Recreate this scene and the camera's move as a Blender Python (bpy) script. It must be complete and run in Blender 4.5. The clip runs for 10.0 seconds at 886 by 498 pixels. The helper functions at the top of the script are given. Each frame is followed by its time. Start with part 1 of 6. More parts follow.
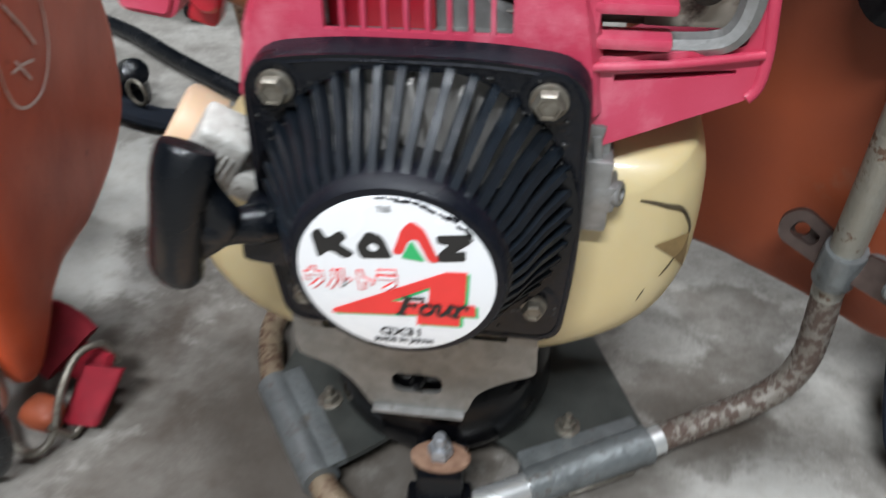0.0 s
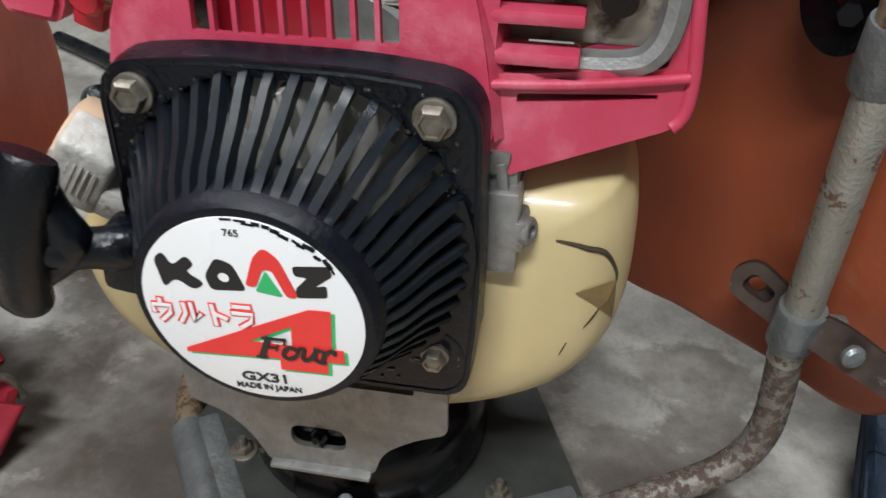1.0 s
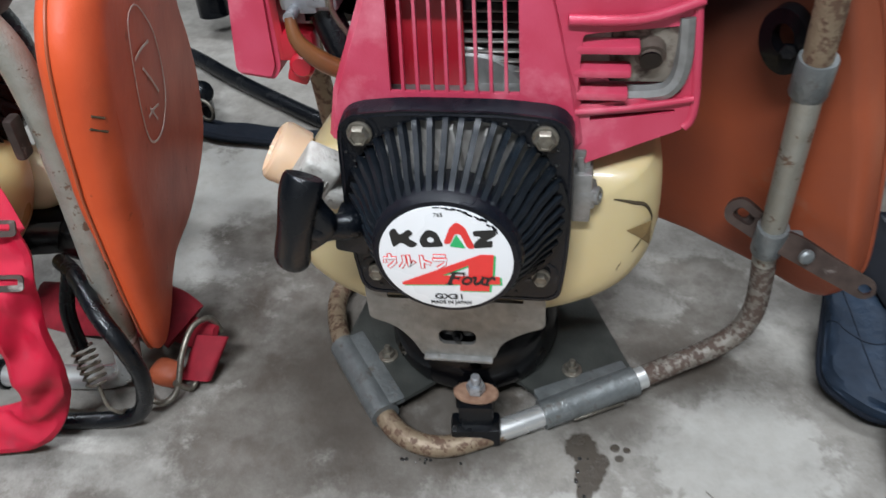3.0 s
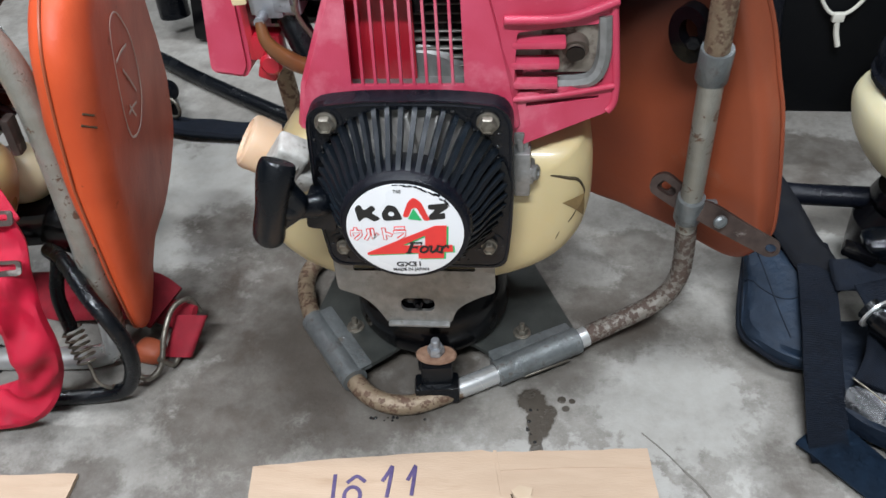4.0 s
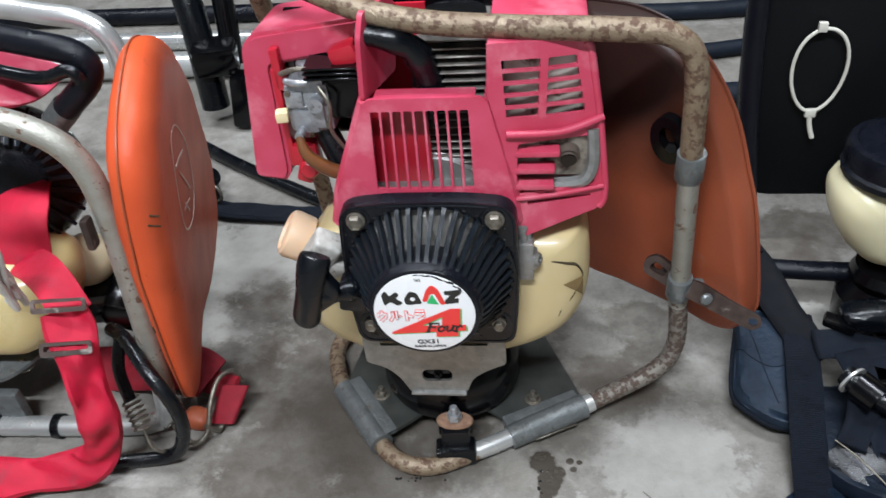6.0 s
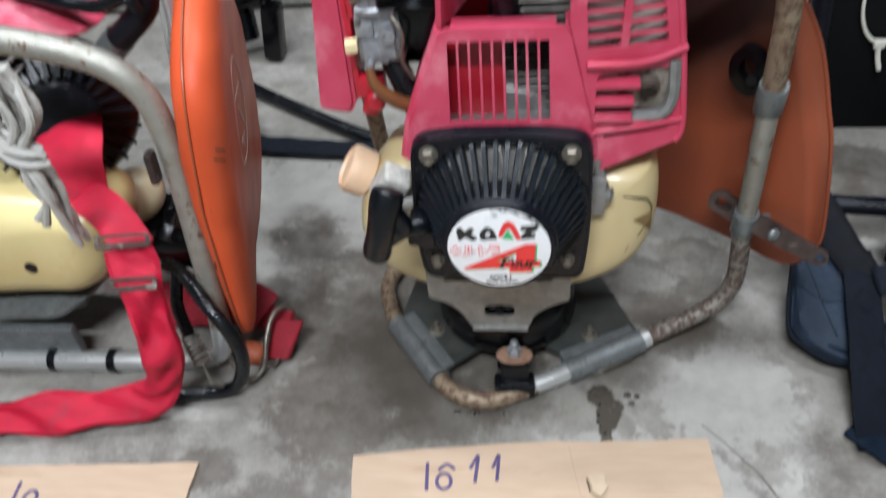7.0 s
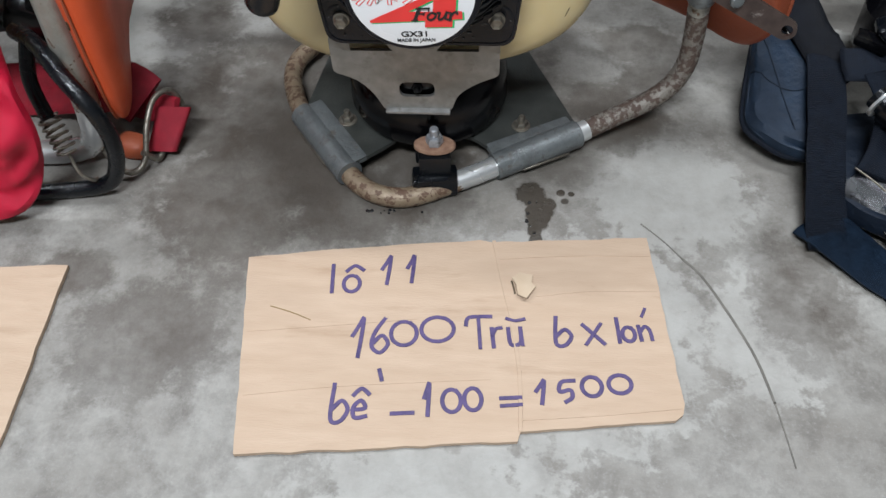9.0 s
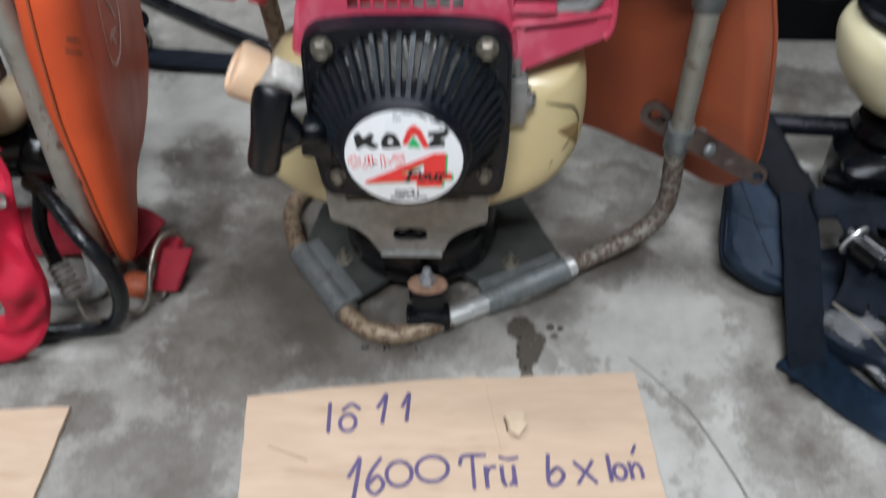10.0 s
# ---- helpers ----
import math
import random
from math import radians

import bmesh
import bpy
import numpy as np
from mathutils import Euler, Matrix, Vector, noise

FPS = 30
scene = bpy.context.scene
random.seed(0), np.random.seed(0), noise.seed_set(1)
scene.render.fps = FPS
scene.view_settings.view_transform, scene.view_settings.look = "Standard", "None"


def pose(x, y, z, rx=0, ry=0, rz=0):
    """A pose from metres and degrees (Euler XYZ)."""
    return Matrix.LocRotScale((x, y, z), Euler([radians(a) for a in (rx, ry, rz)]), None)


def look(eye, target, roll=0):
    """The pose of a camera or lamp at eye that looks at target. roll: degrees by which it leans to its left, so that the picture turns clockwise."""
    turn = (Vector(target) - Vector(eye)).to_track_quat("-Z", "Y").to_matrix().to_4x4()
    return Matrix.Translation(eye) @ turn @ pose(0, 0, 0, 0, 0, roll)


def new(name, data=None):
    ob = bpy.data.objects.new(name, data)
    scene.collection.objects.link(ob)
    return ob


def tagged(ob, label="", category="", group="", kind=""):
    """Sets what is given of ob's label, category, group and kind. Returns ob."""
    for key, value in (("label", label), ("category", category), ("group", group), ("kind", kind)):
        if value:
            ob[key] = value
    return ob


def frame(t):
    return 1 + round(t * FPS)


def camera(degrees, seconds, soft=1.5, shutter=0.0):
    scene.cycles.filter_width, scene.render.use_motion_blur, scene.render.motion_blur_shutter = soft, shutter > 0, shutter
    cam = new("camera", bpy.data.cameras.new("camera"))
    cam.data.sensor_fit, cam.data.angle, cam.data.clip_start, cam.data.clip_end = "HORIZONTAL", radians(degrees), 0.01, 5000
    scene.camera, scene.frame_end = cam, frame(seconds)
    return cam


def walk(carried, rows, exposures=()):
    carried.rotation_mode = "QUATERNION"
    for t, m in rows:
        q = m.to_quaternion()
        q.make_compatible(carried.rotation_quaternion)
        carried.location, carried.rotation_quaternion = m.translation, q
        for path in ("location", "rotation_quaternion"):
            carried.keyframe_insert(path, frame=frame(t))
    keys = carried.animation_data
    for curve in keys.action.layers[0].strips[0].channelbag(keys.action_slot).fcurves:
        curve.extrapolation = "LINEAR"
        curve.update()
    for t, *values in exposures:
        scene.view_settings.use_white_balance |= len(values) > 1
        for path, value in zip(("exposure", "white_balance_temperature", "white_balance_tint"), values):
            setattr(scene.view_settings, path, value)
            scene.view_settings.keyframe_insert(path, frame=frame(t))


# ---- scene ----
cam = camera(57.6, 10.0, soft=1.5, shutter=0.5)
PATH = [
    (0, (0.055, 0.035, 0.428), (-0.195, 1.548, -0.856), -1.6),
    (0.5, (0.086, 0.081, 0.389), (-0.169, 1.676, -0.79), 0.2),
    (1, (0.099, 0.071, 0.398), (-0.203, 1.654, -0.786), -0.0),
    (1.5, (0.088, 0.043, 0.425), (-0.258, 1.611, -0.768), -1.7),
    (2, (0.041, 0.01, 0.463), (-0.311, 1.554, -0.759), -3.1),
    (2.5, (0.051, -0.032, 0.501), (-0.281, 1.465, -0.783), -4.5),
    (3.8, (0.074, -0.127, 0.556), (-0.13, 1.348, -0.78), -3.8),
    (4, (0.074, -0.133, 0.562), (-0.116, 1.342, -0.775), -4.0),
    (4.5, (0.096, -0.126, 0.567), (-0.072, 1.362, -0.758), -4.4),
    (5, (0.104, -0.142, 0.574), (-0.074, 1.38, -0.712), -4.9),
    (5.5, (0.1, -0.166, 0.594), (-0.123, 1.389, -0.644), -5.3),
    (5.7, (0.099, -0.183, 0.612), (-0.144, 1.382, -0.608), -5.5),
    (6.8, (0.044, -0.183, 0.638), (-0.216, 1.338, -0.635), -6.4),
    (7, (0.035, -0.183, 0.627), (-0.22, 1.278, -0.714), -6.3),
    (7.5, (0.025, -0.179, 0.563), (-0.168, 1.145, -0.924), -4.2),
    (8, (0.037, -0.159, 0.517), (-0.098, 1.059, -1.063), -2.5),
    (8.5, (0.045, -0.151, 0.522), (-0.059, 1.037, -1.083), -1.8),
    (9, (0.047, -0.151, 0.519), (-0.05, 1.04, -1.085), -1.9),
    (9.5, (0.049, -0.149, 0.52), (-0.044, 1.066, -1.066), -2.0),
    (10, (0.05, -0.14, 0.559), (-0.043, 1.234, -0.891), -2.0),
]
walk(cam, [(t, look(eye, target, roll)) for t, eye, target, roll in PATH],
     [(0.0, 0.33, 6600, 10), (0.5, 0.10, 6700, 10), (1.0, 0.12, 6850, 10), (2.0, 0.02, 6550, 10), (2.5, 0.1, 6500, 10), (4.5, 0.19, 6500, 10), (5.7, 0.2, 6500, 10), (6.8, 0.12, 6500, 10), (8.0, 0.0, 6500, 10), (10.0, -0.02, 6500, 10)])

# ---- light: a workshop under fluorescent tubes ----
world = bpy.data.worlds.new("world")
scene.world = world
world.use_nodes = True
world.node_tree.nodes["Background"].inputs[0].default_value = (0.8, 0.9, 1.0, 1)
world.node_tree.nodes["Background"].inputs[1].default_value = 0.25


def tube_light(x, y, z, turn, watts, length=1.2, wide=0.16):
    lamp = bpy.data.lights.new("fluorescent_light", "AREA")
    lamp.shape, lamp.size, lamp.size_y, lamp.energy = "RECTANGLE", length, wide, watts
    lamp.color = (0.90, 0.97, 1.06)
    ob = new("fluorescent_light", lamp)
    ob.matrix_world = pose(x, y, z, 0, 0, turn)
    return ob


tube_light(-0.15, -1.3, 2.70, 0, 140)
tube_light(0.55, 0.55, 2.70, 0, 50)
tube_light(-1.5, 0.9, 2.70, 0, 55)


# ---- materials ----
def material(name, color, rough=0.5, metal=0.0, dark=None, scale=60.0, amount=0.5, bump=0.0, bump_scale=400.0,
             coat=0.0, stains=None, stain_scale=18.0, stain_from=0.56, stain_to=0.64, rough_var=0.12, spec=0.5, sss=0.0, stretch=(1, 1, 1), detail=5.0, dark_mark=None, face=None):
    """Colour with a broad and a fine variation, optional sharp-edged stains or wear, and a fine relief."""
    m = bpy.data.materials.new(name)
    m.use_nodes = True
    nt = m.node_tree
    b = nt.nodes["Principled BSDF"]
    tc = nt.nodes.new("ShaderNodeTexCoord")
    mp = nt.nodes.new("ShaderNodeMapping")
    mp.inputs["Scale"].default_value = stretch
    nt.links.new(tc.outputs["Object"], mp.inputs[0])

    def noise_node(sc, det=5.0, rg=0.55):
        n = nt.nodes.new("ShaderNodeTexNoise")
        n.inputs["Scale"].default_value, n.inputs["Detail"].default_value, n.inputs["Roughness"].default_value = sc, det, rg
        nt.links.new(mp.outputs[0], n.inputs["Vector"])
        return n

    def ramp(src, a, b_, lo=0.0, hi=1.0):
        r = nt.nodes.new("ShaderNodeMapRange")
        r.inputs[1].default_value, r.inputs[2].default_value, r.inputs[3].default_value, r.inputs[4].default_value = a, b_, lo, hi
        nt.links.new(src, r.inputs[0])
        return r.outputs[0]

    def mix(f, a, b_):
        x = nt.nodes.new("ShaderNodeMix")
        x.data_type = "RGBA"
        nt.links.new(f, x.inputs[0])
        for sock, v in ((x.inputs[6], a), (x.inputs[7], b_)):
            if isinstance(v, (tuple, list)):
                sock.default_value = (*v[:3], 1)
            else:
                nt.links.new(v, sock)
        return x.outputs[2]

    big, fine = noise_node(scale * 0.25, 3.0), noise_node(scale, detail)
    other = dark if dark else tuple(c * 0.7 for c in color)
    col = mix(ramp(fine.outputs[0], 0.3, 0.75, 0.0, amount), color, other)
    col = mix(ramp(big.outputs[0], 0.35, 0.7, 0.0, amount * 0.7), col, other)
    ro = ramp(big.outputs[0], 0.3, 0.7, max(0.02, rough - rough_var), min(1.0, rough + rough_var))
    if stains:
        st = noise_node(stain_scale, 8.0, 0.65)
        f = ramp(st.outputs[0], stain_from, stain_to)
        col = mix(f, col, stains)
        x = nt.nodes.new("ShaderNodeMath")
        x.operation = "ADD"
        x.use_clamp = True
        nt.links.new(ro, x.inputs[0])
        nt.links.new(ramp(st.outputs[0], stain_from, stain_to, 0.0, 0.3 if metal > 0 else 0.1), x.inputs[1])
        ro = x.outputs[0]
        if metal > 0:
            nt.links.new(ramp(st.outputs[0], stain_from, stain_to, metal, 0.0), b.inputs["Metallic"])
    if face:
        # dirt and shade painted over the face of a cushion: (normal, distance, depth, colour)
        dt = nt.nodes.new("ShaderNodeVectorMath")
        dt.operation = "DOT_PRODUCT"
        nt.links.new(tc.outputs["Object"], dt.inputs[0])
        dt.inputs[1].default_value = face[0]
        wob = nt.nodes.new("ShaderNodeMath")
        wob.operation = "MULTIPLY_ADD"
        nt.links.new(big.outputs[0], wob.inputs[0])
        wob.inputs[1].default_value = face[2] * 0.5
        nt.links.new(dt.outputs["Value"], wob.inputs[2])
        grime_shade = mix(ramp(fine.outputs[0], 0.35, 0.7), face[3], tuple(v * 0.6 for v in face[3]))
        col = mix(ramp(wob.outputs[0], face[1] - face[2] * 0.7, face[1] + face[2] * 0.25, 0.0, 0.5), col, grime_shade)
    if dark_mark:
        # a near-black mark round a point, ragged at its edge
        sub = nt.nodes.new("ShaderNodeVectorMath")
        sub.operation = "DISTANCE"
        nt.links.new(tc.outputs["Object"], sub.inputs[0])
        sub.inputs[1].default_value = dark_mark[:3]
        add = nt.nodes.new("ShaderNodeMath")
        add.operation = "MULTIPLY_ADD"
        nt.links.new(big.outputs[0], add.inputs[0])
        add.inputs[1].default_value = dark_mark[3] * 0.5
        nt.links.new(sub.outputs["Value"], add.inputs[2])
        col = mix(ramp(add.outputs[0], dark_mark[3] * 1.35, dark_mark[3] * 0.75, 0.0, 0.96), col, (0.012, 0.008, 0.007))
    nt.links.new(col, b.inputs["Base Color"])
    nt.links.new(ro, b.inputs["Roughness"])
    if not (stains and metal > 0):
        b.inputs["Metallic"].default_value = metal
    b.inputs["Specular IOR Level"].default_value = spec
    b.inputs["Coat Weight"].default_value = coat
    b.inputs["Coat Roughness"].default_value = 0.12
    if sss:
        b.inputs["Subsurface Weight"].default_value = sss
        b.inputs["Subsurface Radius"].default_value = (0.006, 0.004, 0.002)
    if bump:
        bp = nt.nodes.new("ShaderNodeBump")
        bp.inputs["Strength"].default_value, bp.inputs["Distance"].default_value = bump, 0.002
        nt.links.new(noise_node(bump_scale, 4.0).outputs[0], bp.inputs["Height"])
        nt.links.new(bp.outputs[0], b.inputs["Normal"])
    return m


M_RED = material("red_plastic", (0.50, 0.060, 0.112), 0.40, dark=(0.40, 0.022, 0.052), scale=32, amount=0.75, bump=0.15, bump_scale=900, stains=(0.60, 0.17, 0.22), stain_scale=22, stain_from=0.50, stain_to=0.74)
M_RED_IN = material("red_plastic_inside", (0.43, 0.011, 0.028), 0.35, dark=(0.32, 0.01, 0.015), scale=60)
M_BLACK = material("black_painted_cover", (0.0014, 0.0018, 0.0030), 0.16, dark=(0.0048, 0.006, 0.009), scale=120, amount=0.7, bump=0.35, bump_scale=420, stains=(0.021, 0.0216, 0.024), stain_scale=160, stain_from=0.68, stain_to=0.8, rough_var=0.10, spec=0.28)
M_BLACK_RIM = material("dull_black_plastic", (0.0026, 0.0034, 0.006), 0.32, spec=0.2, dark=(0.0066, 0.0072, 0.0108), scale=90, bump=0.25, bump_scale=900)
M_RIB = material("dusty_black_ribs", (0.0075, 0.0108, 0.0150), 0.36, dark=(0.0024, 0.0032, 0.0048), scale=120, amount=0.8, bump=0.06, bump_scale=500, stains=(0.045, 0.049, 0.054), stain_scale=120, stain_from=0.62, stain_to=0.80, spec=0.3)
M_RUBBER = material("black_rubber", (0.0020, 0.0028, 0.0042), 0.26, spec=0.34, scale=150, bump=0.2, bump_scale=500)
M_GLOSS = material("oily_black_housing", (0.0022, 0.0022, 0.0028), 0.16, spec=0.26, scale=60, bump=0.1, bump_scale=200)
M_TANK = material("cream_fuel_tank_plastic", (0.56, 0.47, 0.27), 0.34, dark=(0.46, 0.35, 0.165), scale=14, amount=0.55, bump=0.06, bump_scale=300, sss=0.15, coat=0.35)
M_TANK_PALE = material("pale_tank_plastic", (0.52, 0.48, 0.32), 0.4, dark=(0.60, 0.53, 0.33), scale=14, amount=0.5, sss=0.15)
M_TANK_YELLOW = material("yellowed_tank_plastic", (0.56, 0.47, 0.235), 0.35, dark=(0.47, 0.36, 0.15), scale=20, amount=0.6, sss=0.15)
M_CRACK = material("cracked_plastic_inside", (0.20, 0.13, 0.05), 0.7, dark=(0.10, 0.06, 0.02), scale=120)
M_SLIT = material("crack_shadow", (0.05, 0.035, 0.015), 0.8, scale=100)
M_CAP = material("peach_cap_plastic", (0.66, 0.50, 0.36), 0.4, dark=(0.60, 0.36, 0.20), scale=40, amount=0.5, sss=0.2)
M_NECK = material("amber_tank_neck", (0.55, 0.30, 0.05), 0.35, dark=(0.4, 0.18, 0.03), scale=60, sss=0.1)
M_ALU = material("cast_aluminium", (0.34, 0.34, 0.33), 0.48, metal=0.7, dark=(0.17, 0.165, 0.155), scale=120, amount=0.7, bump=0.14, bump_scale=700, stains=(0.10, 0.08, 0.06), stain_scale=90, stain_from=0.6, stain_to=0.75)
M_STEEL = material("grey_steel_bracket", (0.27, 0.265, 0.25), 0.42, metal=0.75, dark=(0.17, 0.165, 0.15), scale=110, amount=0.8, bump=0.3, bump_scale=600, stains=(0.11, 0.09, 0.065), stain_scale=80, stain_from=0.56, stain_to=0.78)
M_BOLT = material("worn_bolt_steel", (0.25, 0.235, 0.20), 0.45, metal=0.8, dark=(0.12, 0.10, 0.075), scale=300, amount=0.8, stains=(0.12, 0.08, 0.05), stain_scale=300, stain_from=0.6, stain_to=0.7)
M_RUST = material("rusty_steel", (0.30, 0.185, 0.12), 0.75, dark=(0.13, 0.06, 0.035), scale=180, amount=0.8, bump=0.5, bump_scale=600)
M_PIPE = material("chipped_silver_tube", (0.34, 0.335, 0.30), 0.38, metal=0.45, dark=(0.23, 0.215, 0.175), scale=70, amount=0.75, bump=0.35, bump_scale=500, stains=(0.11, 0.062, 0.038), stain_scale=95, stain_from=0.595, stain_to=0.625)
M_PIPE_RUST = material("rusty_peeling_tube", (0.22, 0.205, 0.18), 0.45, metal=0.4, dark=(0.14, 0.115, 0.09), scale=90, amount=0.7, bump=0.6, bump_scale=450, stains=(0.068, 0.043, 0.032), stain_scale=170, stain_from=0.45, stain_to=0.53)
M_PIPE_TAN = material("tan_stained_tube", (0.25, 0.195, 0.130), 0.45, metal=0.3, dark=(0.15, 0.10, 0.062), scale=80, amount=0.75, bump=0.45, bump_scale=450, stains=(0.085, 0.045, 0.026), stain_scale=150, stain_from=0.50, stain_to=0.57)
M_SILVER = material("bright_silver_tube", (0.60, 0.61, 0.60), 0.3, metal=0.7, dark=(0.48, 0.48, 0.46), scale=50, amount=0.5, stains=(0.25, 0.23, 0.20), stain_scale=70, stain_from=0.62, stain_to=0.68)
M_SLEEVE = material("grey_painted_sleeve", (0.20, 0.215, 0.215), 0.36, metal=0.5, dark=(0.10, 0.108, 0.108), scale=80, amount=0.8, bump=0.4, bump_scale=260, stains=(0.065, 0.058, 0.048), stain_scale=110, stain_from=0.57, stain_to=0.68)
M_PLATE = material("oily_dark_plate", (0.055, 0.058, 0.052), 0.42, metal=0.2, dark=(0.022, 0.024, 0.022), scale=50, amount=0.8, bump=0.2, bump_scale=400)
# turned-away face of the pad is browner: part dirt, part shade in the colour
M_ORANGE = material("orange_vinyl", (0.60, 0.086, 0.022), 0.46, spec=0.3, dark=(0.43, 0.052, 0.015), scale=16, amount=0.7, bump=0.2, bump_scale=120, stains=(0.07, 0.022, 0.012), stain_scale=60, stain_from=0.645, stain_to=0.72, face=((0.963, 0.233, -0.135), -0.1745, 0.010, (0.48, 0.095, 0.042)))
M_ORANGE_DIRTY = material("dirty_orange_vinyl", (0.35, 0.078, 0.028), 0.42, spec=0.3, dark=(0.20, 0.05, 0.026), scale=12, amount=0.75, bump=0.12, bump_scale=260, stains=(0.27, 0.13, 0.085), stain_scale=16, stain_from=0.62, stain_to=0.80, dark_mark=(0.130, 0.415, 0.365, 0.145))
M_BLACK_VINYL = material("black_vinyl", (0.0015, 0.002, 0.0028), 0.6, spec=0.2, scale=30, bump=0.1, bump_scale=300)
M_WHITE = material("white_label", (0.74, 0.745, 0.75), 0.3, dark=(0.72, 0.71, 0.70), scale=60, amount=0.4)
M_INK = material("black_print", (0.008, 0.008, 0.008), 0.4)
M_INK_RED = material("red_print", (0.75, 0.035, 0.03), 0.35, scale=80, amount=0.3)
M_INK_GREEN = material("green_print", (0.02, 0.42, 0.13), 0.35, scale=80, amount=0.3)
M_MARKER = material("violet_marker_ink", (0.024, 0.013, 0.066), 0.6, dark=(0.075, 0.050, 0.13), scale=160, amount=0.8)
M_CHALK = material("white_marker_scrawl", (0.66, 0.54, 0.49), 0.7, dark=(0.5, 0.32, 0.26), scale=200, amount=0.7)
M_STRAP_RED = material("red_nylon_webbing", (0.52, 0.0085, 0.038), 0.5, spec=0.3, dark=(0.32, 0.006, 0.024), scale=70, amount=0.6, bump=0.5, bump_scale=1200, stains=(0.30, 0.03, 0.05), stain_scale=25, stain_from=0.6, stain_to=0.75)
M_STRAP_NAVY = material("navy_nylon_webbing", (0.0026, 0.0038, 0.0075), 0.7, spec=0.2, dark=(0.006, 0.010, 0.018), scale=160, amount=0.7, bump=0.7, bump_scale=1100)
M_BLACK_CLOTH = material("black_dull_webbing", (0.0022, 0.0024, 0.0034), 0.75, spec=0.15, dark=(0.005, 0.006, 0.009), scale=140, amount=0.6, bump=0.5, bump_scale=900)
M_NAVY_PAD = material("navy_quilted_cloth", (0.0040, 0.0085, 0.017), 0.65, spec=0.25, dark=(0.0018, 0.0038, 0.008), scale=60, amount=0.7, bump=0.45, bump_scale=220)
M_STRAP_DULL = material("dull_dirty_red_webbing", (0.27, 0.008, 0.020), 0.6, spec=0.3, dark=(0.13, 0.006, 0.012), scale=90, amount=0.7, bump=0.5, bump_scale=1200)
M_DENIM = material("blue_quilted_cloth", (0.0100, 0.0215, 0.040), 0.62, spec=0.25, dark=(0.0030, 0.0065, 0.013), scale=60, amount=0.75, bump=0.6, bump_scale=160)
M_RAG = material("white_plastic_string", (0.50, 0.49, 0.46), 0.55, dark=(0.30, 0.285, 0.25), scale=60, amount=0.8, bump=0.5, bump_scale=400)
M_HOSE = material("amber_fuel_hose", (0.16, 0.06, 0.018), 0.3, dark=(0.07, 0.03, 0.015), scale=60)
M_ZINC = material("zinc_carburettor", (0.40, 0.41, 0.43), 0.38, metal=0.6, dark=(0.20, 0.21, 0.22), scale=150, amount=0.7, stains=(0.07, 0.06, 0.05), stain_scale=130, stain_from=0.58, stain_to=0.66)
M_BRASS = material("cream_nylon_nut", (0.75, 0.62, 0.36), 0.4)
M_TAB = material("dark_rusty_tab", (0.105, 0.075, 0.065), 0.42, metal=0.6, dark=(0.035, 0.025, 0.022), scale=90, amount=0.8, stains=(0.22, 0.19, 0.17), stain_scale=60, stain_from=0.58, stain_to=0.66)
M_WET = material("wet_oil_film", (0.02, 0.02, 0.02), 0.04, rough_var=0.02, spec=0.9)
M_WALL = material("painted_wall", (0.26, 0.26, 0.25), 0.8, scale=3)


# ---- mesh helpers ----
from mathutils.bvhtree import BVHTree


def part(name, bm, mat, parent=None, label="", smooth=True):
    bmesh.ops.recalc_face_normals(bm, faces=bm.faces)
    me = bpy.data.meshes.new(name)
    bm.to_mesh(me)
    bm.free()
    me.materials.append(mat)
    if smooth:
        me.shade_smooth()
        me.set_sharp_from_angle(angle=radians(38))
    ob = new(name, me)
    if parent:
        ob.parent = parent
    if label:
        ob["label"] = label
    return ob


def thing(name, label, category, group="", at=(0, 0, 0)):
    ob = new(name)
    ob.empty_display_size = 0.05
    ob.matrix_world = Matrix.Translation(at)
    return tagged(ob, label, category, group)


def frame_of(axis):
    """A turn that takes z to the axis."""
    return Vector(axis).normalized().to_track_quat("Z", "Y").to_matrix().to_4x4()


def box(bm, c, size, rot=(0, 0, 0), bevel=0.0, seg=2):
    m = pose(*c, *rot) @ Matrix.Diagonal((*size, 1))
    r = bmesh.ops.create_cube(bm, size=1.0, matrix=m)
    if bevel:
        es = list({e for v in r["verts"] for e in v.link_edges})
        bmesh.ops.bevel(bm, geom=es, offset=bevel, segments=seg, profile=0.6, affect="EDGES")
    return bm


def catmull(pts, n=8, closed=False):
    pts = [Vector(p) for p in pts]
    out = []
    k = len(pts)
    for i in range(k if closed else k - 1):
        if closed:
            a, b, c, d = pts[i - 1], pts[i], pts[(i + 1) % k], pts[(i + 2) % k]
        else:
            a, b, c, d = pts[max(i - 1, 0)], pts[i], pts[i + 1], pts[min(i + 2, k - 1)]
        for j in range(n):
            t = j / n
            out.append(0.5 * (2 * b + (c - a) * t + (2 * a - 5 * b + 4 * c - d) * t * t + (3 * b - a - 3 * c + d) * t ** 3))
    if not closed:
        out.append(pts[-1])
    return out


def rings(bm, loops, closed_ring=True, cap=True):
    vs = [[bm.verts.new(p) for p in loop] for loop in loops]
    k = len(vs[0])
    for a, b in zip(vs, vs[1:]):
        for i in range(k if closed_ring else k - 1):
            j = (i + 1) % k
            bm.faces.new((a[i], a[j], b[j], b[i]))
    if cap and closed_ring:
        bm.faces.new(vs[0][::-1])
        bm.faces.new(vs[-1])
    return vs


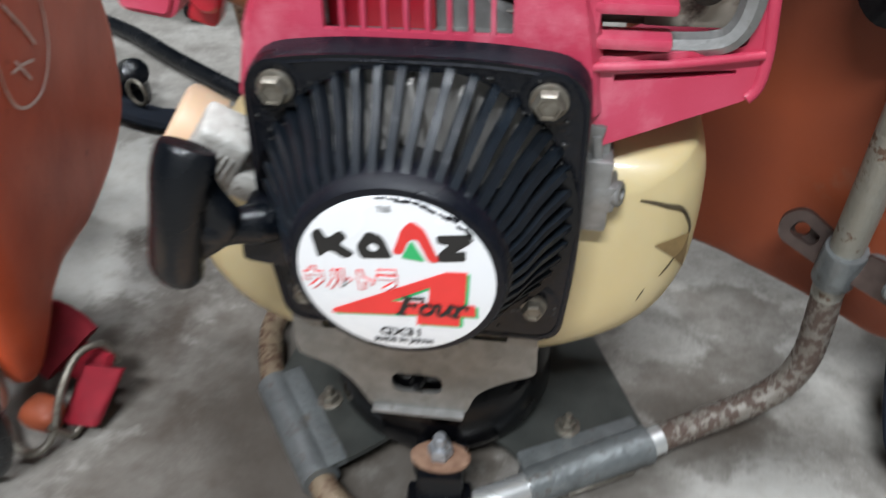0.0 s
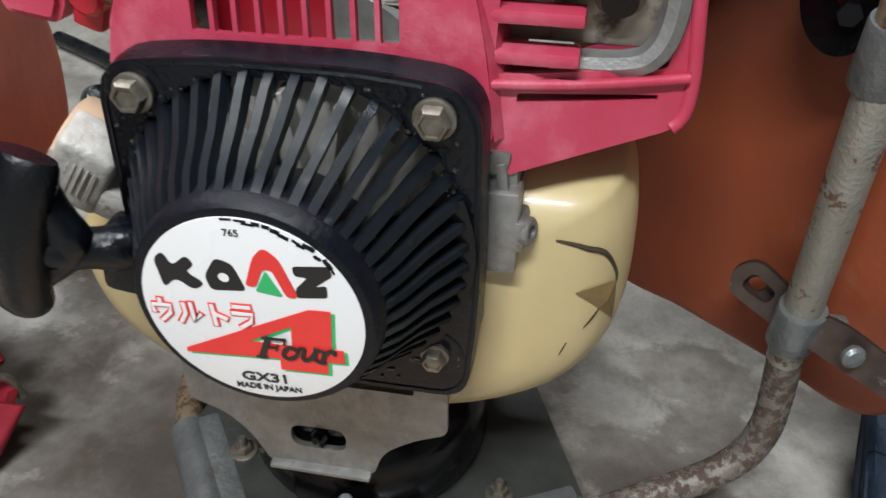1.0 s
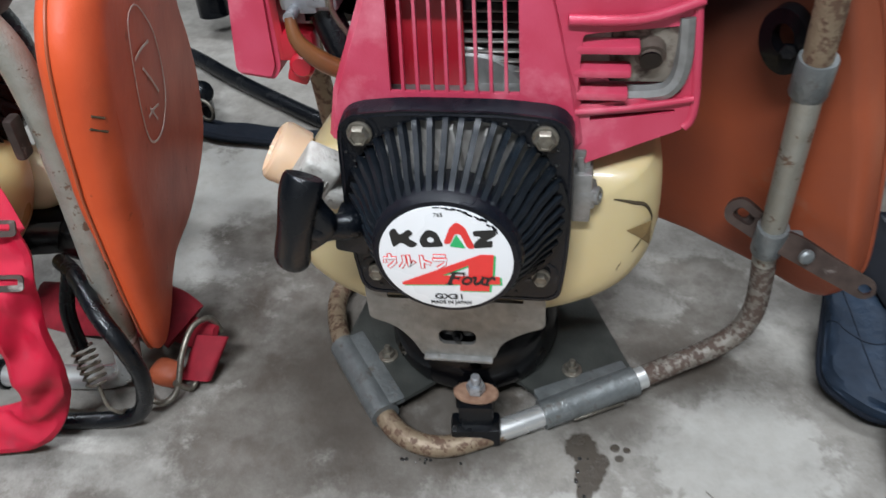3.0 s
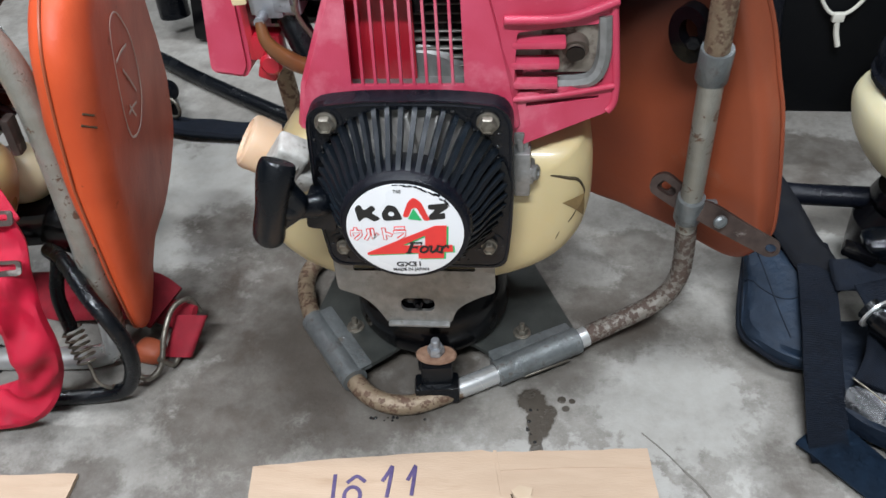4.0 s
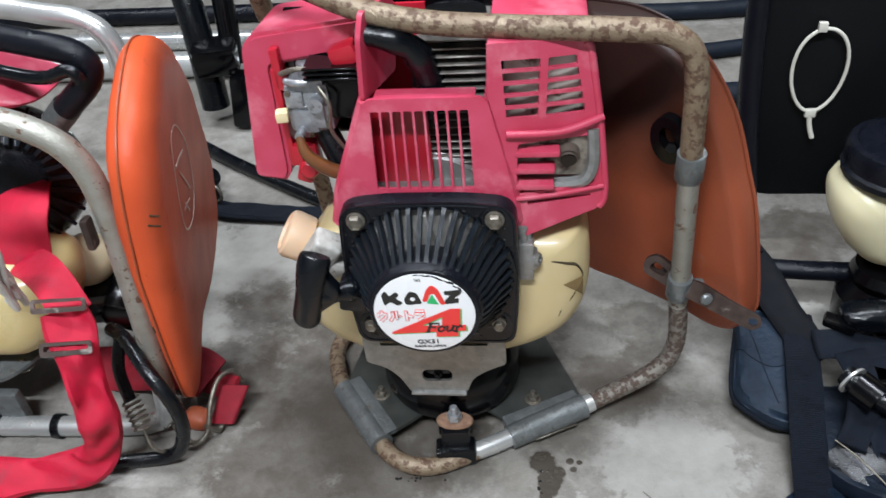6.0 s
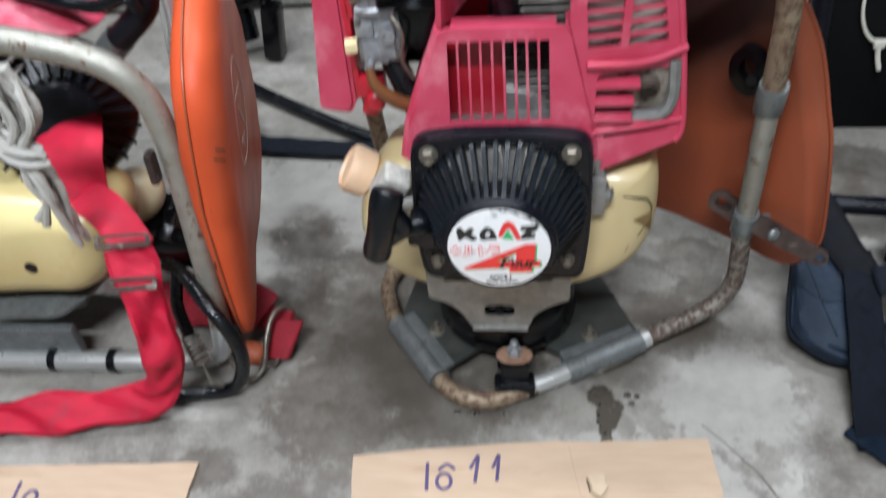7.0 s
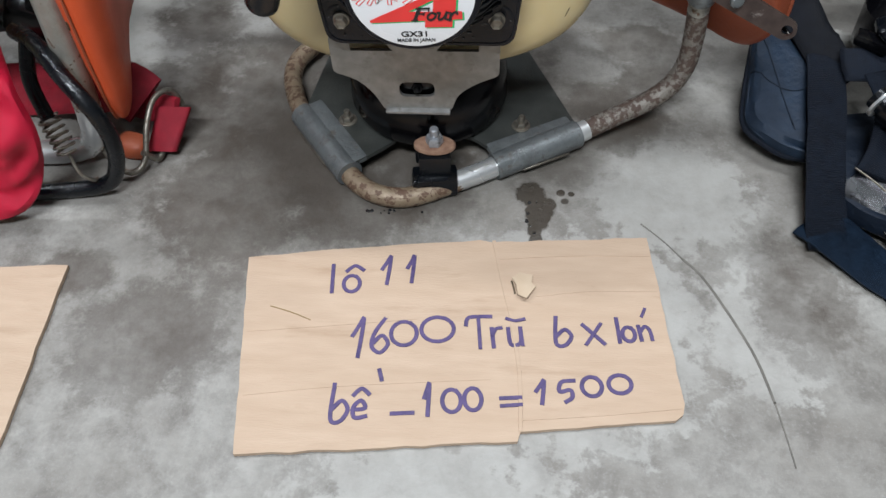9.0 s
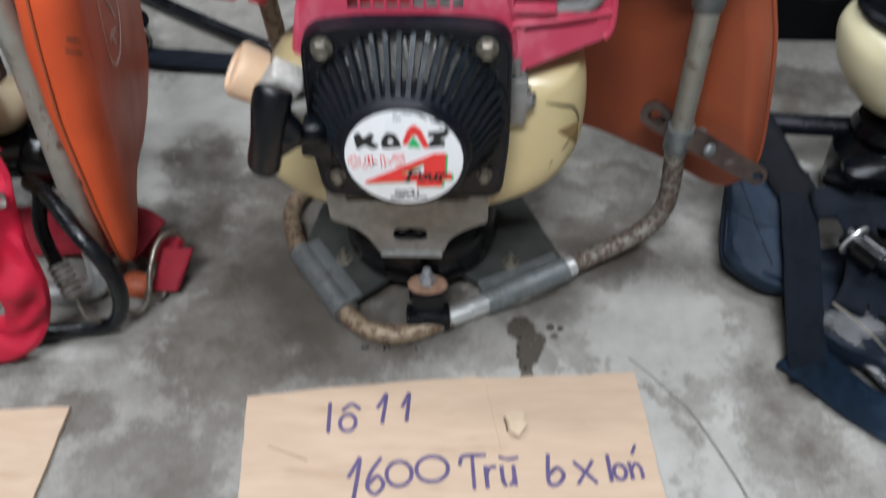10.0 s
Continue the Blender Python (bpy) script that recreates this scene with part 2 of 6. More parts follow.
def frames_along(pts, up=None):
    """Points with a steady pair of cross directions."""
    out, side = [], None
    for i, p in enumerate(pts):
        d = (pts[min(i + 1, len(pts) - 1)] - pts[max(i - 1, 0)]).normalized()
        if side is None:
            u = Vector(up) if up else (Vector((0, 0, 1)) if abs(d.z) < 0.9 else Vector((1, 0, 0)))
            side = d.cross(u).normalized()
        else:
            side = (side - d * side.dot(d)).normalized()
        out.append((p, side, side.cross(d)))
    return out


def tube(bm, pts, r, n=12, seg=8, smooth=True, closed=False):
    line = catmull(pts, n) if smooth else [Vector(p) for p in pts]
    k = len(line)
    rad = r if callable(r) else (lambda t: r)
    loops = []
    for i, (p, s, u) in enumerate(frames_along(line)):
        q = rad(i / max(k - 1, 1))
        loops.append([p + (s * math.cos(a) + u * math.sin(a)) * q for a in (2 * math.pi * j / (seg * 2) for j in range(seg * 2))])
    rings(bm, loops)
    return bm


def ribbon(bm, pts, width, thick, ups, n=8, wave=0.0, rib=0.0):
    """A flat strap along a line; ups: the direction of its face at each point; rib: height of its woven cross ribs."""
    if rib:
        n = max(8, int(sum((Vector(a) - Vector(b)).length for a, b in zip(pts, pts[1:])) / (len(pts) - 1) / 0.0008))
    line, faces = catmull(pts, n), catmull(ups, n)
    loops, k = [], 11
    for i, p in enumerate(line):
        d = (line[min(i + 1, len(line) - 1)] - line[max(i - 1, 0)]).normalized()
        u = faces[i].normalized()
        s = d.cross(u).normalized()
        u = s.cross(d)
        w = width * (1 + wave * 2.2 * noise.noise(p * 22))
        top, low = [], []
        for j in range(k):
            a = -0.5 + j / (k - 1)
            fold = wave * width * 1.6 * noise.noise(p * 38 + Vector((a * 2.0, 0, 3)))
            edge = 1.0 if 0 < j < k - 1 else 0.35
            q = p + s * (a * w) + u * (fold + (rib if i % 2 else -rib))
            top.append(q + u * thick * 0.55 * edge)
            low.append(q - u * thick * 0.45 * edge)
        loops.append(top + low[::-1])
    rings(bm, loops)
    return bm


def lathe(bm, profile, m=Matrix(), seg=32, rip=0.0, ripn=20):
    """profile: (radius, height) from one end to the other, round z of m."""
    loops = []
    for r, h in profile:
        loops.append([m @ Vector(((r + (rip if (j % 2 and rip) else 0)) * math.cos(2 * math.pi * j / seg), (r + (rip if (j % 2 and rip) else 0)) * math.sin(2 * math.pi * j / seg), h)) for j in range(seg)])
    rings(bm, loops)
    return bm


def hexagon(bm, at, axis, r, h, thread=0.0, washer=0.0):
    m = Matrix.Translation(at) @ frame_of(axis)
    if washer:
        lathe(bm, [(washer, 0), (washer, 0.0012), (washer * 0.9, 0.0016)], m, 20)
    lathe(bm, [(r, 0.001), (r, h * 0.8), (r * 0.86, h)], m, 6)
    if thread:
        lathe(bm, [(r * 0.5, h * 0.9), (r * 0.5, h + thread), (r * 0.38, h + thread + 0.001)], m, 12)
    return bm


def sheet(bm, outline, holes, thick, m):
    """A flat plate with holes, in the x, y of m, of that thickness along -z."""
    es = []
    for loop in (outline, *holes):
        vs = [bm.verts.new((*p, 0)) for p in loop]
        es += [bm.edges.new((vs[i], vs[(i + 1) % len(vs)])) for i in range(len(vs))]
    fs = [g for g in bmesh.ops.triangle_fill(bm, use_beauty=True, use_dissolve=False, edges=es)["geom"] if isinstance(g, bmesh.types.BMFace)]
    ex = bmesh.ops.extrude_face_region(bm, geom=fs)["geom"]
    bmesh.ops.translate(bm, verts=[g for g in ex if isinstance(g, bmesh.types.BMVert)], vec=(0, 0, -thick))
    bmesh.ops.transform(bm, matrix=m, verts=bm.verts)
    return bm


def round_poly(corners, r, n=5):
    """A polygon with rounded corners."""
    out, k = [], len(corners)
    for i in range(k):
        a, b, c = Vector(corners[i - 1]), Vector(corners[i]), Vector(corners[(i + 1) % k])
        q = r[i] if isinstance(r, (list, tuple)) else r
        q = min(q, (a - b).length * 0.45, (c - b).length * 0.45)
        p0, p1 = b + (a - b).normalized() * q, b + (c - b).normalized() * q
        for j in range(n + 1):
            t = j / n
            out.append((p0 * (1 - t) ** 2 + b * 2 * t * (1 - t) + p1 * t * t)[:])
    return out


def circle(cx, cy, r, n=40):
    return [(cx + r * math.cos(2 * math.pi * i / n), cy + r * math.sin(2 * math.pi * i / n)) for i in range(n)]


def slot(cx, cy, w, h, n=6):
    return round_poly([(cx - w / 2, cy - h / 2), (cx + w / 2, cy - h / 2), (cx + w / 2, cy + h / 2), (cx - w / 2, cy + h / 2)], min(w, h) * 0.45, n)


def pillow(bm, outline, depth, m, power=3.0, layers=9, smooth=6, lump=0.0, soft=0.5):
    """A rounded body: the outline in x, y of m, swelling over the depth along z from 0 to depth."""
    line = [p.to_2d() for p in catmull([(*p, 0) for p in outline], smooth, True)] if smooth else [Vector(p) for p in outline]
    c = sum(line, Vector((0, 0))) / len(line)
    loops = []
    for k in range(layers):
        a = -1 + 2 * (k + 0.5) / layers
        a = math.sin(a * math.pi / 2)
        f = max(0.02, (1 - abs(a) ** power) ** (1 / power))
        inset = (1 - f) * depth * soft
        loop = []
        for p in line:
            d = p - c
            q = c + d * max(0.05, 1 - inset / max(d.length, 1e-4))
            z = depth * (a + 1) / 2
            v = Vector((q.x, q.y, z))
            if lump:
                v.z += lump * noise.noise(Vector((q.x * 14, q.y * 14, k)))
            loop.append(m @ v)
        loops.append(loop)
    rings(bm, loops)
    return bm


def basis(o, u, v):
    """x along u, y along v, z across."""
    u, v = Vector(u).normalized(), Vector(v).normalized()
    w = u.cross(v).normalized()
    v = w.cross(u)
    return Matrix(((u.x, v.x, w.x, o[0]), (u.y, v.y, w.y, o[1]), (u.z, v.z, w.z, o[2]), (0, 0, 0, 1)))


FRONT = lambda x, y, z: basis((x, y, z), (1, 0, 0), (0, 0, 1))  # z of it points to -y, at the camera


def stroke(bm, pts, w, m, h=0.0004, n=6, curve=True, rise=0.0):
    """A pen stroke of width w on the plane of m; it may rise along its length, to lie over its own start."""
    line = [p.to_2d() for p in catmull([(*p, 0) for p in pts], n)] if curve and len(pts) > 2 else [Vector(p) for p in pts]
    loops = []
    for i, p in enumerate(line):
        d = line[min(i + 1, len(line) - 1)] - line[max(i - 1, 0)]
        d = d.normalized() if d.length > 1e-9 else Vector((1, 0))
        s = Vector((-d.y, d.x)) * w * 0.5
        e = d * (w * 0.35) * (-1 if i == 0 else (1 if i == len(line) - 1 else 0))
        z = h + rise * i / max(len(line) - 1, 1)
        loops.append([m @ Vector((*(p + e + s), 0)), m @ Vector((*(p + e + s * 0.9), z)), m @ Vector((*(p + e - s * 0.9), z)), m @ Vector((*(p + e - s), 0))])
    rings(bm, loops)
    return bm


def letters(name, text, size, m, mat, parent, shear=0.0, bold=0.0, stretch=1.0):
    cu = bpy.data.curves.new(name, "FONT")
    cu.body, cu.size, cu.shear, cu.offset, cu.align_x, cu.extrude = text, size, shear, bold, "CENTER", 0.00015
    ob = bpy.data.objects.new(name, cu)
    scene.collection.objects.link(ob)
    bpy.context.view_layer.update()
    me = bpy.data.meshes.new_from_object(ob.evaluated_get(bpy.context.evaluated_depsgraph_get()))
    bpy.data.objects.remove(ob)
    me.transform(m @ Matrix.Diagonal((stretch, 1, 1, 1)))
    me.materials.clear()
    me.materials.append(mat)
    o = new(name, me)
    o.parent = parent
    return o


# ---- the room ----
def floor_material():
    m = bpy.data.materials.new("oil_stained_concrete")
    m.use_nodes = True
    nt = m.node_tree
    b = nt.nodes["Principled BSDF"]
    tc = nt.nodes.new("ShaderNodeTexCoord")

    def nz(sc, det=6.0, rg=0.6, dist=0.0):
        n = nt.nodes.new("ShaderNodeTexNoise")
        n.inputs["Scale"].default_value, n.inputs["Detail"].default_value, n.inputs["Roughness"].default_value, n.inputs["Distortion"].default_value = sc, det, rg, dist
        nt.links.new(tc.outputs["Object"], n.inputs["Vector"])
        return n.outputs[0]

    def rng(src, a, b_, lo=0.0, hi=1.0, smooth=False):
        r = nt.nodes.new("ShaderNodeMapRange")
        if smooth:
            r.interpolation_type = "SMOOTHSTEP"
        r.inputs[1].default_value, r.inputs[2].default_value, r.inputs[3].default_value, r.inputs[4].default_value = a, b_, lo, hi
        nt.links.new(src, r.inputs[0])
        return r.outputs[0]

    def op(kind, a, b_):
        x = nt.nodes.new("ShaderNodeMath")
        x.operation, x.use_clamp = kind, False
        for s, v in ((x.inputs[0], a), (x.inputs[1], b_)):
            if isinstance(v, (int, float)):
                s.default_value = v
            else:
                nt.links.new(v, s)
        return x.outputs[0]

    def mix(f, a, b_):
        x = nt.nodes.new("ShaderNodeMix")
        x.data_type = "RGBA"
        nt.links.new(f, x.inputs[0])
        for sock, v in ((x.inputs[6], a), (x.inputs[7], b_)):
            if isinstance(v, tuple):
                sock.default_value = (*v, 1)
            else:
                nt.links.new(v, sock)
        return x.outputs[2]

    wob = op("SUBTRACT", nz(16, 7, 0.68, 0.1), 0.5)

    wob_fine = op("ADD", op("MULTIPLY", wob, 0.6), op("SUBTRACT", nz(48, 7, 0.7, 0.15), 0.5))

    def blot(x, y, r, squash=1.0, edge=0.35, wobble=1.3, fine=False):
        """How far a stain round (x, y) covers the place; its edge is ragged."""
        mp = nt.nodes.new("ShaderNodeMapping")
        mp.vector_type = "POINT"
        mp.inputs["Location"].default_value = (-x, -y * squash, 0)
        mp.inputs["Scale"].default_value = (1, squash, 0)
        nt.links.new(tc.outputs["Object"], mp.inputs[0])
        ln = nt.nodes.new("ShaderNodeVectorMath")
        ln.operation = "LENGTH"
        nt.links.new(mp.outputs[0], ln.inputs[0])
        d = op("ADD", op("DIVIDE", ln.outputs["Value"], r), op("MULTIPLY", wob_fine if fine else wob, wobble))
        return rng(d, 1.0, 1.0 - edge, 0.0, 1.0, True)

    col = mix(rng(nz(7, 7, 0.66, 0.1), 0.36, 0.64), (0.150, 0.136, 0.117), (0.246, 0.235, 0.211))
    col = mix(rng(nz(26, 8, 0.74, 0.1), 0.47, 0.66, 0.0, 0.75), col, (0.095, 0.084, 0.072))
    col = mix(rng(nz(90, 7, 0.7), 0.42, 0.75, 0.0, 0.5), col, (0.105, 0.095, 0.083))
    col = mix(rng(nz(420, 3, 0.6), 0.55, 0.75, 0.0, 0.35), col, (0.27, 0.262, 0.245))
    # pale, cleaner patches
    pale = None
    for x, y, r, q in ((0.20, 0.30, 0.075, 1.0), (0.10, 0.16, 0.14, 1.3), (0.26, 0.17, 0.05, 0.7), (-0.30, 0.55, 0.16, 1.0), (0.37, 0.50, 0.045, 1.6), (0.02, -0.02, 0.12, 1.0)):
        f = blot(x, y, r, q, 0.22, 1.6, True)
        pale = f if pale is None else op("MAXIMUM", pale, f)
    col = mix(op("MULTIPLY", op("MULTIPLY", pale, rng(nz(30, 6, 0.65), 0.3, 0.6, 0.4, 1.0)), 0.85), col, (0.285, 0.275, 0.250))
    # old oil, brown-grey
    oil = None
    for x, y, r, q in ((-0.11, 0.36, 0.11, 0.9), (-0.16, 0.29, 0.09, 0.8), (-0.17, 0.42, 0.10, 1.0), (-0.06, 0.27, 0.07, 1.3), (0.16, 0.40, 0.06, 1.2), (-0.12, 0.47, 0.09, 1.6), (0.20, 0.49, 0.06, 1.5), (-0.28, 0.20, 0.05, 1.5), (-0.36, 0.12, 0.10, 1.0), (0.37, 0.61, 0.085, 1.8), (0.0, 0.42, 0.12, 1.0), (-0.20, 0.14, 0.08, 1.2), (0.29, 0.20, 0.045, 0.6), (-0.25, 0.515, 0.06, 1.2), (-0.195, 0.447, 0.065, 1.5), (-0.135, 0.318, 0.05, 1.1), (-0.205, 0.378, 0.082, 1.1), (-0.26, 0.41, 0.055, 1.0), (0.20, 0.445, 0.045, 1.2), (0.16, 0.365, 0.035, 1.4), (0.40, 0.66, 0.10, 1.8)):
        f = blot(x, y, r, q, 0.42, 1.7, True)
        oil = f if oil is None else op("MAXIMUM", oil, f)
    col = mix(op("MULTIPLY", op("MULTIPLY", oil, rng(nz(24, 6, 0.65), 0.3, 0.65, 0.35, 1.0)), 0.90), col, (0.054, 0.042, 0.032))
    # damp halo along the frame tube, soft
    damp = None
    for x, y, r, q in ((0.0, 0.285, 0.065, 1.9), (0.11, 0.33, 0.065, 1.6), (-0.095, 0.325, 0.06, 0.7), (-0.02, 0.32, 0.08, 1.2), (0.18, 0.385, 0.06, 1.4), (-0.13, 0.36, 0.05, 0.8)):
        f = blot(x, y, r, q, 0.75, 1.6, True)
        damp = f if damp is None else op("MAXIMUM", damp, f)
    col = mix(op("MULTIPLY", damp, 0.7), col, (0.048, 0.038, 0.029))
    # wet drips, sharp
    wet = None
    for x, y, r, q in ((0.087, 0.294, 0.013, 0.8), (0.093, 0.276, 0.013, 0.6), (0.089, 0.258, 0.007, 0.7), (0.112, 0.297, 0.0045, 1.0), (0.102, 0.284, 0.006, 0.8), (0.090, 0.246, 0.006, 0.6), (0.115, 0.288, 0.004, 1.0), (0.120, 0.296, 0.0035, 1.0)):
        f = blot(x, y, r, q, 0.2, 1.2, True)
        wet = f if wet is None else op("MAXIMUM", wet, f)
    col = mix(op("MULTIPLY", wet, 0.9), col, (0.036, 0.029, 0.022))
    nt.links.new(col, b.inputs["Base Color"])
    ro = op("SUBTRACT", rng(nz(22, 5), 0.3, 0.7, 0.5, 0.75), op("ADD", op("MULTIPLY", wet, 0.38), op("MULTIPLY", oil, 0.1)))
    nt.links.new(ro, b.inputs["Roughness"])
    bp = nt.nodes.new("ShaderNodeBump")
    bp.inputs["Strength"].default_value, bp.inputs["Distance"].default_value = 0.4, 0.0018
    nt.links.new(op("ADD", nz(120, 6, 0.7), op("MULTIPLY", nz(9, 3), 1.5)), bp.inputs["Height"])
    nt.links.new(bp.outputs[0], b.inputs["Normal"])
    return m


def room():
    bm = bmesh.new()
    box(bm, (0, 1, -0.05), (7, 7, 0.1))
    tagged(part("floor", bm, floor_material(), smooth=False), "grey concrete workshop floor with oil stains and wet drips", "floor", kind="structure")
    for nm, c, s in (("wall_north", (0, 4.55, 1.4), (7.2, 0.1, 2.8)), ("wall_south", (0, -2.55, 1.4), (7.2, 0.1, 2.8)), ("wall_east", (3.55, 1, 1.4), (0.1, 7, 2.8)), ("wall_west", (-3.55, 1, 1.4), (0.1, 7, 2.8))):
        bm = bmesh.new()
        box(bm, c, s)
        tagged(part(nm, bm, M_WALL, smooth=False), "plain painted workshop wall", "wall", kind="structure")
    bm = bmesh.new()
    box(bm, (0, 1, 2.85), (7.2, 7.2, 0.1))
    tagged(part("ceiling", bm, M_WALL, smooth=False), "plain pale workshop ceiling", "ceiling", kind="structure")


room()


# ---- the brush cutter with its engine on a tube frame ----
PIPE_R = 0.0085
HUB = (0.0, 0.224)  # x and z of the starter's middle


def starter(cutter):
    """The black recoil starter with its ribs, bolts and round label."""
    hx, hz = HUB
    outline = round_poly([(-0.0665, 0.150), (0.0645, 0.150), (0.0690, 0.200), (0.0680, 0.2880), (0.030, 0.2925), (-0.030, 0.2925), (-0.0660, 0.2880), (-0.0710, 0.200)], [0.012, 0.012, 0.03, 0.016, 0.03, 0.03, 0.016, 0.03], 5)
    bm = bmesh.new()
    sheet(bm, outline, [[(x, min(z, 0.2868)) for x, z in circle(hx, hz, 0.0660, 48)]], 0.010, FRONT(0, 0.3015, 0))
    body = part("starter_cover", bm, M_BLACK, cutter, "oily black cast starter cover with radial ribs")
    # the skirt round it, wider behind
    bm = bmesh.new()
    loops = []
    for k, y in ((0.965, 0.3010), (0.995, 0.3020), (1.008, 0.3055), (1.010, 0.3155)):
        loops.append([Vector((p[0] * k, y, hz + (p[1] - hz) * k)) for p in outline])
    inner = [Vector((p[0] * 0.94, 0.3155, hz + (p[1] - hz) * 0.94)) for p in outline]
    rings(bm, [*loops, inner], cap=False)
    part("skirt", bm, M_BLACK_RIM, body, "dull black moulded rim")
    # ribs from the opening's edge up to the hub
    for i in range(37):
        a = radians(-58 + i * 7.9)
        d = Vector((math.cos(a), 0, math.sin(a)))
        s = Vector((-math.sin(a), 0, math.cos(a))) * (0.0016 if math.sin(a) > 0.35 else 0.0014)
        c = Vector((hx, 0, hz))
        reach = min(1.0, 0.0655 / max(0.0675 * math.sin(a), 0.001)) if a > 0 else 1.0
        line = [(0.0675 * reach, 0.3016), (0.0625, 0.2945), (0.055, 0.2830), (0.0485, 0.2700), (0.0415, 0.2605)]
        bm = bmesh.new()
        loops = []
        for r, y in line:
            p = c + d * r
            loops.append([p + s + Vector((0, y, 0)), p - s + Vector((0, y, 0)), p - s * 1.2 + Vector((0, y + 0.009, 0)), p + s * 1.2 + Vector((0, y + 0.009, 0))])
        rings(bm, loops)
        part("rib", bm, M_RIB, body)
    bm = bmesh.new()
    lathe(bm, [(0.030, -0.045), (0.0440, -0.014), (0.0436, -0.006), (0.0422, -0.0012), (0.0410, 0.0), (0.0392, 0.0002), (0.01, 0.0002)], FRONT(hx, 0.2570, hz), 64)
    part("hub", bm, M_BLACK_RIM, body)
    # dark pan behind the lower ribs, bright flywheel behind the upper ones
    bm = bmesh.new()
    lathe(bm, [(0.067, -0.004), (0.067, 0.0), (0.01, 0.001)], FRONT(hx, 0.3195, hz), 40)
    part("back_pan", bm, M_GLOSS, body)
    bm = bmesh.new()
    lathe(bm, [(0.063, -0.002), (0.063, 0.002), (0.02, 0.003)], FRONT(hx, 0.3105, hz), 40)
    M_WHEEL = material("dusty_flywheel_aluminium", (0.50, 0.49, 0.47), 0.5, metal=0.35, dark=(0.30, 0.28, 0.25), scale=110, amount=0.7, bump=0.2, bump_scale=400)
    wheel = part("flywheel", bm, M_WHEEL, cutter, "bright finned aluminium flywheel")
    for i in range(18):
        m = FRONT(hx, 0.3045, hz) @ pose(0, 0, 0, 0, 0, i * 20 + 7) @ pose(0.045, 0, 0, 0, 0, 12)
        bm = bmesh.new()
        bmesh.ops.create_cube(bm, size=1.0, matrix=m @ Matrix.Diagonal((0.028, 0.0024, 0.011, 1)))
        part("fin", bm, M_WHEEL, wheel)
    # dark sheets added to blacken the gaps between the lower ribs
    for a0, a1 in ((-75, 22), (158, 262)):
        ring = [(0.0675 * math.cos(radians(a0 + (a1 - a0) * i / 20)), 0.0675 * math.sin(radians(a0 + (a1 - a0) * i / 20))) for i in range(21)]
        bm = bmesh.new()
        sheet(bm, [*ring, *[(x * 0.42, z * 0.42) for x, z in ring[::-1]]], [], 0.001, FRONT(hx, 0.2985, hz))
        part("dark_sheet", bm, M_GLOSS, body)
    for x, z in ((-0.0525, 0.278), (0.0525, 0.278), (0.0520, 0.1735), (-0.0545, 0.1715)):
        bm = bmesh.new()
        big = z > 0.2
        lathe(bm, [(0.0122, -0.006), (0.0114, 0.0002), (0.0104, 0.0007), (0.0086, 0.0004)], FRONT(x, 0.3015, z), 28)
        part("boss", bm, M_BLACK, body)
        bm = bmesh.new()
        m = FRONT(x, 0.3005, z)
        k = 0.95 if big else 0.74
        lathe(bm, [(0.0078 * k, -0.001), (0.0078 * k, 0.0012), (0.007 * k, 0.0016)], m, 24)
        lathe(bm, [(0.0066 * k, 0.001), (0.0066 * k, 0.0050), (0.0056 * k, 0.0062), (0.0046 * k, 0.0062), (0.0042 * k, 0.0052)], m, 6)
        part("bolt", bm, M_BOLT, body, "worn brownish hexagon bolt")
    bm = bmesh.new()
    rnd = random.Random(3)
    for i in range(260):
        a, r = rnd.uniform(0, 2 * math.pi), 0.068 + rnd.random() ** 2 * 0.022
        x, z = hx + r * math.cos(a) * 0.9, hz + r * math.sin(a)
        if -0.064 < x < 0.062 and 0.154 < z < 0.286:
            q = rnd.uniform(0.0005, 0.0013)
            bmesh.ops.create_icosphere(bm, subdivisions=2, radius=q, matrix=Matrix.Translation((x, 0.3014, z)))
    tagged(part("oil_splash", bm, M_WET, body), "tiny wet specks of oil", kind="stuff")
    label_disc(body)


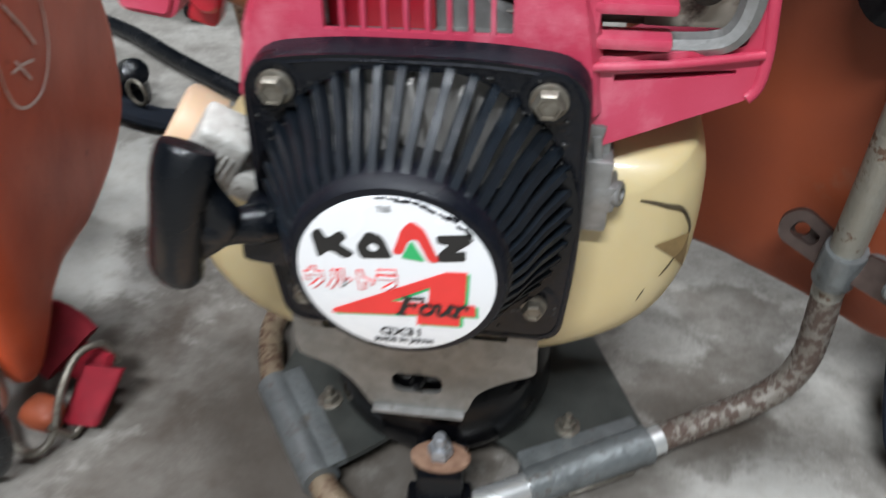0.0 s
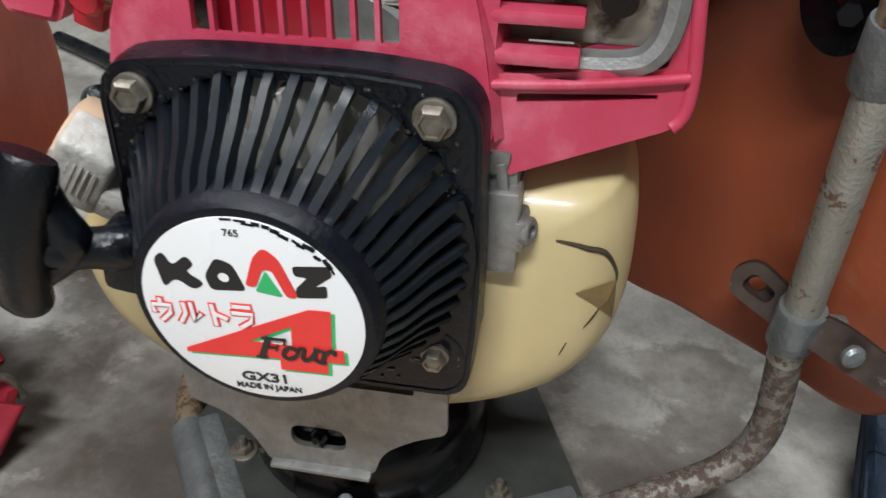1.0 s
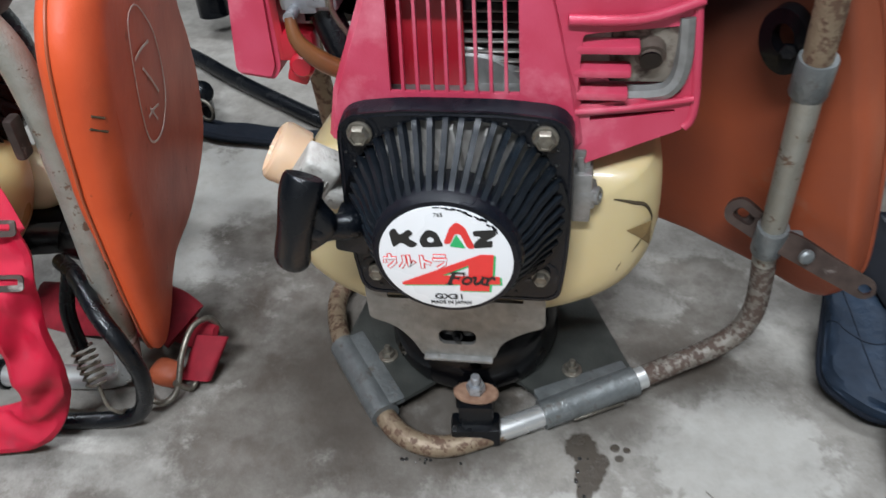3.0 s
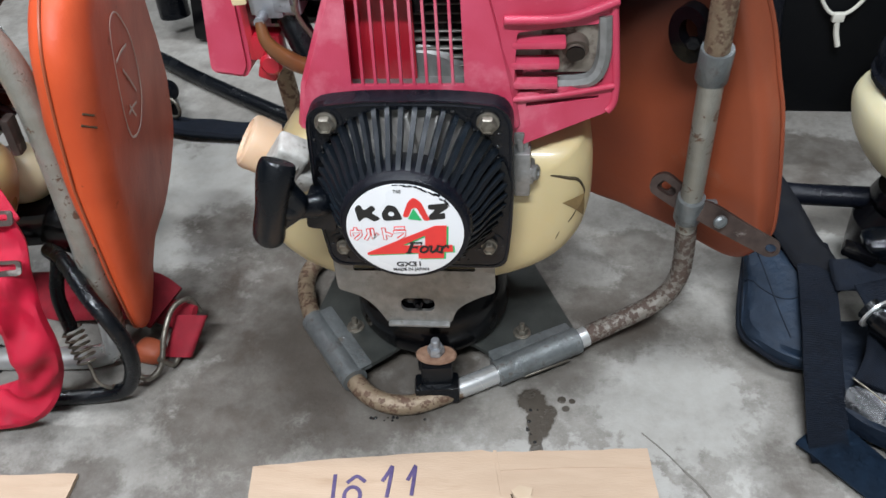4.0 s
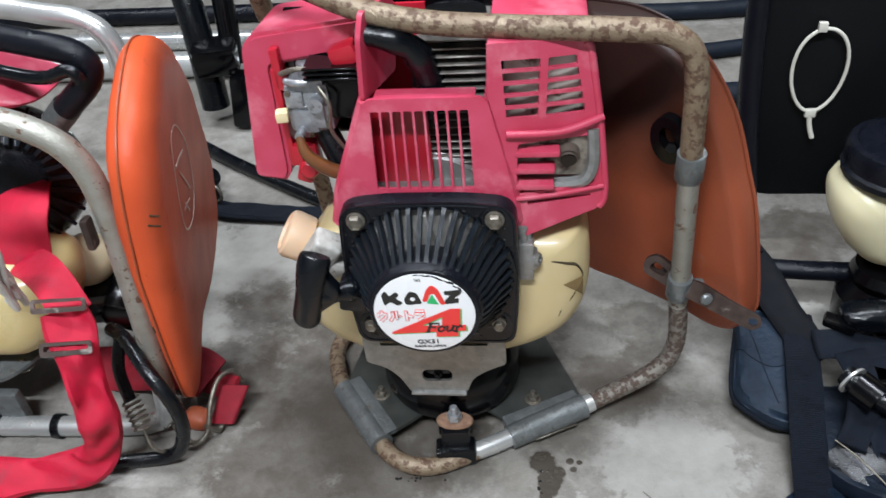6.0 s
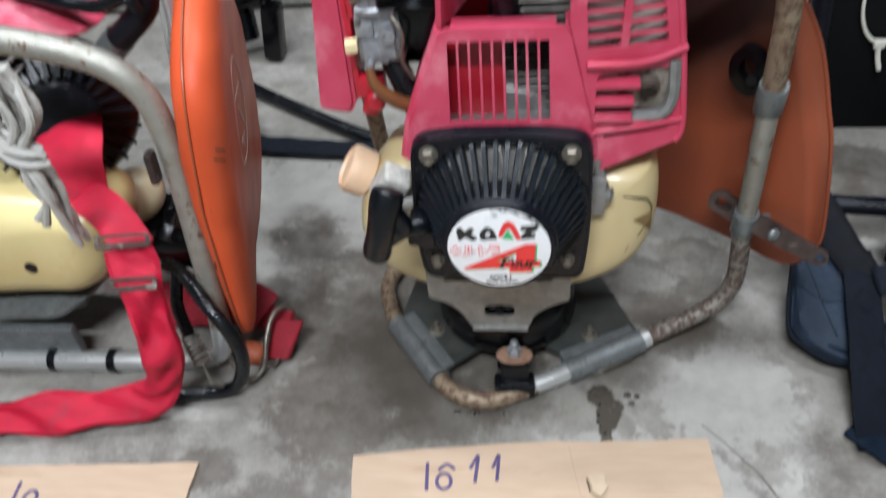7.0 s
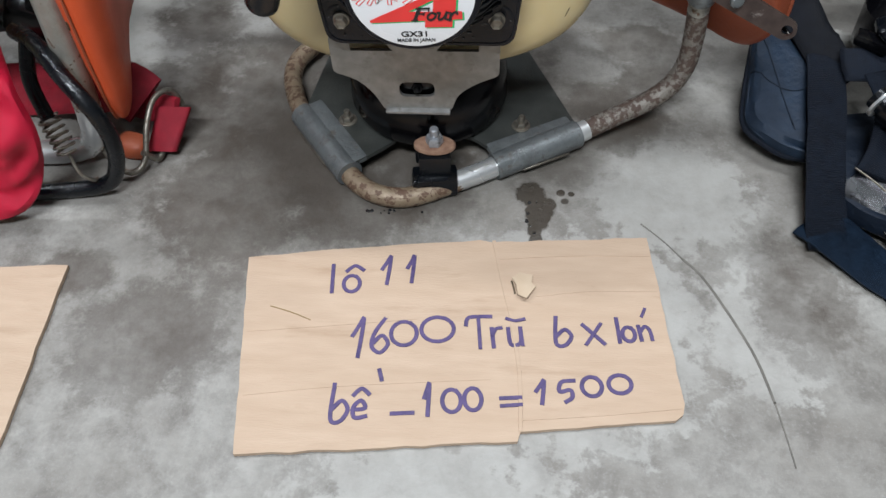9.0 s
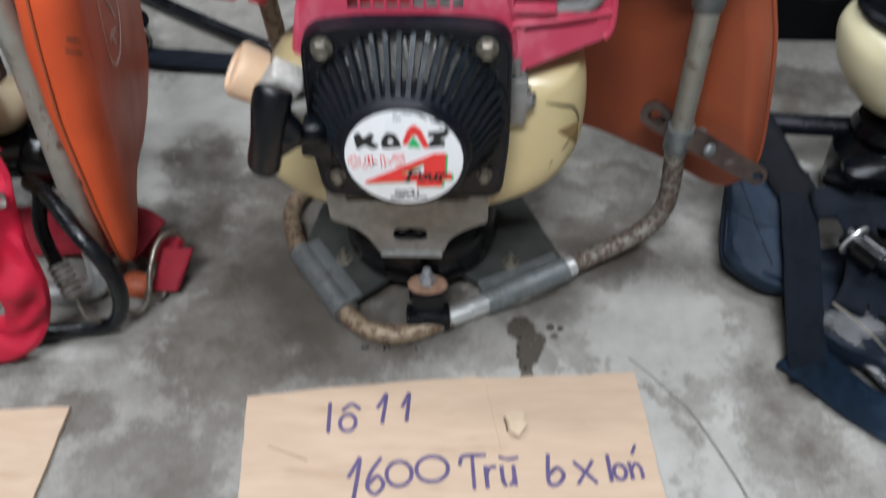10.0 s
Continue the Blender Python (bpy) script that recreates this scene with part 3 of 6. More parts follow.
def label_disc(body):
    hx, hz = HUB
    bm = bmesh.new()
    lathe(bm, [(0.0382, 0.0), (0.0382, 0.0005), (0.0379, 0.0006), (0.005, 0.0006)], FRONT(hx, 0.2568, hz), 72)
    disc = part("label", bm, M_WHITE, body, "round white label with red and black print, chipped at its rim")
    P = FRONT(hx, 0.2560, hz) @ pose(0, 0, 0, 0, 0, 2.5)

    def flat(name, mat, shapes, lift=0.0):
        bm = bmesh.new()
        for shape, holes in shapes:
            b2 = bmesh.new()
            sheet(b2, shape, holes, 0.0003, P @ Matrix.Translation((0, 0, lift)))
            me = bpy.data.meshes.new("tmp")
            b2.to_mesh(me)
            b2.free()
            bm.from_mesh(me)
            bpy.data.meshes.remove(me)
        return part(name, bm, mat, disc, smooth=False)

    four = [(-0.0275, -0.0178), (0.0200, 0.0045), (0.0275, 0.0045), (0.0258, -0.0120), (0.0298, -0.0122), (0.0298, -0.0178), (0.0238, -0.0180), (0.0232, -0.0235), (0.0062, -0.0235), (0.0066, -0.0185), (-0.0275, -0.0195)]
    hole = [(-0.0035, -0.0118), (0.0128, -0.0035), (0.0118, -0.0122)]
    flat("shadow_numeral", M_INK_GREEN, [([(x + 0.0012, z - 0.0010) for x, z in four], [[(x + 0.0012, z - 0.0010) for x, z in hole]])])
    flat("numeral", M_INK_RED, [(four, [hole])], 0.0003)
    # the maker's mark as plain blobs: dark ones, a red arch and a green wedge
    dark = [(round_poly([(-0.0300, 0.0205), (-0.0262, 0.0235), (-0.0242, 0.0178), (-0.0185, 0.0225), (-0.0160, 0.0190), (-0.0200, 0.0160), (-0.0140, 0.0115), (-0.0185, 0.0085), (-0.0240, 0.0130), (-0.0290, 0.0085)], 0.0022, 3), []),
            (round_poly([(-0.0135, 0.0150), (-0.0085, 0.0225), (-0.0030, 0.0205), (0.0000, 0.0100), (-0.0040, 0.0098), (-0.0125, 0.0092)], 0.0022, 3), [circle(-0.0070, 0.0148, 0.0020, 10)]),
            (round_poly([(0.0170, 0.0215), (0.0290, 0.0225), (0.0300, 0.0190), (0.0235, 0.0140), (0.0275, 0.0148), (0.0272, 0.0100), (0.0170, 0.0090), (0.0168, 0.0125), (0.0215, 0.0175), (0.0172, 0.0178)], 0.0012, 3), [])]
    flat("mark", M_INK, dark)
    flat("arch", M_INK_RED, [(round_poly([(0.0000, 0.0125), (0.0045, 0.0240), (0.0085, 0.0280), (0.0130, 0.0240), (0.0175, 0.0090), (0.0135, 0.0088), (0.0100, 0.0195), (0.0070, 0.0195), (0.0035, 0.0120)], 0.002, 3), [])], 0.0002)
    flat("wedge", M_INK_GREEN, [(round_poly([(0.0032, 0.0105), (0.0078, 0.0190), (0.0122, 0.0090)], 0.001, 3), [])], 0.0002)
    # four katakana drawn as a red outline
    def kana(x, strokes):
        for name, mat, w, lift in (("character", M_INK_RED, 0.0029, 0.0), ("character_inside", M_WHITE, 0.0015, 0.00025)):
            bm = bmesh.new()
            for k, pts in enumerate(strokes):
                stroke(bm, [(x + a * 0.0076, -0.0055 + c * 0.0082) for a, c in pts], w, P @ Matrix.Translation((0, 0, lift)), 0.0002 + 0.00003 * k, 4, False)
            part(name, bm, mat, disc, smooth=False)
    kana(-0.0360, [[(0.5, 1.1), (0.5, 0.8)], [(0.1, 0.45), (0.1, 0.8), (0.95, 0.8), (0.85, 0.4), (0.4, 0.0)]])
    kana(-0.0262, [[(0.3, 0.95), (0.3, 0.45), (0.0, 0.0)], [(0.65, 1.0), (0.65, 0.05), (1.0, 0.45)]])
    kana(-0.0160, [[(0.3, 1.0), (0.3, 0.0)], [(0.3, 0.6), (0.85, 0.35)]])
    kana(-0.0070, [[(0.15, 1.05), (0.85, 1.05)], [(0.05, 0.7), (0.95, 0.7), (0.8, 0.3), (0.35, 0.0)]])
    # the slanted word, drawn with thick stems and thin serifs
    bm = bmesh.new()
    W = P @ Matrix.Translation((-0.0008, -0.0178, 0.0007))
    for k, (pts, w) in enumerate((([(0.0012, 0.0), (0.0048, 0.0086)], 0.0022), ([(-0.0006, 0.0), (0.0032, 0.0)], 0.0007), ([(0.0030, 0.0086), (0.0108, 0.0087)], 0.0012), ([(0.0108, 0.0090), (0.0102, 0.0066)], 0.0008), ([(0.0034, 0.0047), (0.0074, 0.0048)], 0.0010), ([(0.0079, 0.0060), (0.0070, 0.0036)], 0.0007),
                   ([(0.0122, 0.0056), (0.0098, 0.0036), (0.0094, 0.0012), (0.0112, 0.0002), (0.0136, 0.0016), (0.0144, 0.0042), (0.0122, 0.0056)], 0.0015),
                   ([(0.0156, 0.0052), (0.0170, 0.0052), (0.0160, 0.0016), (0.0168, 0.0003), (0.0186, 0.0012), (0.0202, 0.0034)], 0.0015), ([(0.0212, 0.0056), (0.0200, 0.0010), (0.0216, 0.0004)], 0.0018),
                   ([(0.0226, 0.0052), (0.0242, 0.0052), (0.0228, 0.0)], 0.0018), ([(0.0218, 0.0), (0.0240, 0.0)], 0.0007), ([(0.0236, 0.0028), (0.0256, 0.0052), (0.0274, 0.0056), (0.0276, 0.0044)], 0.0014))):
        stroke(bm, pts, w, W, 0.0002 + 0.00002 * k, 4, len(pts) > 3, 0.00005)
    part("word", bm, M_INK, disc, smooth=False)
    letters("model_number", "GX31", 0.0056, P @ Matrix.Translation((-0.0005, -0.0305, 0)), M_INK, disc, 0.0, 0.00012, 1.3)
    letters("origin", "MADE IN JAPAN", 0.0034, P @ Matrix.Translation((0.000, -0.0345, 0)), M_INK, disc, 0.0, 0.00008)
    letters("code", "765", 0.0036, P @ Matrix.Translation((-0.001, 0.0315, 0)), M_PLATE, disc)
    # the rim of the print chipped away
    rnd = random.Random(17)
    bm = bmesh.new()
    for i in range(13):
        a = radians(36 + i * 4.6 + rnd.uniform(-1.5, 1.5))
        r0, w = 0.0384 - rnd.uniform(0.0006, 0.0022), rnd.uniform(0.02, 0.05)
        stroke(bm, [(math.cos(a + q) * (r0 + rnd.uniform(-0.0004, 0.0006)), math.sin(a + q) * r0) for q in (-w, -w / 3, w / 3, w)], rnd.uniform(0.0006, 0.0016), P @ Matrix.Translation((0, 0, -0.0004)), 0.0005, 3)
    part("chipped_rim", bm, M_BLACK_RIM, disc, "black chips at the rim of the label", smooth=False)


def fuel_tank(cutter):
    out = [(-0.068, 0.099), (0.0, 0.094), (0.052, 0.099), (0.090, 0.115), (0.114, 0.137), (0.1255, 0.164), (0.1275, 0.200), (0.1225, 0.230), (0.104, 0.240), (0.0, 0.242), (-0.085, 0.238), (-0.112, 0.216), (-0.127, 0.188), (-0.130, 0.160), (-0.121, 0.134), (-0.100, 0.113)]
    bm = bmesh.new()
    pillow(bm, [(x, z) for x, z in out], 0.106, basis((0, 0.4310, 0), (1, 0, 0), (0, 0, 1)), 3.2, 15, 6)
    tank = part("fuel_tank", bm, M_TANK, cutter, "cream plastic fuel tank, cracked at one end")
    # the broken place: a torn triangle with crack lines running from it
    tree = BVHTree.FromPolygons([v.co[:] for v in tank.data.vertices], [p.vertices[:] for p in tank.data.polygons])
    eye = Vector((0.09, -0.05, 0.42))

    def on(x, z, off):
        far = Vector((x - 0.0012, 0.350, z))
        hit = tree.ray_cast(eye, (far - eye).normalized())
        return hit[0] + hit[1] * off if hit[0] else far

    bm = bmesh.new()
    tri = [(0.1060, 0.1786), (0.1150, 0.1832), (0.1218, 0.1862), (0.1224, 0.1747), (0.1222, 0.1640), (0.1165, 0.1707)]
    mid = bm.verts.new(on(0.1185, 0.1765, 0.0022))
    vs = [bm.verts.new(on(x, z, 0.0009)) for x, z in tri]
    for i in range(len(vs)):
        bm.faces.new((mid, vs[i], vs[(i + 1) % len(vs)]))
    part("tear", bm, M_CRACK, tank, "jagged torn opening", smooth=False)
    for line, w0 in ((((0.096, 0.2046), (0.1035, 0.2035), (0.109, 0.2019), (0.115, 0.2008), (0.1185, 0.1971), (0.1216, 0.1903), (0.1222, 0.1850)), 0.0019), (((0.1170, 0.1706), (0.1145, 0.1645), (0.1114, 0.1584)), 0.0008), (((0.1049, 0.1492), (0.1022, 0.1413)), 0.0005)):
        bm = bmesh.new()
        pts = [on(x, z, 0.0004) for x, z in line]
        tube(bm, pts, lambda t, w=w0: max(0.0002, w * math.sin(math.pi * (0.12 + 0.8 * t)) * 0.6), 4, 3)
        part("crack", bm, M_SLIT, tank)
    # filler neck and ridged cap, leaning outwards
    ax = Vector((-0.82, -0.12, 0.56)).normalized()
    base = Vector((-0.106, 0.372, 0.198))
    bm = bmesh.new()
    lathe(bm, [(0.017, -0.02), (0.0165, 0.014), (0.0185, 0.015), (0.0185, 0.018), (0.016, 0.019)], Matrix.Translation(base) @ frame_of(ax), 28)
    part("filler_neck", bm, M_NECK, tank, "amber stained filler neck")
    bm = bmesh.new()
    lathe(bm, [(0.0180, 0.016), (0.0205, 0.017), (0.0212, 0.032), (0.0200, 0.036), (0.0165, 0.038), (0.0155, 0.0355), (0.003, 0.0355)], Matrix.Translation(base) @ frame_of(ax), 60, 0.0006)
    part("cap", bm, M_CAP, tank, "ridged translucent peach cap")


def handle(cutter):
    bm = bmesh.new()
    pts = [(-0.080, 0.274, 0.266), (-0.0845, 0.269, 0.252), (-0.0895, 0.266, 0.232), (-0.0950, 0.267, 0.212), (-0.0970, 0.271, 0.202)]
    line = catmull(pts, 6)
    loops = []
    for i, (p, s, u) in enumerate(frames_along(line, (0, -1, 0))):
        t = i / (len(line) - 1)
        k = 0.55 + 0.45 * math.sin(math.pi * min(1, max(0, t * 0.94 + 0.03))) ** 0.5
        w, h = (0.0142 - 0.0040 * t + 0.0016 * math.cos(t * 7)) * k, 0.0092 * k
        loops.append([p + s * w * math.cos(a) + u * h * math.sin(a) for a in (2 * math.pi * j / 18 for j in range(18))])
    rings(bm, loops)
    grip = part("pull_handle", bm, M_RUBBER, cutter, "black rubber pull-start handle")
    bm = bmesh.new()
    pillow(bm, [(-0.079, 0.260), (-0.072, 0.246), (-0.066, 0.234), (-0.070, 0.223), (-0.084, 0.212), (-0.094, 0.206), (-0.093, 0.235)], 0.013, basis((0, 0.280, 0), (1, 0, 0), (0, 0, 1)), 2.4, 9, 5)
    part("web", bm, M_RUBBER, grip)
    bm = bmesh.new()
    tube(bm, [(-0.090, 0.270, 0.231), (-0.078, 0.274, 0.228), (-0.064, 0.282, 0.224), (-0.052, 0.290, 0.221)], lambda t: 0.0088 - 0.0010 * math.sin(t * 9) ** 2, 6, 8)
    part("stem", bm, M_RUBBER, grip)
    bm = bmesh.new()
    box(bm, (-0.062, 0.292, 0.214), (0.022, 0.018, 0.028), (0, 8, 0), 0.004)
    part("rope_guide", bm, M_BLACK, grip)
    # grey-white ribbed plug beside it
    bm = bmesh.new()
    box(bm, (-0.088, 0.312, 0.240), (0.023, 0.022, 0.032), (10, 34, 12), 0.004, 3)
    box(bm, (-0.080, 0.314, 0.226), (0.016, 0.018, 0.016), (10, 34, 12), 0.003)
    M_BLOCK = material("pale_grey_block", (0.43, 0.42, 0.39), 0.42, dark=(0.24, 0.225, 0.20), scale=140, amount=0.85, bump=0.3, bump_scale=500, stains=(0.08, 0.07, 0.06), stain_scale=110, stain_from=0.6, stain_to=0.7)
    block = part("ribbed_block", bm, M_BLOCK, cutter, "pale grey plastic block with fine ribs")
    for i in range(8):
        bm = bmesh.new()
        box(bm, (-0.0965 + i * 0.0021, 0.3008, 0.2455 - i * 0.0014), (0.0007, 0.0012, 0.016), (10, 34, 12), 0.0003, 1)
        part("rib", bm, M_BLOCK, block)


def shroud(cutter):
    """The red engine cover: a grilled middle, a muffler guard and their returns."""
    # middle panel
    m = basis((0, 0.3160, 0.262), (1, 0, 0), (0, 0.10, 1))
    out = round_poly([(-0.074, 0.0), (0.070, 0.0), (0.0665, 0.030), (0.050, 0.100), (0.045, 0.104), (-0.036, 0.104), (-0.041, 0.100), (-0.068, 0.030)], [0.004, 0.004, 0.03, 0.006, 0.004, 0.004, 0.006, 0.03], 4)
    bars = []
    n = 9
    for i in range(n):
        a0, a1 = -0.0375 + i * 0.0755 / n + 0.0009, -0.0375 + (i + 1) * 0.0755 / n - 0.0009
        bars.append(round_poly([(a0, 0.032), (a1, 0.032), (a1 * 0.965, 0.0945), (a0 * 0.965, 0.0945)], 0.0012, 2))
    bm = bmesh.new()
    sheet(bm, out, bars, 0.0035, m)
    body = part("engine_shroud", bm, M_RED, cutter, "scuffed red plastic engine shroud with slotted grille")
    # returns to the back
    for pts in ([(-0.074, 0.3175, 0.262), (-0.068, 0.3200, 0.292), (-0.041, 0.3270, 0.362)], [(0.070, 0.3175, 0.262), (0.0665, 0.3200, 0.292), (0.050, 0.3270, 0.362)]):
        s = -1 if pts[0][0] < 0 else 1
        bm = bmesh.new()
        loops = []
        for x, y, z in pts:
            loops.append([Vector((x, y, z)), Vector((x + s * 0.004, y + 0.006, z)), Vector((x + s * 0.004, 0.40, z)), Vector((x - s * 0.003, 0.40, z)), Vector((x - s * 0.003, y + 0.003, z))])
        rings(bm, loops)
        part("side_return", bm, M_RED, body)
    # ledge over the grille and the raised horn beside the plug's recess
    bm = bmesh.new()
    box(bm, (0.004, 0.3360, 0.3630), (0.074, 0.018, 0.003), (0, 0, 0), 0.0015)
    part("ledge", bm, M_RED, body)
    bm = bmesh.new()
    sheet(bm, round_poly([(0, 0), (0.055, 0.0), (0.062, 0.058), (0.012, 0.062), (0.004, 0.045)], 0.004, 3), [], 0.004, basis((-0.039, 0.330, 0.362), (0.28, 0.96, 0), (0.06, 0.10, 1)))
    part("horn", bm, M_RED, body)
    bm = bmesh.new()
    sheet(bm, [(-0.006, -0.05), (0.036, -0.05), (0.036, 0.058), (-0.006, 0.058)], [], 0.003, basis((-0.034, 0.392, 0.352), (1, 0, 0), (0, 0, 1)))
    part("recess_wall", bm, M_RED_IN, body)
    # inner red baffle behind the left half of the grille
    bm = bmesh.new()
    box(bm, (-0.020, 0.349, 0.318), (0.046, 0.003, 0.088), (0, 0, 0), 0.001)
    part("baffle", bm, M_RED_IN, body)
    # muffler guard
    g = basis((0, 0.3045, 0.2655), (1, 0.24, -0.07), (0, 0.08, 1))
    out = round_poly([(0.068, 0.002), (0.0755, -0.014), (0.138, 0.008), (0.1385, 0.024), (0.1300, 0.080), (0.1185, 0.137), (0.110, 0.142), (0.046, 0.142), (0.046, 0.106), (0.060, 0.060)], [0.002, 0.003, 0.008, 0.012, 0.02, 0.010, 0.006, 0.002, 0.002, 0.01], 4)
    holes = []
    for i in range(5):
        y0, y1 = 0.0865 + i * 0.0090, 0.0865 + i * 0.0090 + 0.0070
        x0, xm, x1 = 0.0605 - i * 0.0010, 0.0835, 0.1180 - i * 0.0020
        holes.append(round_poly([(x0, y0), (xm, y0), (xm, y1), (x0 - 0.001, y1)], 0.0012, 2))
        holes.append(round_poly([(xm + 0.0055, y0), (x1, y0 + 0.001), (x1 - 0.001, y1 + 0.001), (xm + 0.0055, y1)], 0.0015, 2))
    holes.append(round_poly([(0.069, 0.024), (0.129, 0.029), (0.1265, 0.069), (0.069, 0.066)], 0.003, 3))
    holes.append(round_poly([(0.078, 0.0145), (0.127, 0.0175), (0.127, 0.0195), (0.078, 0.0178)], 0.0006, 2))
    bm = bmesh.new()
    sheet(bm, out, holes, 0.0035, g)
    guard = part("muffler_guard", bm, M_RED, cutter, "red slotted plastic muffler guard")
    bm = bmesh.new()
    loops = []
    for p in ((0.0755, -0.014), (0.138, 0.008), (0.1385, 0.024), (0.1300, 0.080), (0.1185, 0.137), (0.110, 0.1415), (0.046, 0.1415)):
        a = g @ Vector((*p, -0.0005))
        c = Vector((0.09, 0, 0.33))
        inn = (Vector((c.x - a.x, 0, c.z - a.z))).normalized() * 0.003
        loops.append([a, a + Vector((0, 0.095, 0)), a + Vector((0, 0.095, 0)) + inn, a + inn + Vector((0, 0.003, 0))])
    rings(bm, loops)
    part("guard_return", bm, M_RED, guard)
    bm = bmesh.new()
    edge = [g @ Vector((*p, -0.0012)) for p in out[11:30]]
    tube(bm, edge, 0.0030, 1, 5, smooth=False)
    part("rolled_edge", bm, M_RED, guard, "rounded faded edge")
    bm = bmesh.new()
    sheet(bm, round_poly([(0.070, 0.0), (0.132, 0.0), (0.136, 0.006), (0.132, 0.030), (0.070, 0.030)], 0.003, 3), [], 0.003, basis(g @ Vector((0, 0.0135, 0)), g.to_3x3().col[0], (0, 1, 0.12)))
    part("shelf", bm, M_RED, guard)
    # short fingers across the window's left part
    for i in range(3):
        bm = bmesh.new()
        a = g @ Vector((0.066, 0.030 + i * 0.0135, 0.0))
        box(bm, (a.x + 0.015 + 0.0015 * (i == 2), a.y + 0.006, a.z), (0.032 + 0.003 * (i == 2), 0.012, 0.0050), (0, 0, 0), 0.0018)
        part("finger", bm, M_RED, guard)
    # bright ridge below the window
    bm = bmesh.new()
    tube(bm, [g @ Vector((0.066, 0.021, 0.001)), g @ Vector((0.10, 0.0225, 0.0015)), g @ Vector((0.136, 0.026, 0.001))], 0.0020, 6, 5)
    part("ridge", bm, M_RED, guard)
    bm = bmesh.new()
    tube(bm, [g @ Vector((0.060, 0.0745, 0.001)), g @ Vector((0.10, 0.075, 0.0035)), g @ Vector((0.1315, 0.083, 0.001))], 0.0030, 6, 5)
    part("ridge", bm, M_RED, guard)


def engine(cutter):
    """Cylinder, muffler, crankcase, carburettor and air filter."""
    # core coloured black, so the gaps between the fins look shaded
    bm = bmesh.new()
    lathe(bm, [(0.024, 0), (0.024, 0.13)], Matrix.Translation((0.024, 0.385, 0.275)), 24)
    M_FIN = material("dirty_cylinder_fins", (0.34, 0.32, 0.29), 0.5, metal=0.5, dark=(0.06, 0.052, 0.045), scale=80, amount=0.95)
    cyl = part("cylinder", bm, M_GLOSS, cutter, "dirty finned metal cylinder")
    for i in range(19):
        bm = bmesh.new()
        box(bm, (0.024, 0.385, 0.283 + i * 0.0063), (0.052, 0.066, 0.0016), (0, 0, 0), 0.0007, 1)
        part("fin", bm, M_FIN, cyl)
    # black backing added so the gap behind the cylinder stays dark
    bm = bmesh.new()
    box(bm, (0.012, 0.416, 0.335), (0.094, 0.006, 0.150), (0, 0, 0), 0.002)
    part("dark_backing", bm, M_GLOSS, cyl, "added black backing that darkens the gap behind the cylinder")
    bm = bmesh.new()
    lathe(bm, [(0.004, 0), (0.038, 0.001), (0.042, 0.005), (0.042, 0.03)], FRONT(0.004, 0.350, 0.262) @ pose(0, 0, 0, 180), 40)
    part("crankcase_dome", bm, M_ALU, cutter)
    bm = bmesh.new()
    box(bm, (0.0, 0.356, 0.225), (0.138, 0.070, 0.115), (0, 0, 0), 0.008)
    part("crankcase", bm, M_ALU, cutter, "grey cast aluminium crankcase")
    bm = bmesh.new()
    box(bm, (0.0730, 0.334, 0.236), (0.012, 0.022, 0.052), (0, 0, 0), 0.003)
    box(bm, (0.0770, 0.3235, 0.2235), (0.013, 0.016, 0.014), (0, 4, 0), 0.003)
    box(bm, (0.0715, 0.3260, 0.252), (0.008, 0.012, 0.010), (0, 12, 0), 0.002)
    box(bm, (0.0745, 0.3280, 0.2375), (0.004, 0.018, 0.030), (0, -8, 0), 0.001)
    box(bm, (0.0745, 0.327, 0.224), (0.012, 0.022, 0.036), (0, 0, 0), 0.002)
    lathe(bm, [(0.0072, -0.008), (0.0072, 0.009), (0.0060, 0.0102), (0.0036, 0.0102), (0.0036, 0.005)], Matrix.Translation((0.078, 0.3225, 0.2235)) @ frame_of((0.8, -0.3, 0.1)) @ Matrix.Diagonal((0.8, 0.8, 0.8, 1)), 20)
    part("flange", bm, M_ALU, cutter, "cast aluminium flange with a lug")
    # muffler
    bm = bmesh.new()
    box(bm, (0.091, 0.377, 0.337), (0.062, 0.055, 0.104), (0, 0, 0), 0.010, 3)
    part("muffler", bm, material("stained_muffler_metal", (0.50, 0.49, 0.45), 0.58, metal=0.5, dark=(0.3, 0.27, 0.22), scale=50, amount=0.7, stains=(0.10, 0.05, 0.03), stain_scale=45, stain_from=0.56, stain_to=0.64), cutter, "heat-stained metal muffler")
    bm = bmesh.new()
    box(bm, (0.1035, 0.3405, 0.3085), (0.036, 0.004, 0.034), (0, 0, 0), 0.002)
    part("exhaust_plate", bm, material("burnt_exhaust_plate", (0.27, 0.24, 0.20), 0.55, metal=0.4, dark=(0.10, 0.07, 0.05), scale=70, amount=0.8, stains=(0.035, 0.018, 0.012), stain_scale=50, stain_from=0.48, stain_to=0.58), cutter, "burnt exhaust plate with brown stains")
    bm = bmesh.new()
    tube(bm, [(0.107, 0.352, 0.316), (0.107, 0.341, 0.3125), (0.107, 0.334, 0.310)], 0.0085, 4, 9)
    lathe(bm, [(0.0062, 0), (0.0062, 0.002)], Matrix.Translation((0.107, 0.3335, 0.310)) @ frame_of((0, -1, -0.3)), 20)
    part("exhaust_stub", bm, material("sooty_metal", (0.15, 0.12, 0.1), 0.6, metal=0.5, dark=(0.05, 0.03, 0.02), scale=100), cutter)
    bm = bmesh.new()
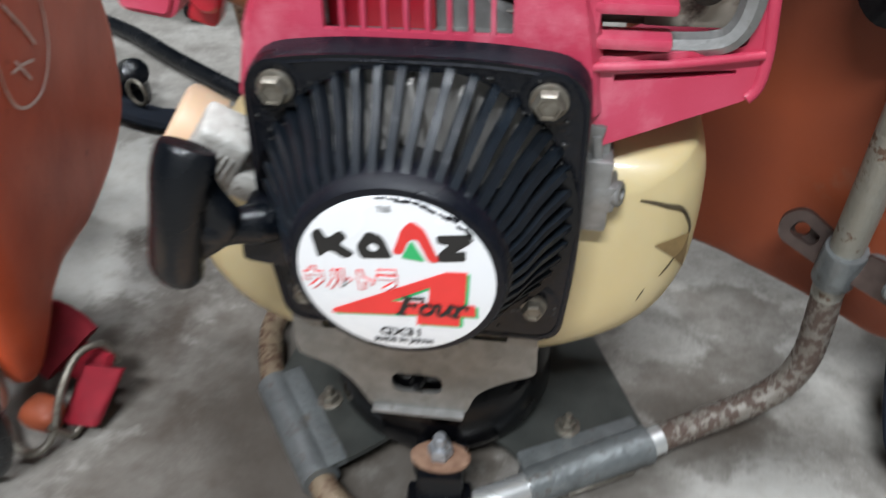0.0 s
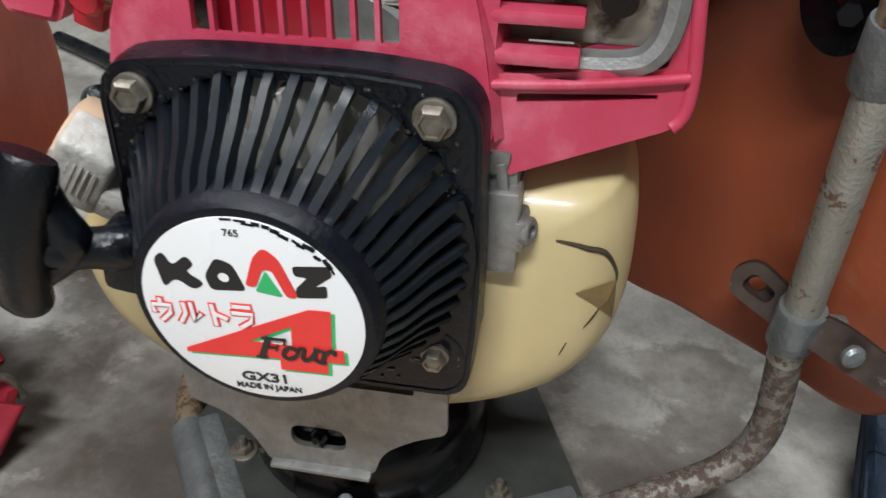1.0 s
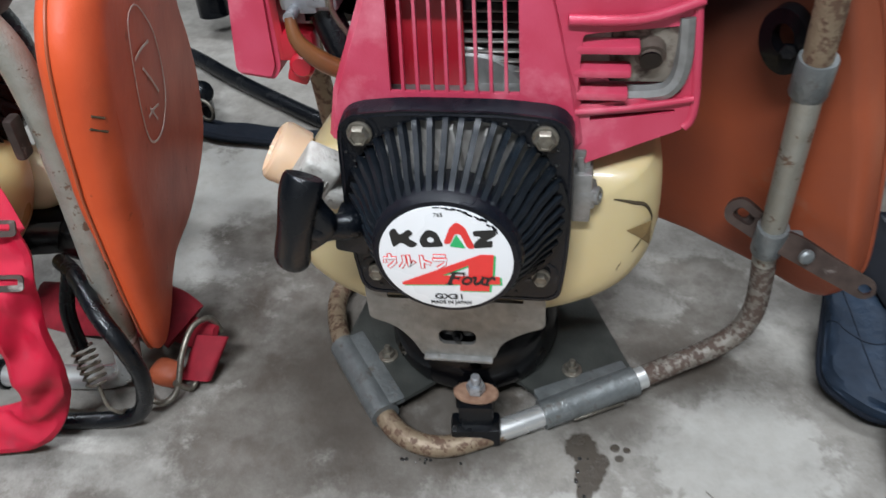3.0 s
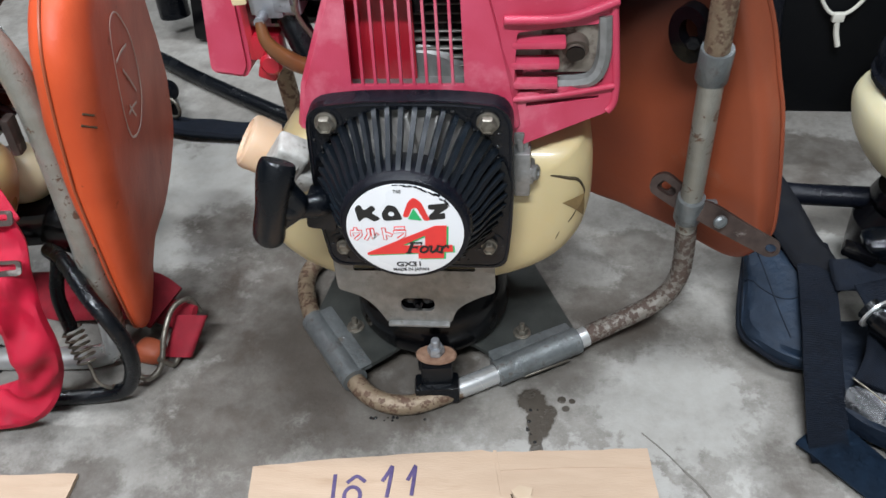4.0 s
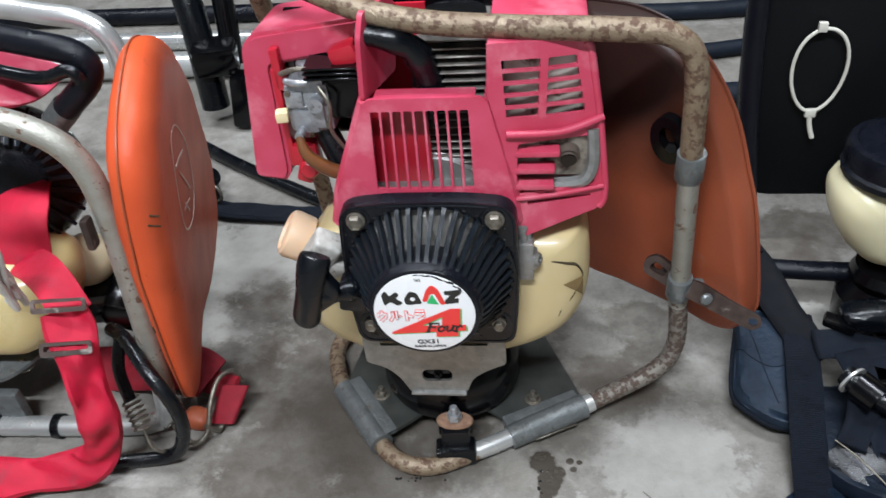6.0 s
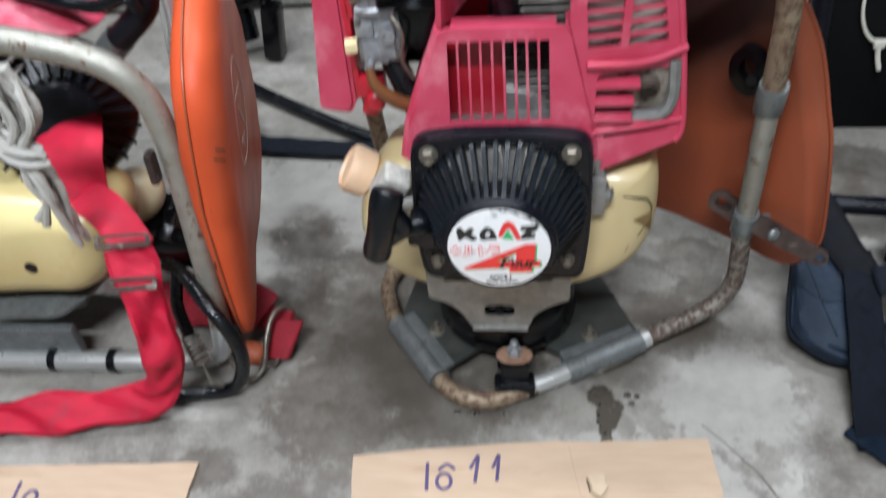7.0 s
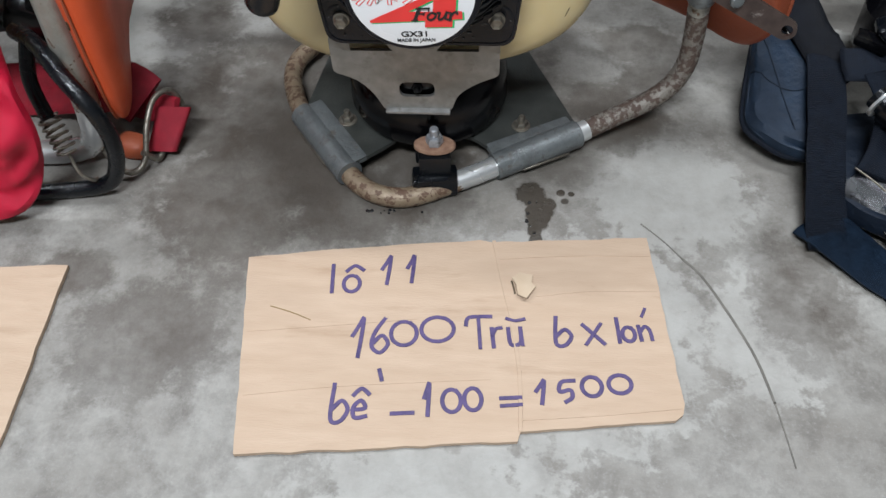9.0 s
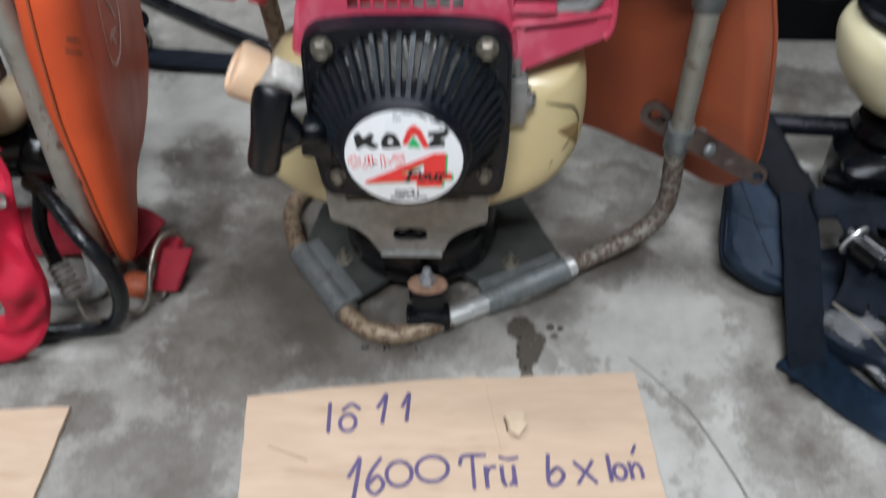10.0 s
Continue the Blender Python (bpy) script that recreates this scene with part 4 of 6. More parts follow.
    lathe(bm, [(0.0060, 0), (0.0060, 0.0012)], Matrix.Translation((0.107, 0.3315, 0.3095)) @ frame_of((0, -1, -0.3)), 20)
    part("exhaust_bore", bm, M_GLOSS, cutter)
    bm = bmesh.new()
    tube(bm, [(0.086, 0.337, 0.2855), (0.110, 0.337, 0.286), (0.121, 0.337, 0.291), (0.1255, 0.339, 0.305), (0.1245, 0.342, 0.330)], 0.0052, 6, 4)
    part("heat_strip", bm, M_ALU, cutter, "bent aluminium heat strip")
    # plug boot with its lead
    bm = bmesh.new()
    tube(bm, [(0.005, 0.366, 0.330), (0.005, 0.361, 0.352), (0.004, 0.356, 0.372), (-0.002, 0.350, 0.391), (-0.016, 0.347, 0.401), (-0.042, 0.347, 0.407)], lambda t: 0.0135 - 0.0055 * t + 0.0008 * math.sin(t * 26), 6, 8)
    part("plug_boot", bm, M_RUBBER, cutter, "black rubber spark plug boot")
    # carburettor
    bm = bmesh.new()
    box(bm, (-0.090, 0.376, 0.343), (0.036, 0.036, 0.040), (0, 0, 0), 0.004)
    box(bm, (-0.094, 0.362, 0.333), (0.020, 0.014, 0.020), (0, 0, 0), 0.003)
    lathe(bm, [(0.011, 0), (0.011, 0.012), (0.009, 0.014)], Matrix.Translation((-0.088, 0.376, 0.362)), 20)
    lathe(bm, [(0.006, 0), (0.006, 0.01)], FRONT(-0.082, 0.358, 0.350), 14)
    lathe(bm, [(0.0035, 0), (0.0035, 0.012)], FRONT(-0.098, 0.356, 0.326), 12)
    box(bm, (-0.100, 0.3575, 0.352), (0.014, 0.004, 0.012), (0, 0, 0), 0.001)
    box(bm, (-0.084, 0.3565, 0.3365), (0.012, 0.004, 0.018), (0, 0, 0), 0.0015)
    box(bm, (-0.090, 0.3575, 0.3455), (0.034, 0.003, 0.0016), (0, 0, 0), 0.0004, 1)
    tube(bm, [(-0.104, 0.358, 0.3665), (-0.094, 0.354, 0.3665), (-0.076, 0.357, 0.3665)], 0.0030, 4, 5)
    carb = part("carburettor", bm, M_ZINC, cutter, "grimy zinc carburettor")
    for x, z in ((-0.104, 0.357), (-0.077, 0.357), (-0.077, 0.330)):
        bm = bmesh.new()
        hexagon(bm, (x, 0.358, z), (0, -1, 0), 0.0028, 0.003)
        part("screw", bm, M_BOLT, carb)
    for pts, r in (([(-0.078, 0.352, 0.364), (-0.070, 0.346, 0.352), (-0.073, 0.349, 0.330), (-0.066, 0.352, 0.312)], 0.0016), ([(-0.106, 0.355, 0.374), (-0.090, 0.350, 0.380), (-0.070, 0.356, 0.374)], 0.0020)):
        bm = bmesh.new()
        tube(bm, pts, r, 6, 4)
        part("linkage", bm, M_BOLT, carb)
    bm = bmesh.new()
    box(bm, (-0.111, 0.354, 0.340), (0.010, 0.010, 0.009), (0, 0, 10), 0.002)
    part("nylon_nut", bm, M_BRASS, carb, "cream nylon fitting")
    bm = bmesh.new()
    box(bm, (-0.060, 0.378, 0.350), (0.030, 0.040, 0.034), (0, 0, 0), 0.004)
    for i in range(3):
        box(bm, (-0.062, 0.372, 0.372 + 0.004 * i), (0.050, 0.05, 0.0018), (0, 0, 0), 0.0005, 1)
    part("insulator", bm, M_GLOSS, carb)
    bm = bmesh.new()
    tube(bm, [(-0.098, 0.346, 0.326), (-0.094, 0.342, 0.312), (-0.080, 0.345, 0.297), (-0.062, 0.352, 0.285), (-0.050, 0.358, 0.27)], lambda t: 0.0032 + 0.0028 * min(1, t * 2.2), 6, 6)
    part("fuel_hose", bm, M_HOSE, cutter, "amber fuel hose")
    bm = bmesh.new()
    tube(bm, [(-0.085, 0.372, 0.318), (-0.075, 0.365, 0.296), (-0.066, 0.362, 0.270), (-0.062, 0.37, 0.24)], 0.010, 6, 7)
    part("breather_hose", bm, M_RUBBER, cutter)
    # air filter housing: top, side and lower lug
    bm = bmesh.new()
    sheet(bm, round_poly([(-0.150, 0.0), (-0.124, -0.004), (-0.1190, 0.006), (-0.1180, 0.097), (-0.044, 0.108), (-0.042, 0.132), (-0.130, 0.122), (-0.139, 0.112)], [0.006, 0.004, 0.003, 0.004, 0.002, 0.002, 0.008, 0.008], 4), [], 0.075, basis((0, 0.366, 0.276), (1, 0, 0), (0, 0.06, 1)))
    bmesh.ops.bevel(bm, geom=[e for e in bm.edges if e.calc_face_angle(0) > 1.0], offset=0.003, segments=2, affect="EDGES")
    box_ = part("air_filter_cover", bm, M_RED, cutter, "red plastic air filter cover, open at the front")
    bm = bmesh.new()
    box(bm, (-0.112, 0.372, 0.372), (0.007, 0.014, 0.034), (0, 0, 0), 0.002)
    box(bm, (-0.1145, 0.380, 0.330), (0.005, 0.030, 0.085), (0, 0, 0), 0.001)
    part("inner_wall", bm, M_RED_IN, box_)
    # black backing added for the dark depth behind the carburettor
    bm = bmesh.new()
    box(bm, (-0.078, 0.425, 0.342), (0.078, 0.004, 0.112), (0, 0, 0), 0.001)
    for i in range(5):
        box(bm, (-0.092 + i * 0.011, 0.398, 0.386), (0.006, 0.03, 0.010), (0, 0, i * 9), 0.002)
    box(bm, (-0.062, 0.40, 0.335), (0.034, 0.04, 0.050), (0, 0, 0), 0.006)
    part("cavity_backing", bm, M_GLOSS, box_, "black backing for the dark inside of the filter cover")
    bm = bmesh.new()
    box(bm, (-0.104, 0.372, 0.297), (0.022, 0.016, 0.020), (0, 0, 0), 0.004)
    lathe(bm, [(0.008, 0), (0.008, 0.010), (0.006, 0.012)], FRONT(-0.100, 0.366, 0.289), 20)
    box(bm, (-0.106, 0.370, 0.279), (0.014, 0.014, 0.014), (0, 20, 0), 0.003)
    part("lug", bm, M_RED_IN, box_)
    bm = bmesh.new()
    box(bm, (-0.056, 0.362, 0.386), (0.022, 0.018, 0.016), (0, -18, 0), 0.005)
    part("clip", bm, M_RED_IN, box_)


def base(cutter):
    """Bracket, clutch housing, plate and its sleeves, post and bolts."""
    m = basis((-0.006, 0.3085, 0.081), (1, 0, 0.012), (0, 0.03, 1))
    out = round_poly([(-0.026, 0.0), (0.026, 0.0), (0.031, 0.016), (0.046, 0.027), (0.062, 0.034), (0.062, 0.068), (-0.062, 0.068), (-0.062, 0.036), (-0.044, 0.029), (-0.033, 0.016)], [0.003, 0.003, 0.012, 0.012, 0.004, 0.004, 0.004, 0.004, 0.012, 0.012], 4)
    bm = bmesh.new()
    sheet(bm, out, [slot(0.0, 0.020, 0.027, 0.014), round_poly([(-0.047, 0.056), (-0.016, 0.056), (-0.021, 0.063), (-0.047, 0.063)], 0.001, 2), round_poly([(0.016, 0.056), (0.047, 0.056), (0.047, 0.063), (0.021, 0.063)], 0.001, 2)], 0.003, m)
    br = part("bracket", bm, M_STEEL, cutter, "grey sheet steel bracket with a slot")
    bm = bmesh.new()
    box(bm, (-0.006, 0.335, 0.1465), (0.122, 0.050, 0.003), (0, 0, 0), 0.001)
    part("flange", bm, M_STEEL, br)
    bm = bmesh.new()
    hexagon(bm, (-0.006, 0.3125, 0.101), (0, -1, 0.4), 0.0046, 0.0040, 0.004)
    part("bolt", bm, M_GLOSS, br)
    bm = bmesh.new()
    box(bm, (-0.006, 0.3068, 0.0815), (0.050, 0.006, 0.0026), (0, 0, 0), 0.001)
    part("lower_lip", bm, M_ALU, br, "bright worn lower edge")
    bm = bmesh.new()
    box(bm, (-0.006, 0.3165, 0.101), (0.034, 0.004, 0.018), (0, 0, 0), 0.001)
    part("slot_back", bm, M_GLOSS, br)
    bm = bmesh.new()
    lathe(bm, [(0.058, 0.026), (0.066, 0.029), (0.0685, 0.036), (0.0675, 0.060), (0.060, 0.074), (0.045, 0.084), (0.03, 0.10)], Matrix.Translation((-0.004, 0.386, 0)), 48)
    part("clutch_housing", bm, M_GLOSS, cutter, "oily black round clutch housing")
    bm = bmesh.new()
    sheet(bm, round_poly([(-0.112, 0.372), (-0.064, 0.303), (-0.040, 0.322), (-0.018, 0.345), (0.034, 0.340), (0.058, 0.318), (0.126, 0.352), (0.084, 0.452), (-0.100, 0.452)], [0.004, 0.004, 0.012, 0.012, 0.012, 0.008, 0.004, 0.004, 0.01], 4), [], 0.004, Matrix.Translation((0, 0, 0.023)))
    plate = part("base_plate", bm, M_PLATE, cutter, "oily dark steel base plate")
    for x, y in ((0.077, 0.352), (-0.0735, 0.354)):
        bm = bmesh.new()
        hexagon(bm, (x, y, 0.023), (0, 0, 1), 0.0055, 0.006, 0.005, 0.008)
        part("nut", bm, M_BOLT, plate)
    # sleeves rolled round the tube
    for a, b_ in (((0.055, 0.3125, 0.014), (0.126, 0.350, 0.0175)), ((-0.0665, 0.3005, 0.0135), (-0.117, 0.370, 0.0135))):
        a, b_ = Vector(a), Vector(b_)
        bm = bmesh.new()
        tube(bm, [a, a.lerp(b_, 0.5), b_], 0.0118, 4, 9)
        n = Vector((b_.y - a.y, a.x - b_.x, 0)).normalized()
        n = n if n.y > 0 else -n
        q = a.lerp(b_, 0.5) + n * 0.010
        ang = math.degrees(math.atan2(b_.y - a.y, b_.x - a.x))
        box(bm, (q.x, q.y, 0.0205), ((b_ - a).length * 0.98, 0.018, 0.006), (0, 0, ang), 0.002)
        s = part("sleeve", bm, M_SLEEVE, plate, "grey painted steel sleeve rolled round the tube")
        bm = bmesh.new()
        q = a.lerp(b_, 0.55) - n * 0.0115
        box(bm, (q.x, q.y, 0.0105), ((b_ - a).length * 0.55, 0.0015, 0.0022), (0, 0, ang), 0.0004, 1)
        part("seam", bm, M_BOLT, s)
    # rubber post with rusty washer and nut
    bm = bmesh.new()
    box(bm, (0.006, 0.302, 0.027), (0.026, 0.024, 0.036), (0, 0, 4), 0.003)
    box(bm, (0.006, 0.294, 0.0145), (0.038, 0.020, 0.020), (0, 0, 6), 0.004)
    box(bm, (0.004, 0.335, 0.030), (0.030, 0.060, 0.016), (0, 0, 0), 0.003)
    post = part("mount", bm, M_RUBBER, cutter, "black rubber mount")
    bm = bmesh.new()
    lathe(bm, [(0.0150, 0.0455), (0.0170, 0.0462), (0.0170, 0.0490), (0.0158, 0.0500), (0.006, 0.0503)], Matrix.Translation((0.006, 0.303, 0)) @ Matrix.Diagonal((1, 0.58, 1, 1)), 28)
    part("washer", bm, M_RUST, post, "rusty oblong washer")
    bm = bmesh.new()
    hexagon(bm, (0.006, 0.303, 0.0502), (0, 0, 1), 0.0072, 0.0085, 0.007)
    part("nut", bm, M_ZINC, post, "bright zinc nut on its stud")


def frame_tubes(cutter):
    run = [(-0.115, 0.475, 0.0125), (-0.133, 0.445, 0.0125), (-0.134, 0.415, 0.0125), (-0.119, 0.374, 0.0125), (-0.093, 0.336, 0.0120), (-0.069, 0.304, 0.0115), (-0.052, 0.287, 0.0105), (-0.030, 0.279, 0.0098), (-0.006, 0.2825, 0.0098), (0.034, 0.302, 0.0115)]
    bm = bmesh.new()
    tube(bm, run, PIPE_R, 8, 9)
    low = part("frame_tube", bm, M_PIPE_TAN, cutter, "tan stained steel tube, paint worn off")
    bm = bmesh.new()
    tube(bm, [(0.018, 0.2945, 0.0108), (0.040, 0.3050, 0.0122), (0.062, 0.3162, 0.014)], PIPE_R + 0.0004, 5, 9)
    part("bare_section", bm, M_SILVER, low, "bare shiny tube section")
    bm = bmesh.new()
    tube(bm, [(0.118, 0.3455, 0.0175), (0.134, 0.3535, 0.0195)], PIPE_R + 0.0004, 3, 9)
    part("bare_section", bm, M_SILVER, low, "bare shiny tube section")
    bm = bmesh.new()
    tube(bm, [(0.055, 0.3125, 0.0135), (0.126, 0.350, 0.0185), (0.160, 0.366, 0.0250), (0.188, 0.377, 0.0340), (0.205, 0.383, 0.0480), (0.2125, 0.3860, 0.0680), (0.2125, 0.3860, 0.095), (0.2095, 0.3840, 0.125)], PIPE_R, 8, 9)
    part("frame_tube", bm, M_PIPE_RUST, cutter, "rusty peeling steel tube at the bend")
    bm = bmesh.new()
    tube(bm, [(0.2095, 0.3840, 0.122), (0.2060, 0.3720, 0.18), (0.2005, 0.3560, 0.255), (0.1985, 0.3500, 0.292)], PIPE_R, 8, 9)
    part("frame_tube", bm, M_PIPE, cutter, "upright silver steel tube with chips")
    bm = bmesh.new()
    tube(bm, [(0.1987, 0.3510, 0.288), (0.1965, 0.3450, 0.33), (0.1945, 0.3405, 0.362), (0.1890, 0.338, 0.388), (0.1720, 0.338, 0.4020), (0.14, 0.340, 0.4055), (0.06, 0.344, 0.409), (0.0, 0.348, 0.4140), (-0.05, 0.358, 0.424), (-0.12, 0.39, 0.445), (-0.15, 0.45, 0.43), (-0.145, 0.49, 0.3), (-0.13, 0.49, 0.1), (-0.115, 0.475, 0.0125)], PIPE_R, 8, 9)
    part("frame_tube", bm, M_PIPE_TAN, cutter, "rusty tan tube over the engine")
    # clamps with the strap tabs
    for c, ax, turn in (((0.2075, 0.3775, 0.148), (-0.02, -0.2, 1), 0), ((0.1990, 0.3520, 0.290), (-0.02, -0.2, 1), 1)):
        bm = bmesh.new()
        M = Matrix.Translation(c) @ frame_of(ax)
        lathe(bm, [(0.0088, -0.013), (0.0106, -0.013), (0.0110, -0.012), (0.0110, 0.012), (0.0106, 0.013), (0.0088, 0.013)], M, 24)
        if turn == 0:
            box(bm, (c[0] + 0.013, c[1] - 0.002, c[2]), (0.016, 0.010, 0.016), (10, 0, 0), 0.003)
        cl = part("clamp", bm, M_SLEEVE, cutter, "grey clamp on the tube")
        bm = bmesh.new()
        if turn == 0:
            tab = basis((0.2215, 0.366, 0.150), (0.80, -0.35, -0.30), (0.22, 0.1, 0.9))
            sheet(bm, round_poly([(-0.012, -0.010), (0.030, -0.009), (0.055, -0.008), (0.060, 0.0), (0.055, 0.008), (0.030, 0.008), (0.0, 0.010), (-0.012, 0.008)], 0.006, 4), [circle(0.052, 0.0, 0.0042, 14)], 0.003, tab)
        else:
            tab = basis((0.182, 0.366, 0.303), (0.75, -0.6, 0.1), (0.15, -0.2, 1))
            sheet(bm, [(x * 0.72, y) for x, y in circle(0, 0, 0.0205, 28)], [[(x * 0.72, y) for x, y in circle(0, 0.002, 0.0095, 16)]], 0.009, tab)
        part("strap_tab", bm, M_TAB if turn == 0 else M_GLOSS, cl, "rusty steel tab with a hole" if turn == 0 else "black ring washer")
        bm = bmesh.new()
        if turn == 0:
            lathe(bm, [(0.0055, 0), (0.0055, 0.002), (0.004, 0.0036), (0.001, 0.004)], Matrix.Translation((0.2275, 0.3585, 0.150)) @ frame_of((0.3, -1, 0.15)), 18)
            part("screw", bm, M_SLEEVE, cl)
            bm = bmesh.new()
            sheet(bm, round_poly([(-0.019, -0.011), (0.016, -0.009), (0.018, 0.0), (0.016, 0.009), (-0.019, 0.011), (-0.025, 0.0)], 0.009, 5), [round_poly([(-0.017, -0.005), (-0.002, -0.004), (-0.002, 0.004), (-0.017, 0.005)], 0.004, 4)], 0.0045, basis((0.198, 0.386, 0.153), (0.80, -0.35, -0.45), (0.35, 0.1, 0.9)))
            part("ear", bm, M_TAB, cl, "curled steel ear with a slot")
            bm = bmesh.new()
            sheet(bm, round_poly([(-0.020, -0.011), (0.016, -0.008), (0.016, 0.008), (-0.020, 0.011)], 0.009, 5), [circle(-0.010, 0.0, 0.004, 14)], 0.003, basis((0.199, 0.393, 0.150), (0.80, -0.35, -0.45), (0.35, 0.1, 0.9)))
            part("ear", bm, M_TAB, cl, "dark steel ear behind it")
        else:
            hexagon(bm, (0.186, 0.364, 0.299), (-0.3, -1, 0.2), 0.005, 0.004)
            part("screw", bm, M_GLOSS, cl)


def back_pad(cutter, name, m, outline, thick, mats, label, seam_z, power=3.4, soft=0.5):
    bm = bmesh.new()
    pillow(bm, outline, thick, m, power, 17, 6, 0.0, soft)
    pad = part(name, bm, mats, cutter, label)
    line = [p for p in catmull([(*p, 0) for p in outline], 6, True)]
    bm = bmesh.new()
    for z in seam_z:
        pts = [m @ Vector((p.x, p.y, z)) for p in line]
        pts.append(pts[0])
        tube(bm, pts, 0.0016, 1, 3, smooth=False)
    if seam_z:
        part("piping", bm, mats, pad)
    return pad


def main_cutter():
    c = thing("brush_cutter", "red and black brush cutter engine on a rusty tube frame", "brush cutter", "brush cutters on the floor", (0, 0.38, 0))
    c.matrix_world = Matrix()
    starter(c)
    fuel_tank(c)
    handle(c)
    shroud(c)
    engine(c)
    base(c)
    frame_tubes(c)
    m = basis((0.2, 0.43, 0.085), (0.785, -0.62, 0), (-0.06, -0.22, 1))
    back_pad(c, "back_pad", m @ Matrix.Translation((0, 0, -0.03)), PAD_R, 0.03, M_ORANGE_DIRTY, "faded dirty orange vinyl back pad", (0.005,))
    return c


PAD_R = [(-0.10, 0.0), (-0.04, -0.002), (0.017, -0.002), (0.062, -0.006), (0.083, 0.010), (0.089, 0.040), (0.082, 0.137), (0.074, 0.180), (0.060, 0.237), (0.036, 0.280), (0.005, 0.303), (-0.04, 0.308), (-0.09, 0.290), (-0.115, 0.20), (-0.12, 0.08)]
PAD_L = [(0.060, 0.316), (0.110, 0.328), (0.160, 0.315), (0.200, 0.284), (0.236, 0.247), (0.266, 0.200), (0.294, 0.140), (0.309, 0.088), (0.303, 0.042), (0.268, 0.017), (0.175, 0.011), (0.107, 0.022), (0.068, 0.018), (0.045, 0.0), (0.030, -0.004), (0.017, 0.012), (0.009, 0.055), (0.002, 0.12), (-0.002, 0.18), (-0.002, 0.235), (0.005, 0.272), (0.026, 0.298)]
main_cutter()


# ---- the second brush cutter, with red straps ----
def left_cutter():
    c = thing("brush_cutter", "brush cutter with silver tube frame, red straps and orange pad", "brush cutter", "brush cutters on the floor")
    bm = bmesh.new()
    tube(bm, [(-0.80, 0.33, 0.40), (-0.62, 0.325, 0.395), (-0.45, 0.32, 0.385), (-0.364, 0.32, 0.371), (-0.300, 0.32, 0.353), (-0.270, 0.32, 0.325), (-0.263, 0.32, 0.280), (-0.266, 0.32, 0.22), (-0.273, 0.32, 0.137), (-0.280, 0.32, 0.060)], 0.0105, 8, 9)
    part("frame_tube", bm, M_PIPE, c, "chipped silver frame tube")
    bm = bmesh.new()
    tube(bm, [(-0.279, 0.32, 0.068), (-0.286, 0.319, 0.032), (-0.302, 0.318, 0.017), (-0.34, 0.316, 0.0125), (-0.45, 0.312, 0.0125), (-0.70, 0.308, 0.0125)], 0.0105, 8, 9)
    low = part("frame_tube", bm, M_SILVER, c, "bright silver lower frame tube")
    for x in (-0.405, -0.470):
        bm = bmesh.new()
        lathe(bm, [(0.0108, -0.004), (0.0128, -0.004), (0.0128, 0.004), (0.0108, 0.004)], Matrix.Translation((x, 0.3135, 0.0125)) @ frame_of((1, 0, 0)), 20)
        part("band", bm, M_RUBBER, low)
    bm = bmesh.new()
    box(bm, (-0.2775, 0.309, 0.262), (0.007, 0.012, 0.030), (0, 4, 0), 0.003)
    part("tube_patch", bm, M_TAB, c, "dark brown worn patch")
    # mounting plate
    bm = bmesh.new()
    sheet(bm, round_poly([(-0.60, 0.315), (-0.445, 0.320), (-0.425, 0.345), (-0.400, 0.420), (-0.60, 0.45)], 0.012, 4), [], 0.004, Matrix.Translation((0, 0, 0.045)) @ pose(0, 0, 0, 5, 0, 0))
    pl = part("base_plate", bm, M_SLEEVE, c, "grey painted base plate")
    bm = bmesh.new()
    box(bm, (-0.52, 0.321, 0.033), (0.16, 0.012, 0.040), (0, 0, 1), 0.004)
    part("plate_lip", bm, M_SLEEVE, pl)
    for p in ((-0.437, 0.345, 0.066), (-0.500, 0.345, 0.066)):
        bm = bmesh.new()
        hexagon(bm, p, (0, 0, 1), 0.006, 0.006, 0.004, 0.009)
        part("nut", bm, M_BOLT, pl)
    # tanks
    bm = bmesh.new()
    pillow(bm, [(-0.56, 0.090), (-0.44, 0.088), (-0.395, 0.100), (-0.366, 0.140), (-0.360, 0.185), (-0.40, 0.200), (-0.50, 0.205), (-0.58, 0.20), (-0.59, 0.13)], 0.10, basis((0, 0.420, 0), (1, 0, 0), (0, 0, 1)), 3.0, 11, 6)
    tank = part("fuel_tank", bm, M_TANK_YELLOW, c, "yellowed half-full plastic fuel tank")
    bm = bmesh.new()
    lathe(bm, [(0.006, -0.004), (0.006, 0.003), (0.004, 0.004)], FRONT(-0.445, 0.322, 0.138), 16)
    part("plug", bm, M_RUBBER, tank)
    bm = bmesh.new()
    lathe(bm, [(0.012, -0.03), (0.024, -0.022), (0.028, 0.0), (0.026, 0.016), (0.016, 0.026), (0.003, 0.029)], Matrix.Translation((-0.394, 0.445, 0.125)) @ frame_of((0.5, -0.2, 0.6)), 28)
    part("filler_bulb", bm, M_TANK_PALE, tank, "pale cream bulb")
    bm = bmesh.new()
    box(bm, (-0.40, 0.44, 0.085), (0.07, 0.07, 0.04), (0, 0, 10), 0.010)
    drive = part("drive_housing", bm, M_GLOSS, c, "oily black drive housing")
    bm = bmesh.new()
    box(bm, (-0.355, 0.43, 0.080), (0.05, 0.05, 0.05), (20, 30, 10), 0.010)
    part("gear_case", bm, M_GLOSS, drive)
    bm = bmesh.new()
    box(bm, (-0.335, 0.42, 0.110), (0.022, 0.03, 0.05), (0, 25, 10), 0.006)
    part("lever", bm, M_GLOSS, drive)
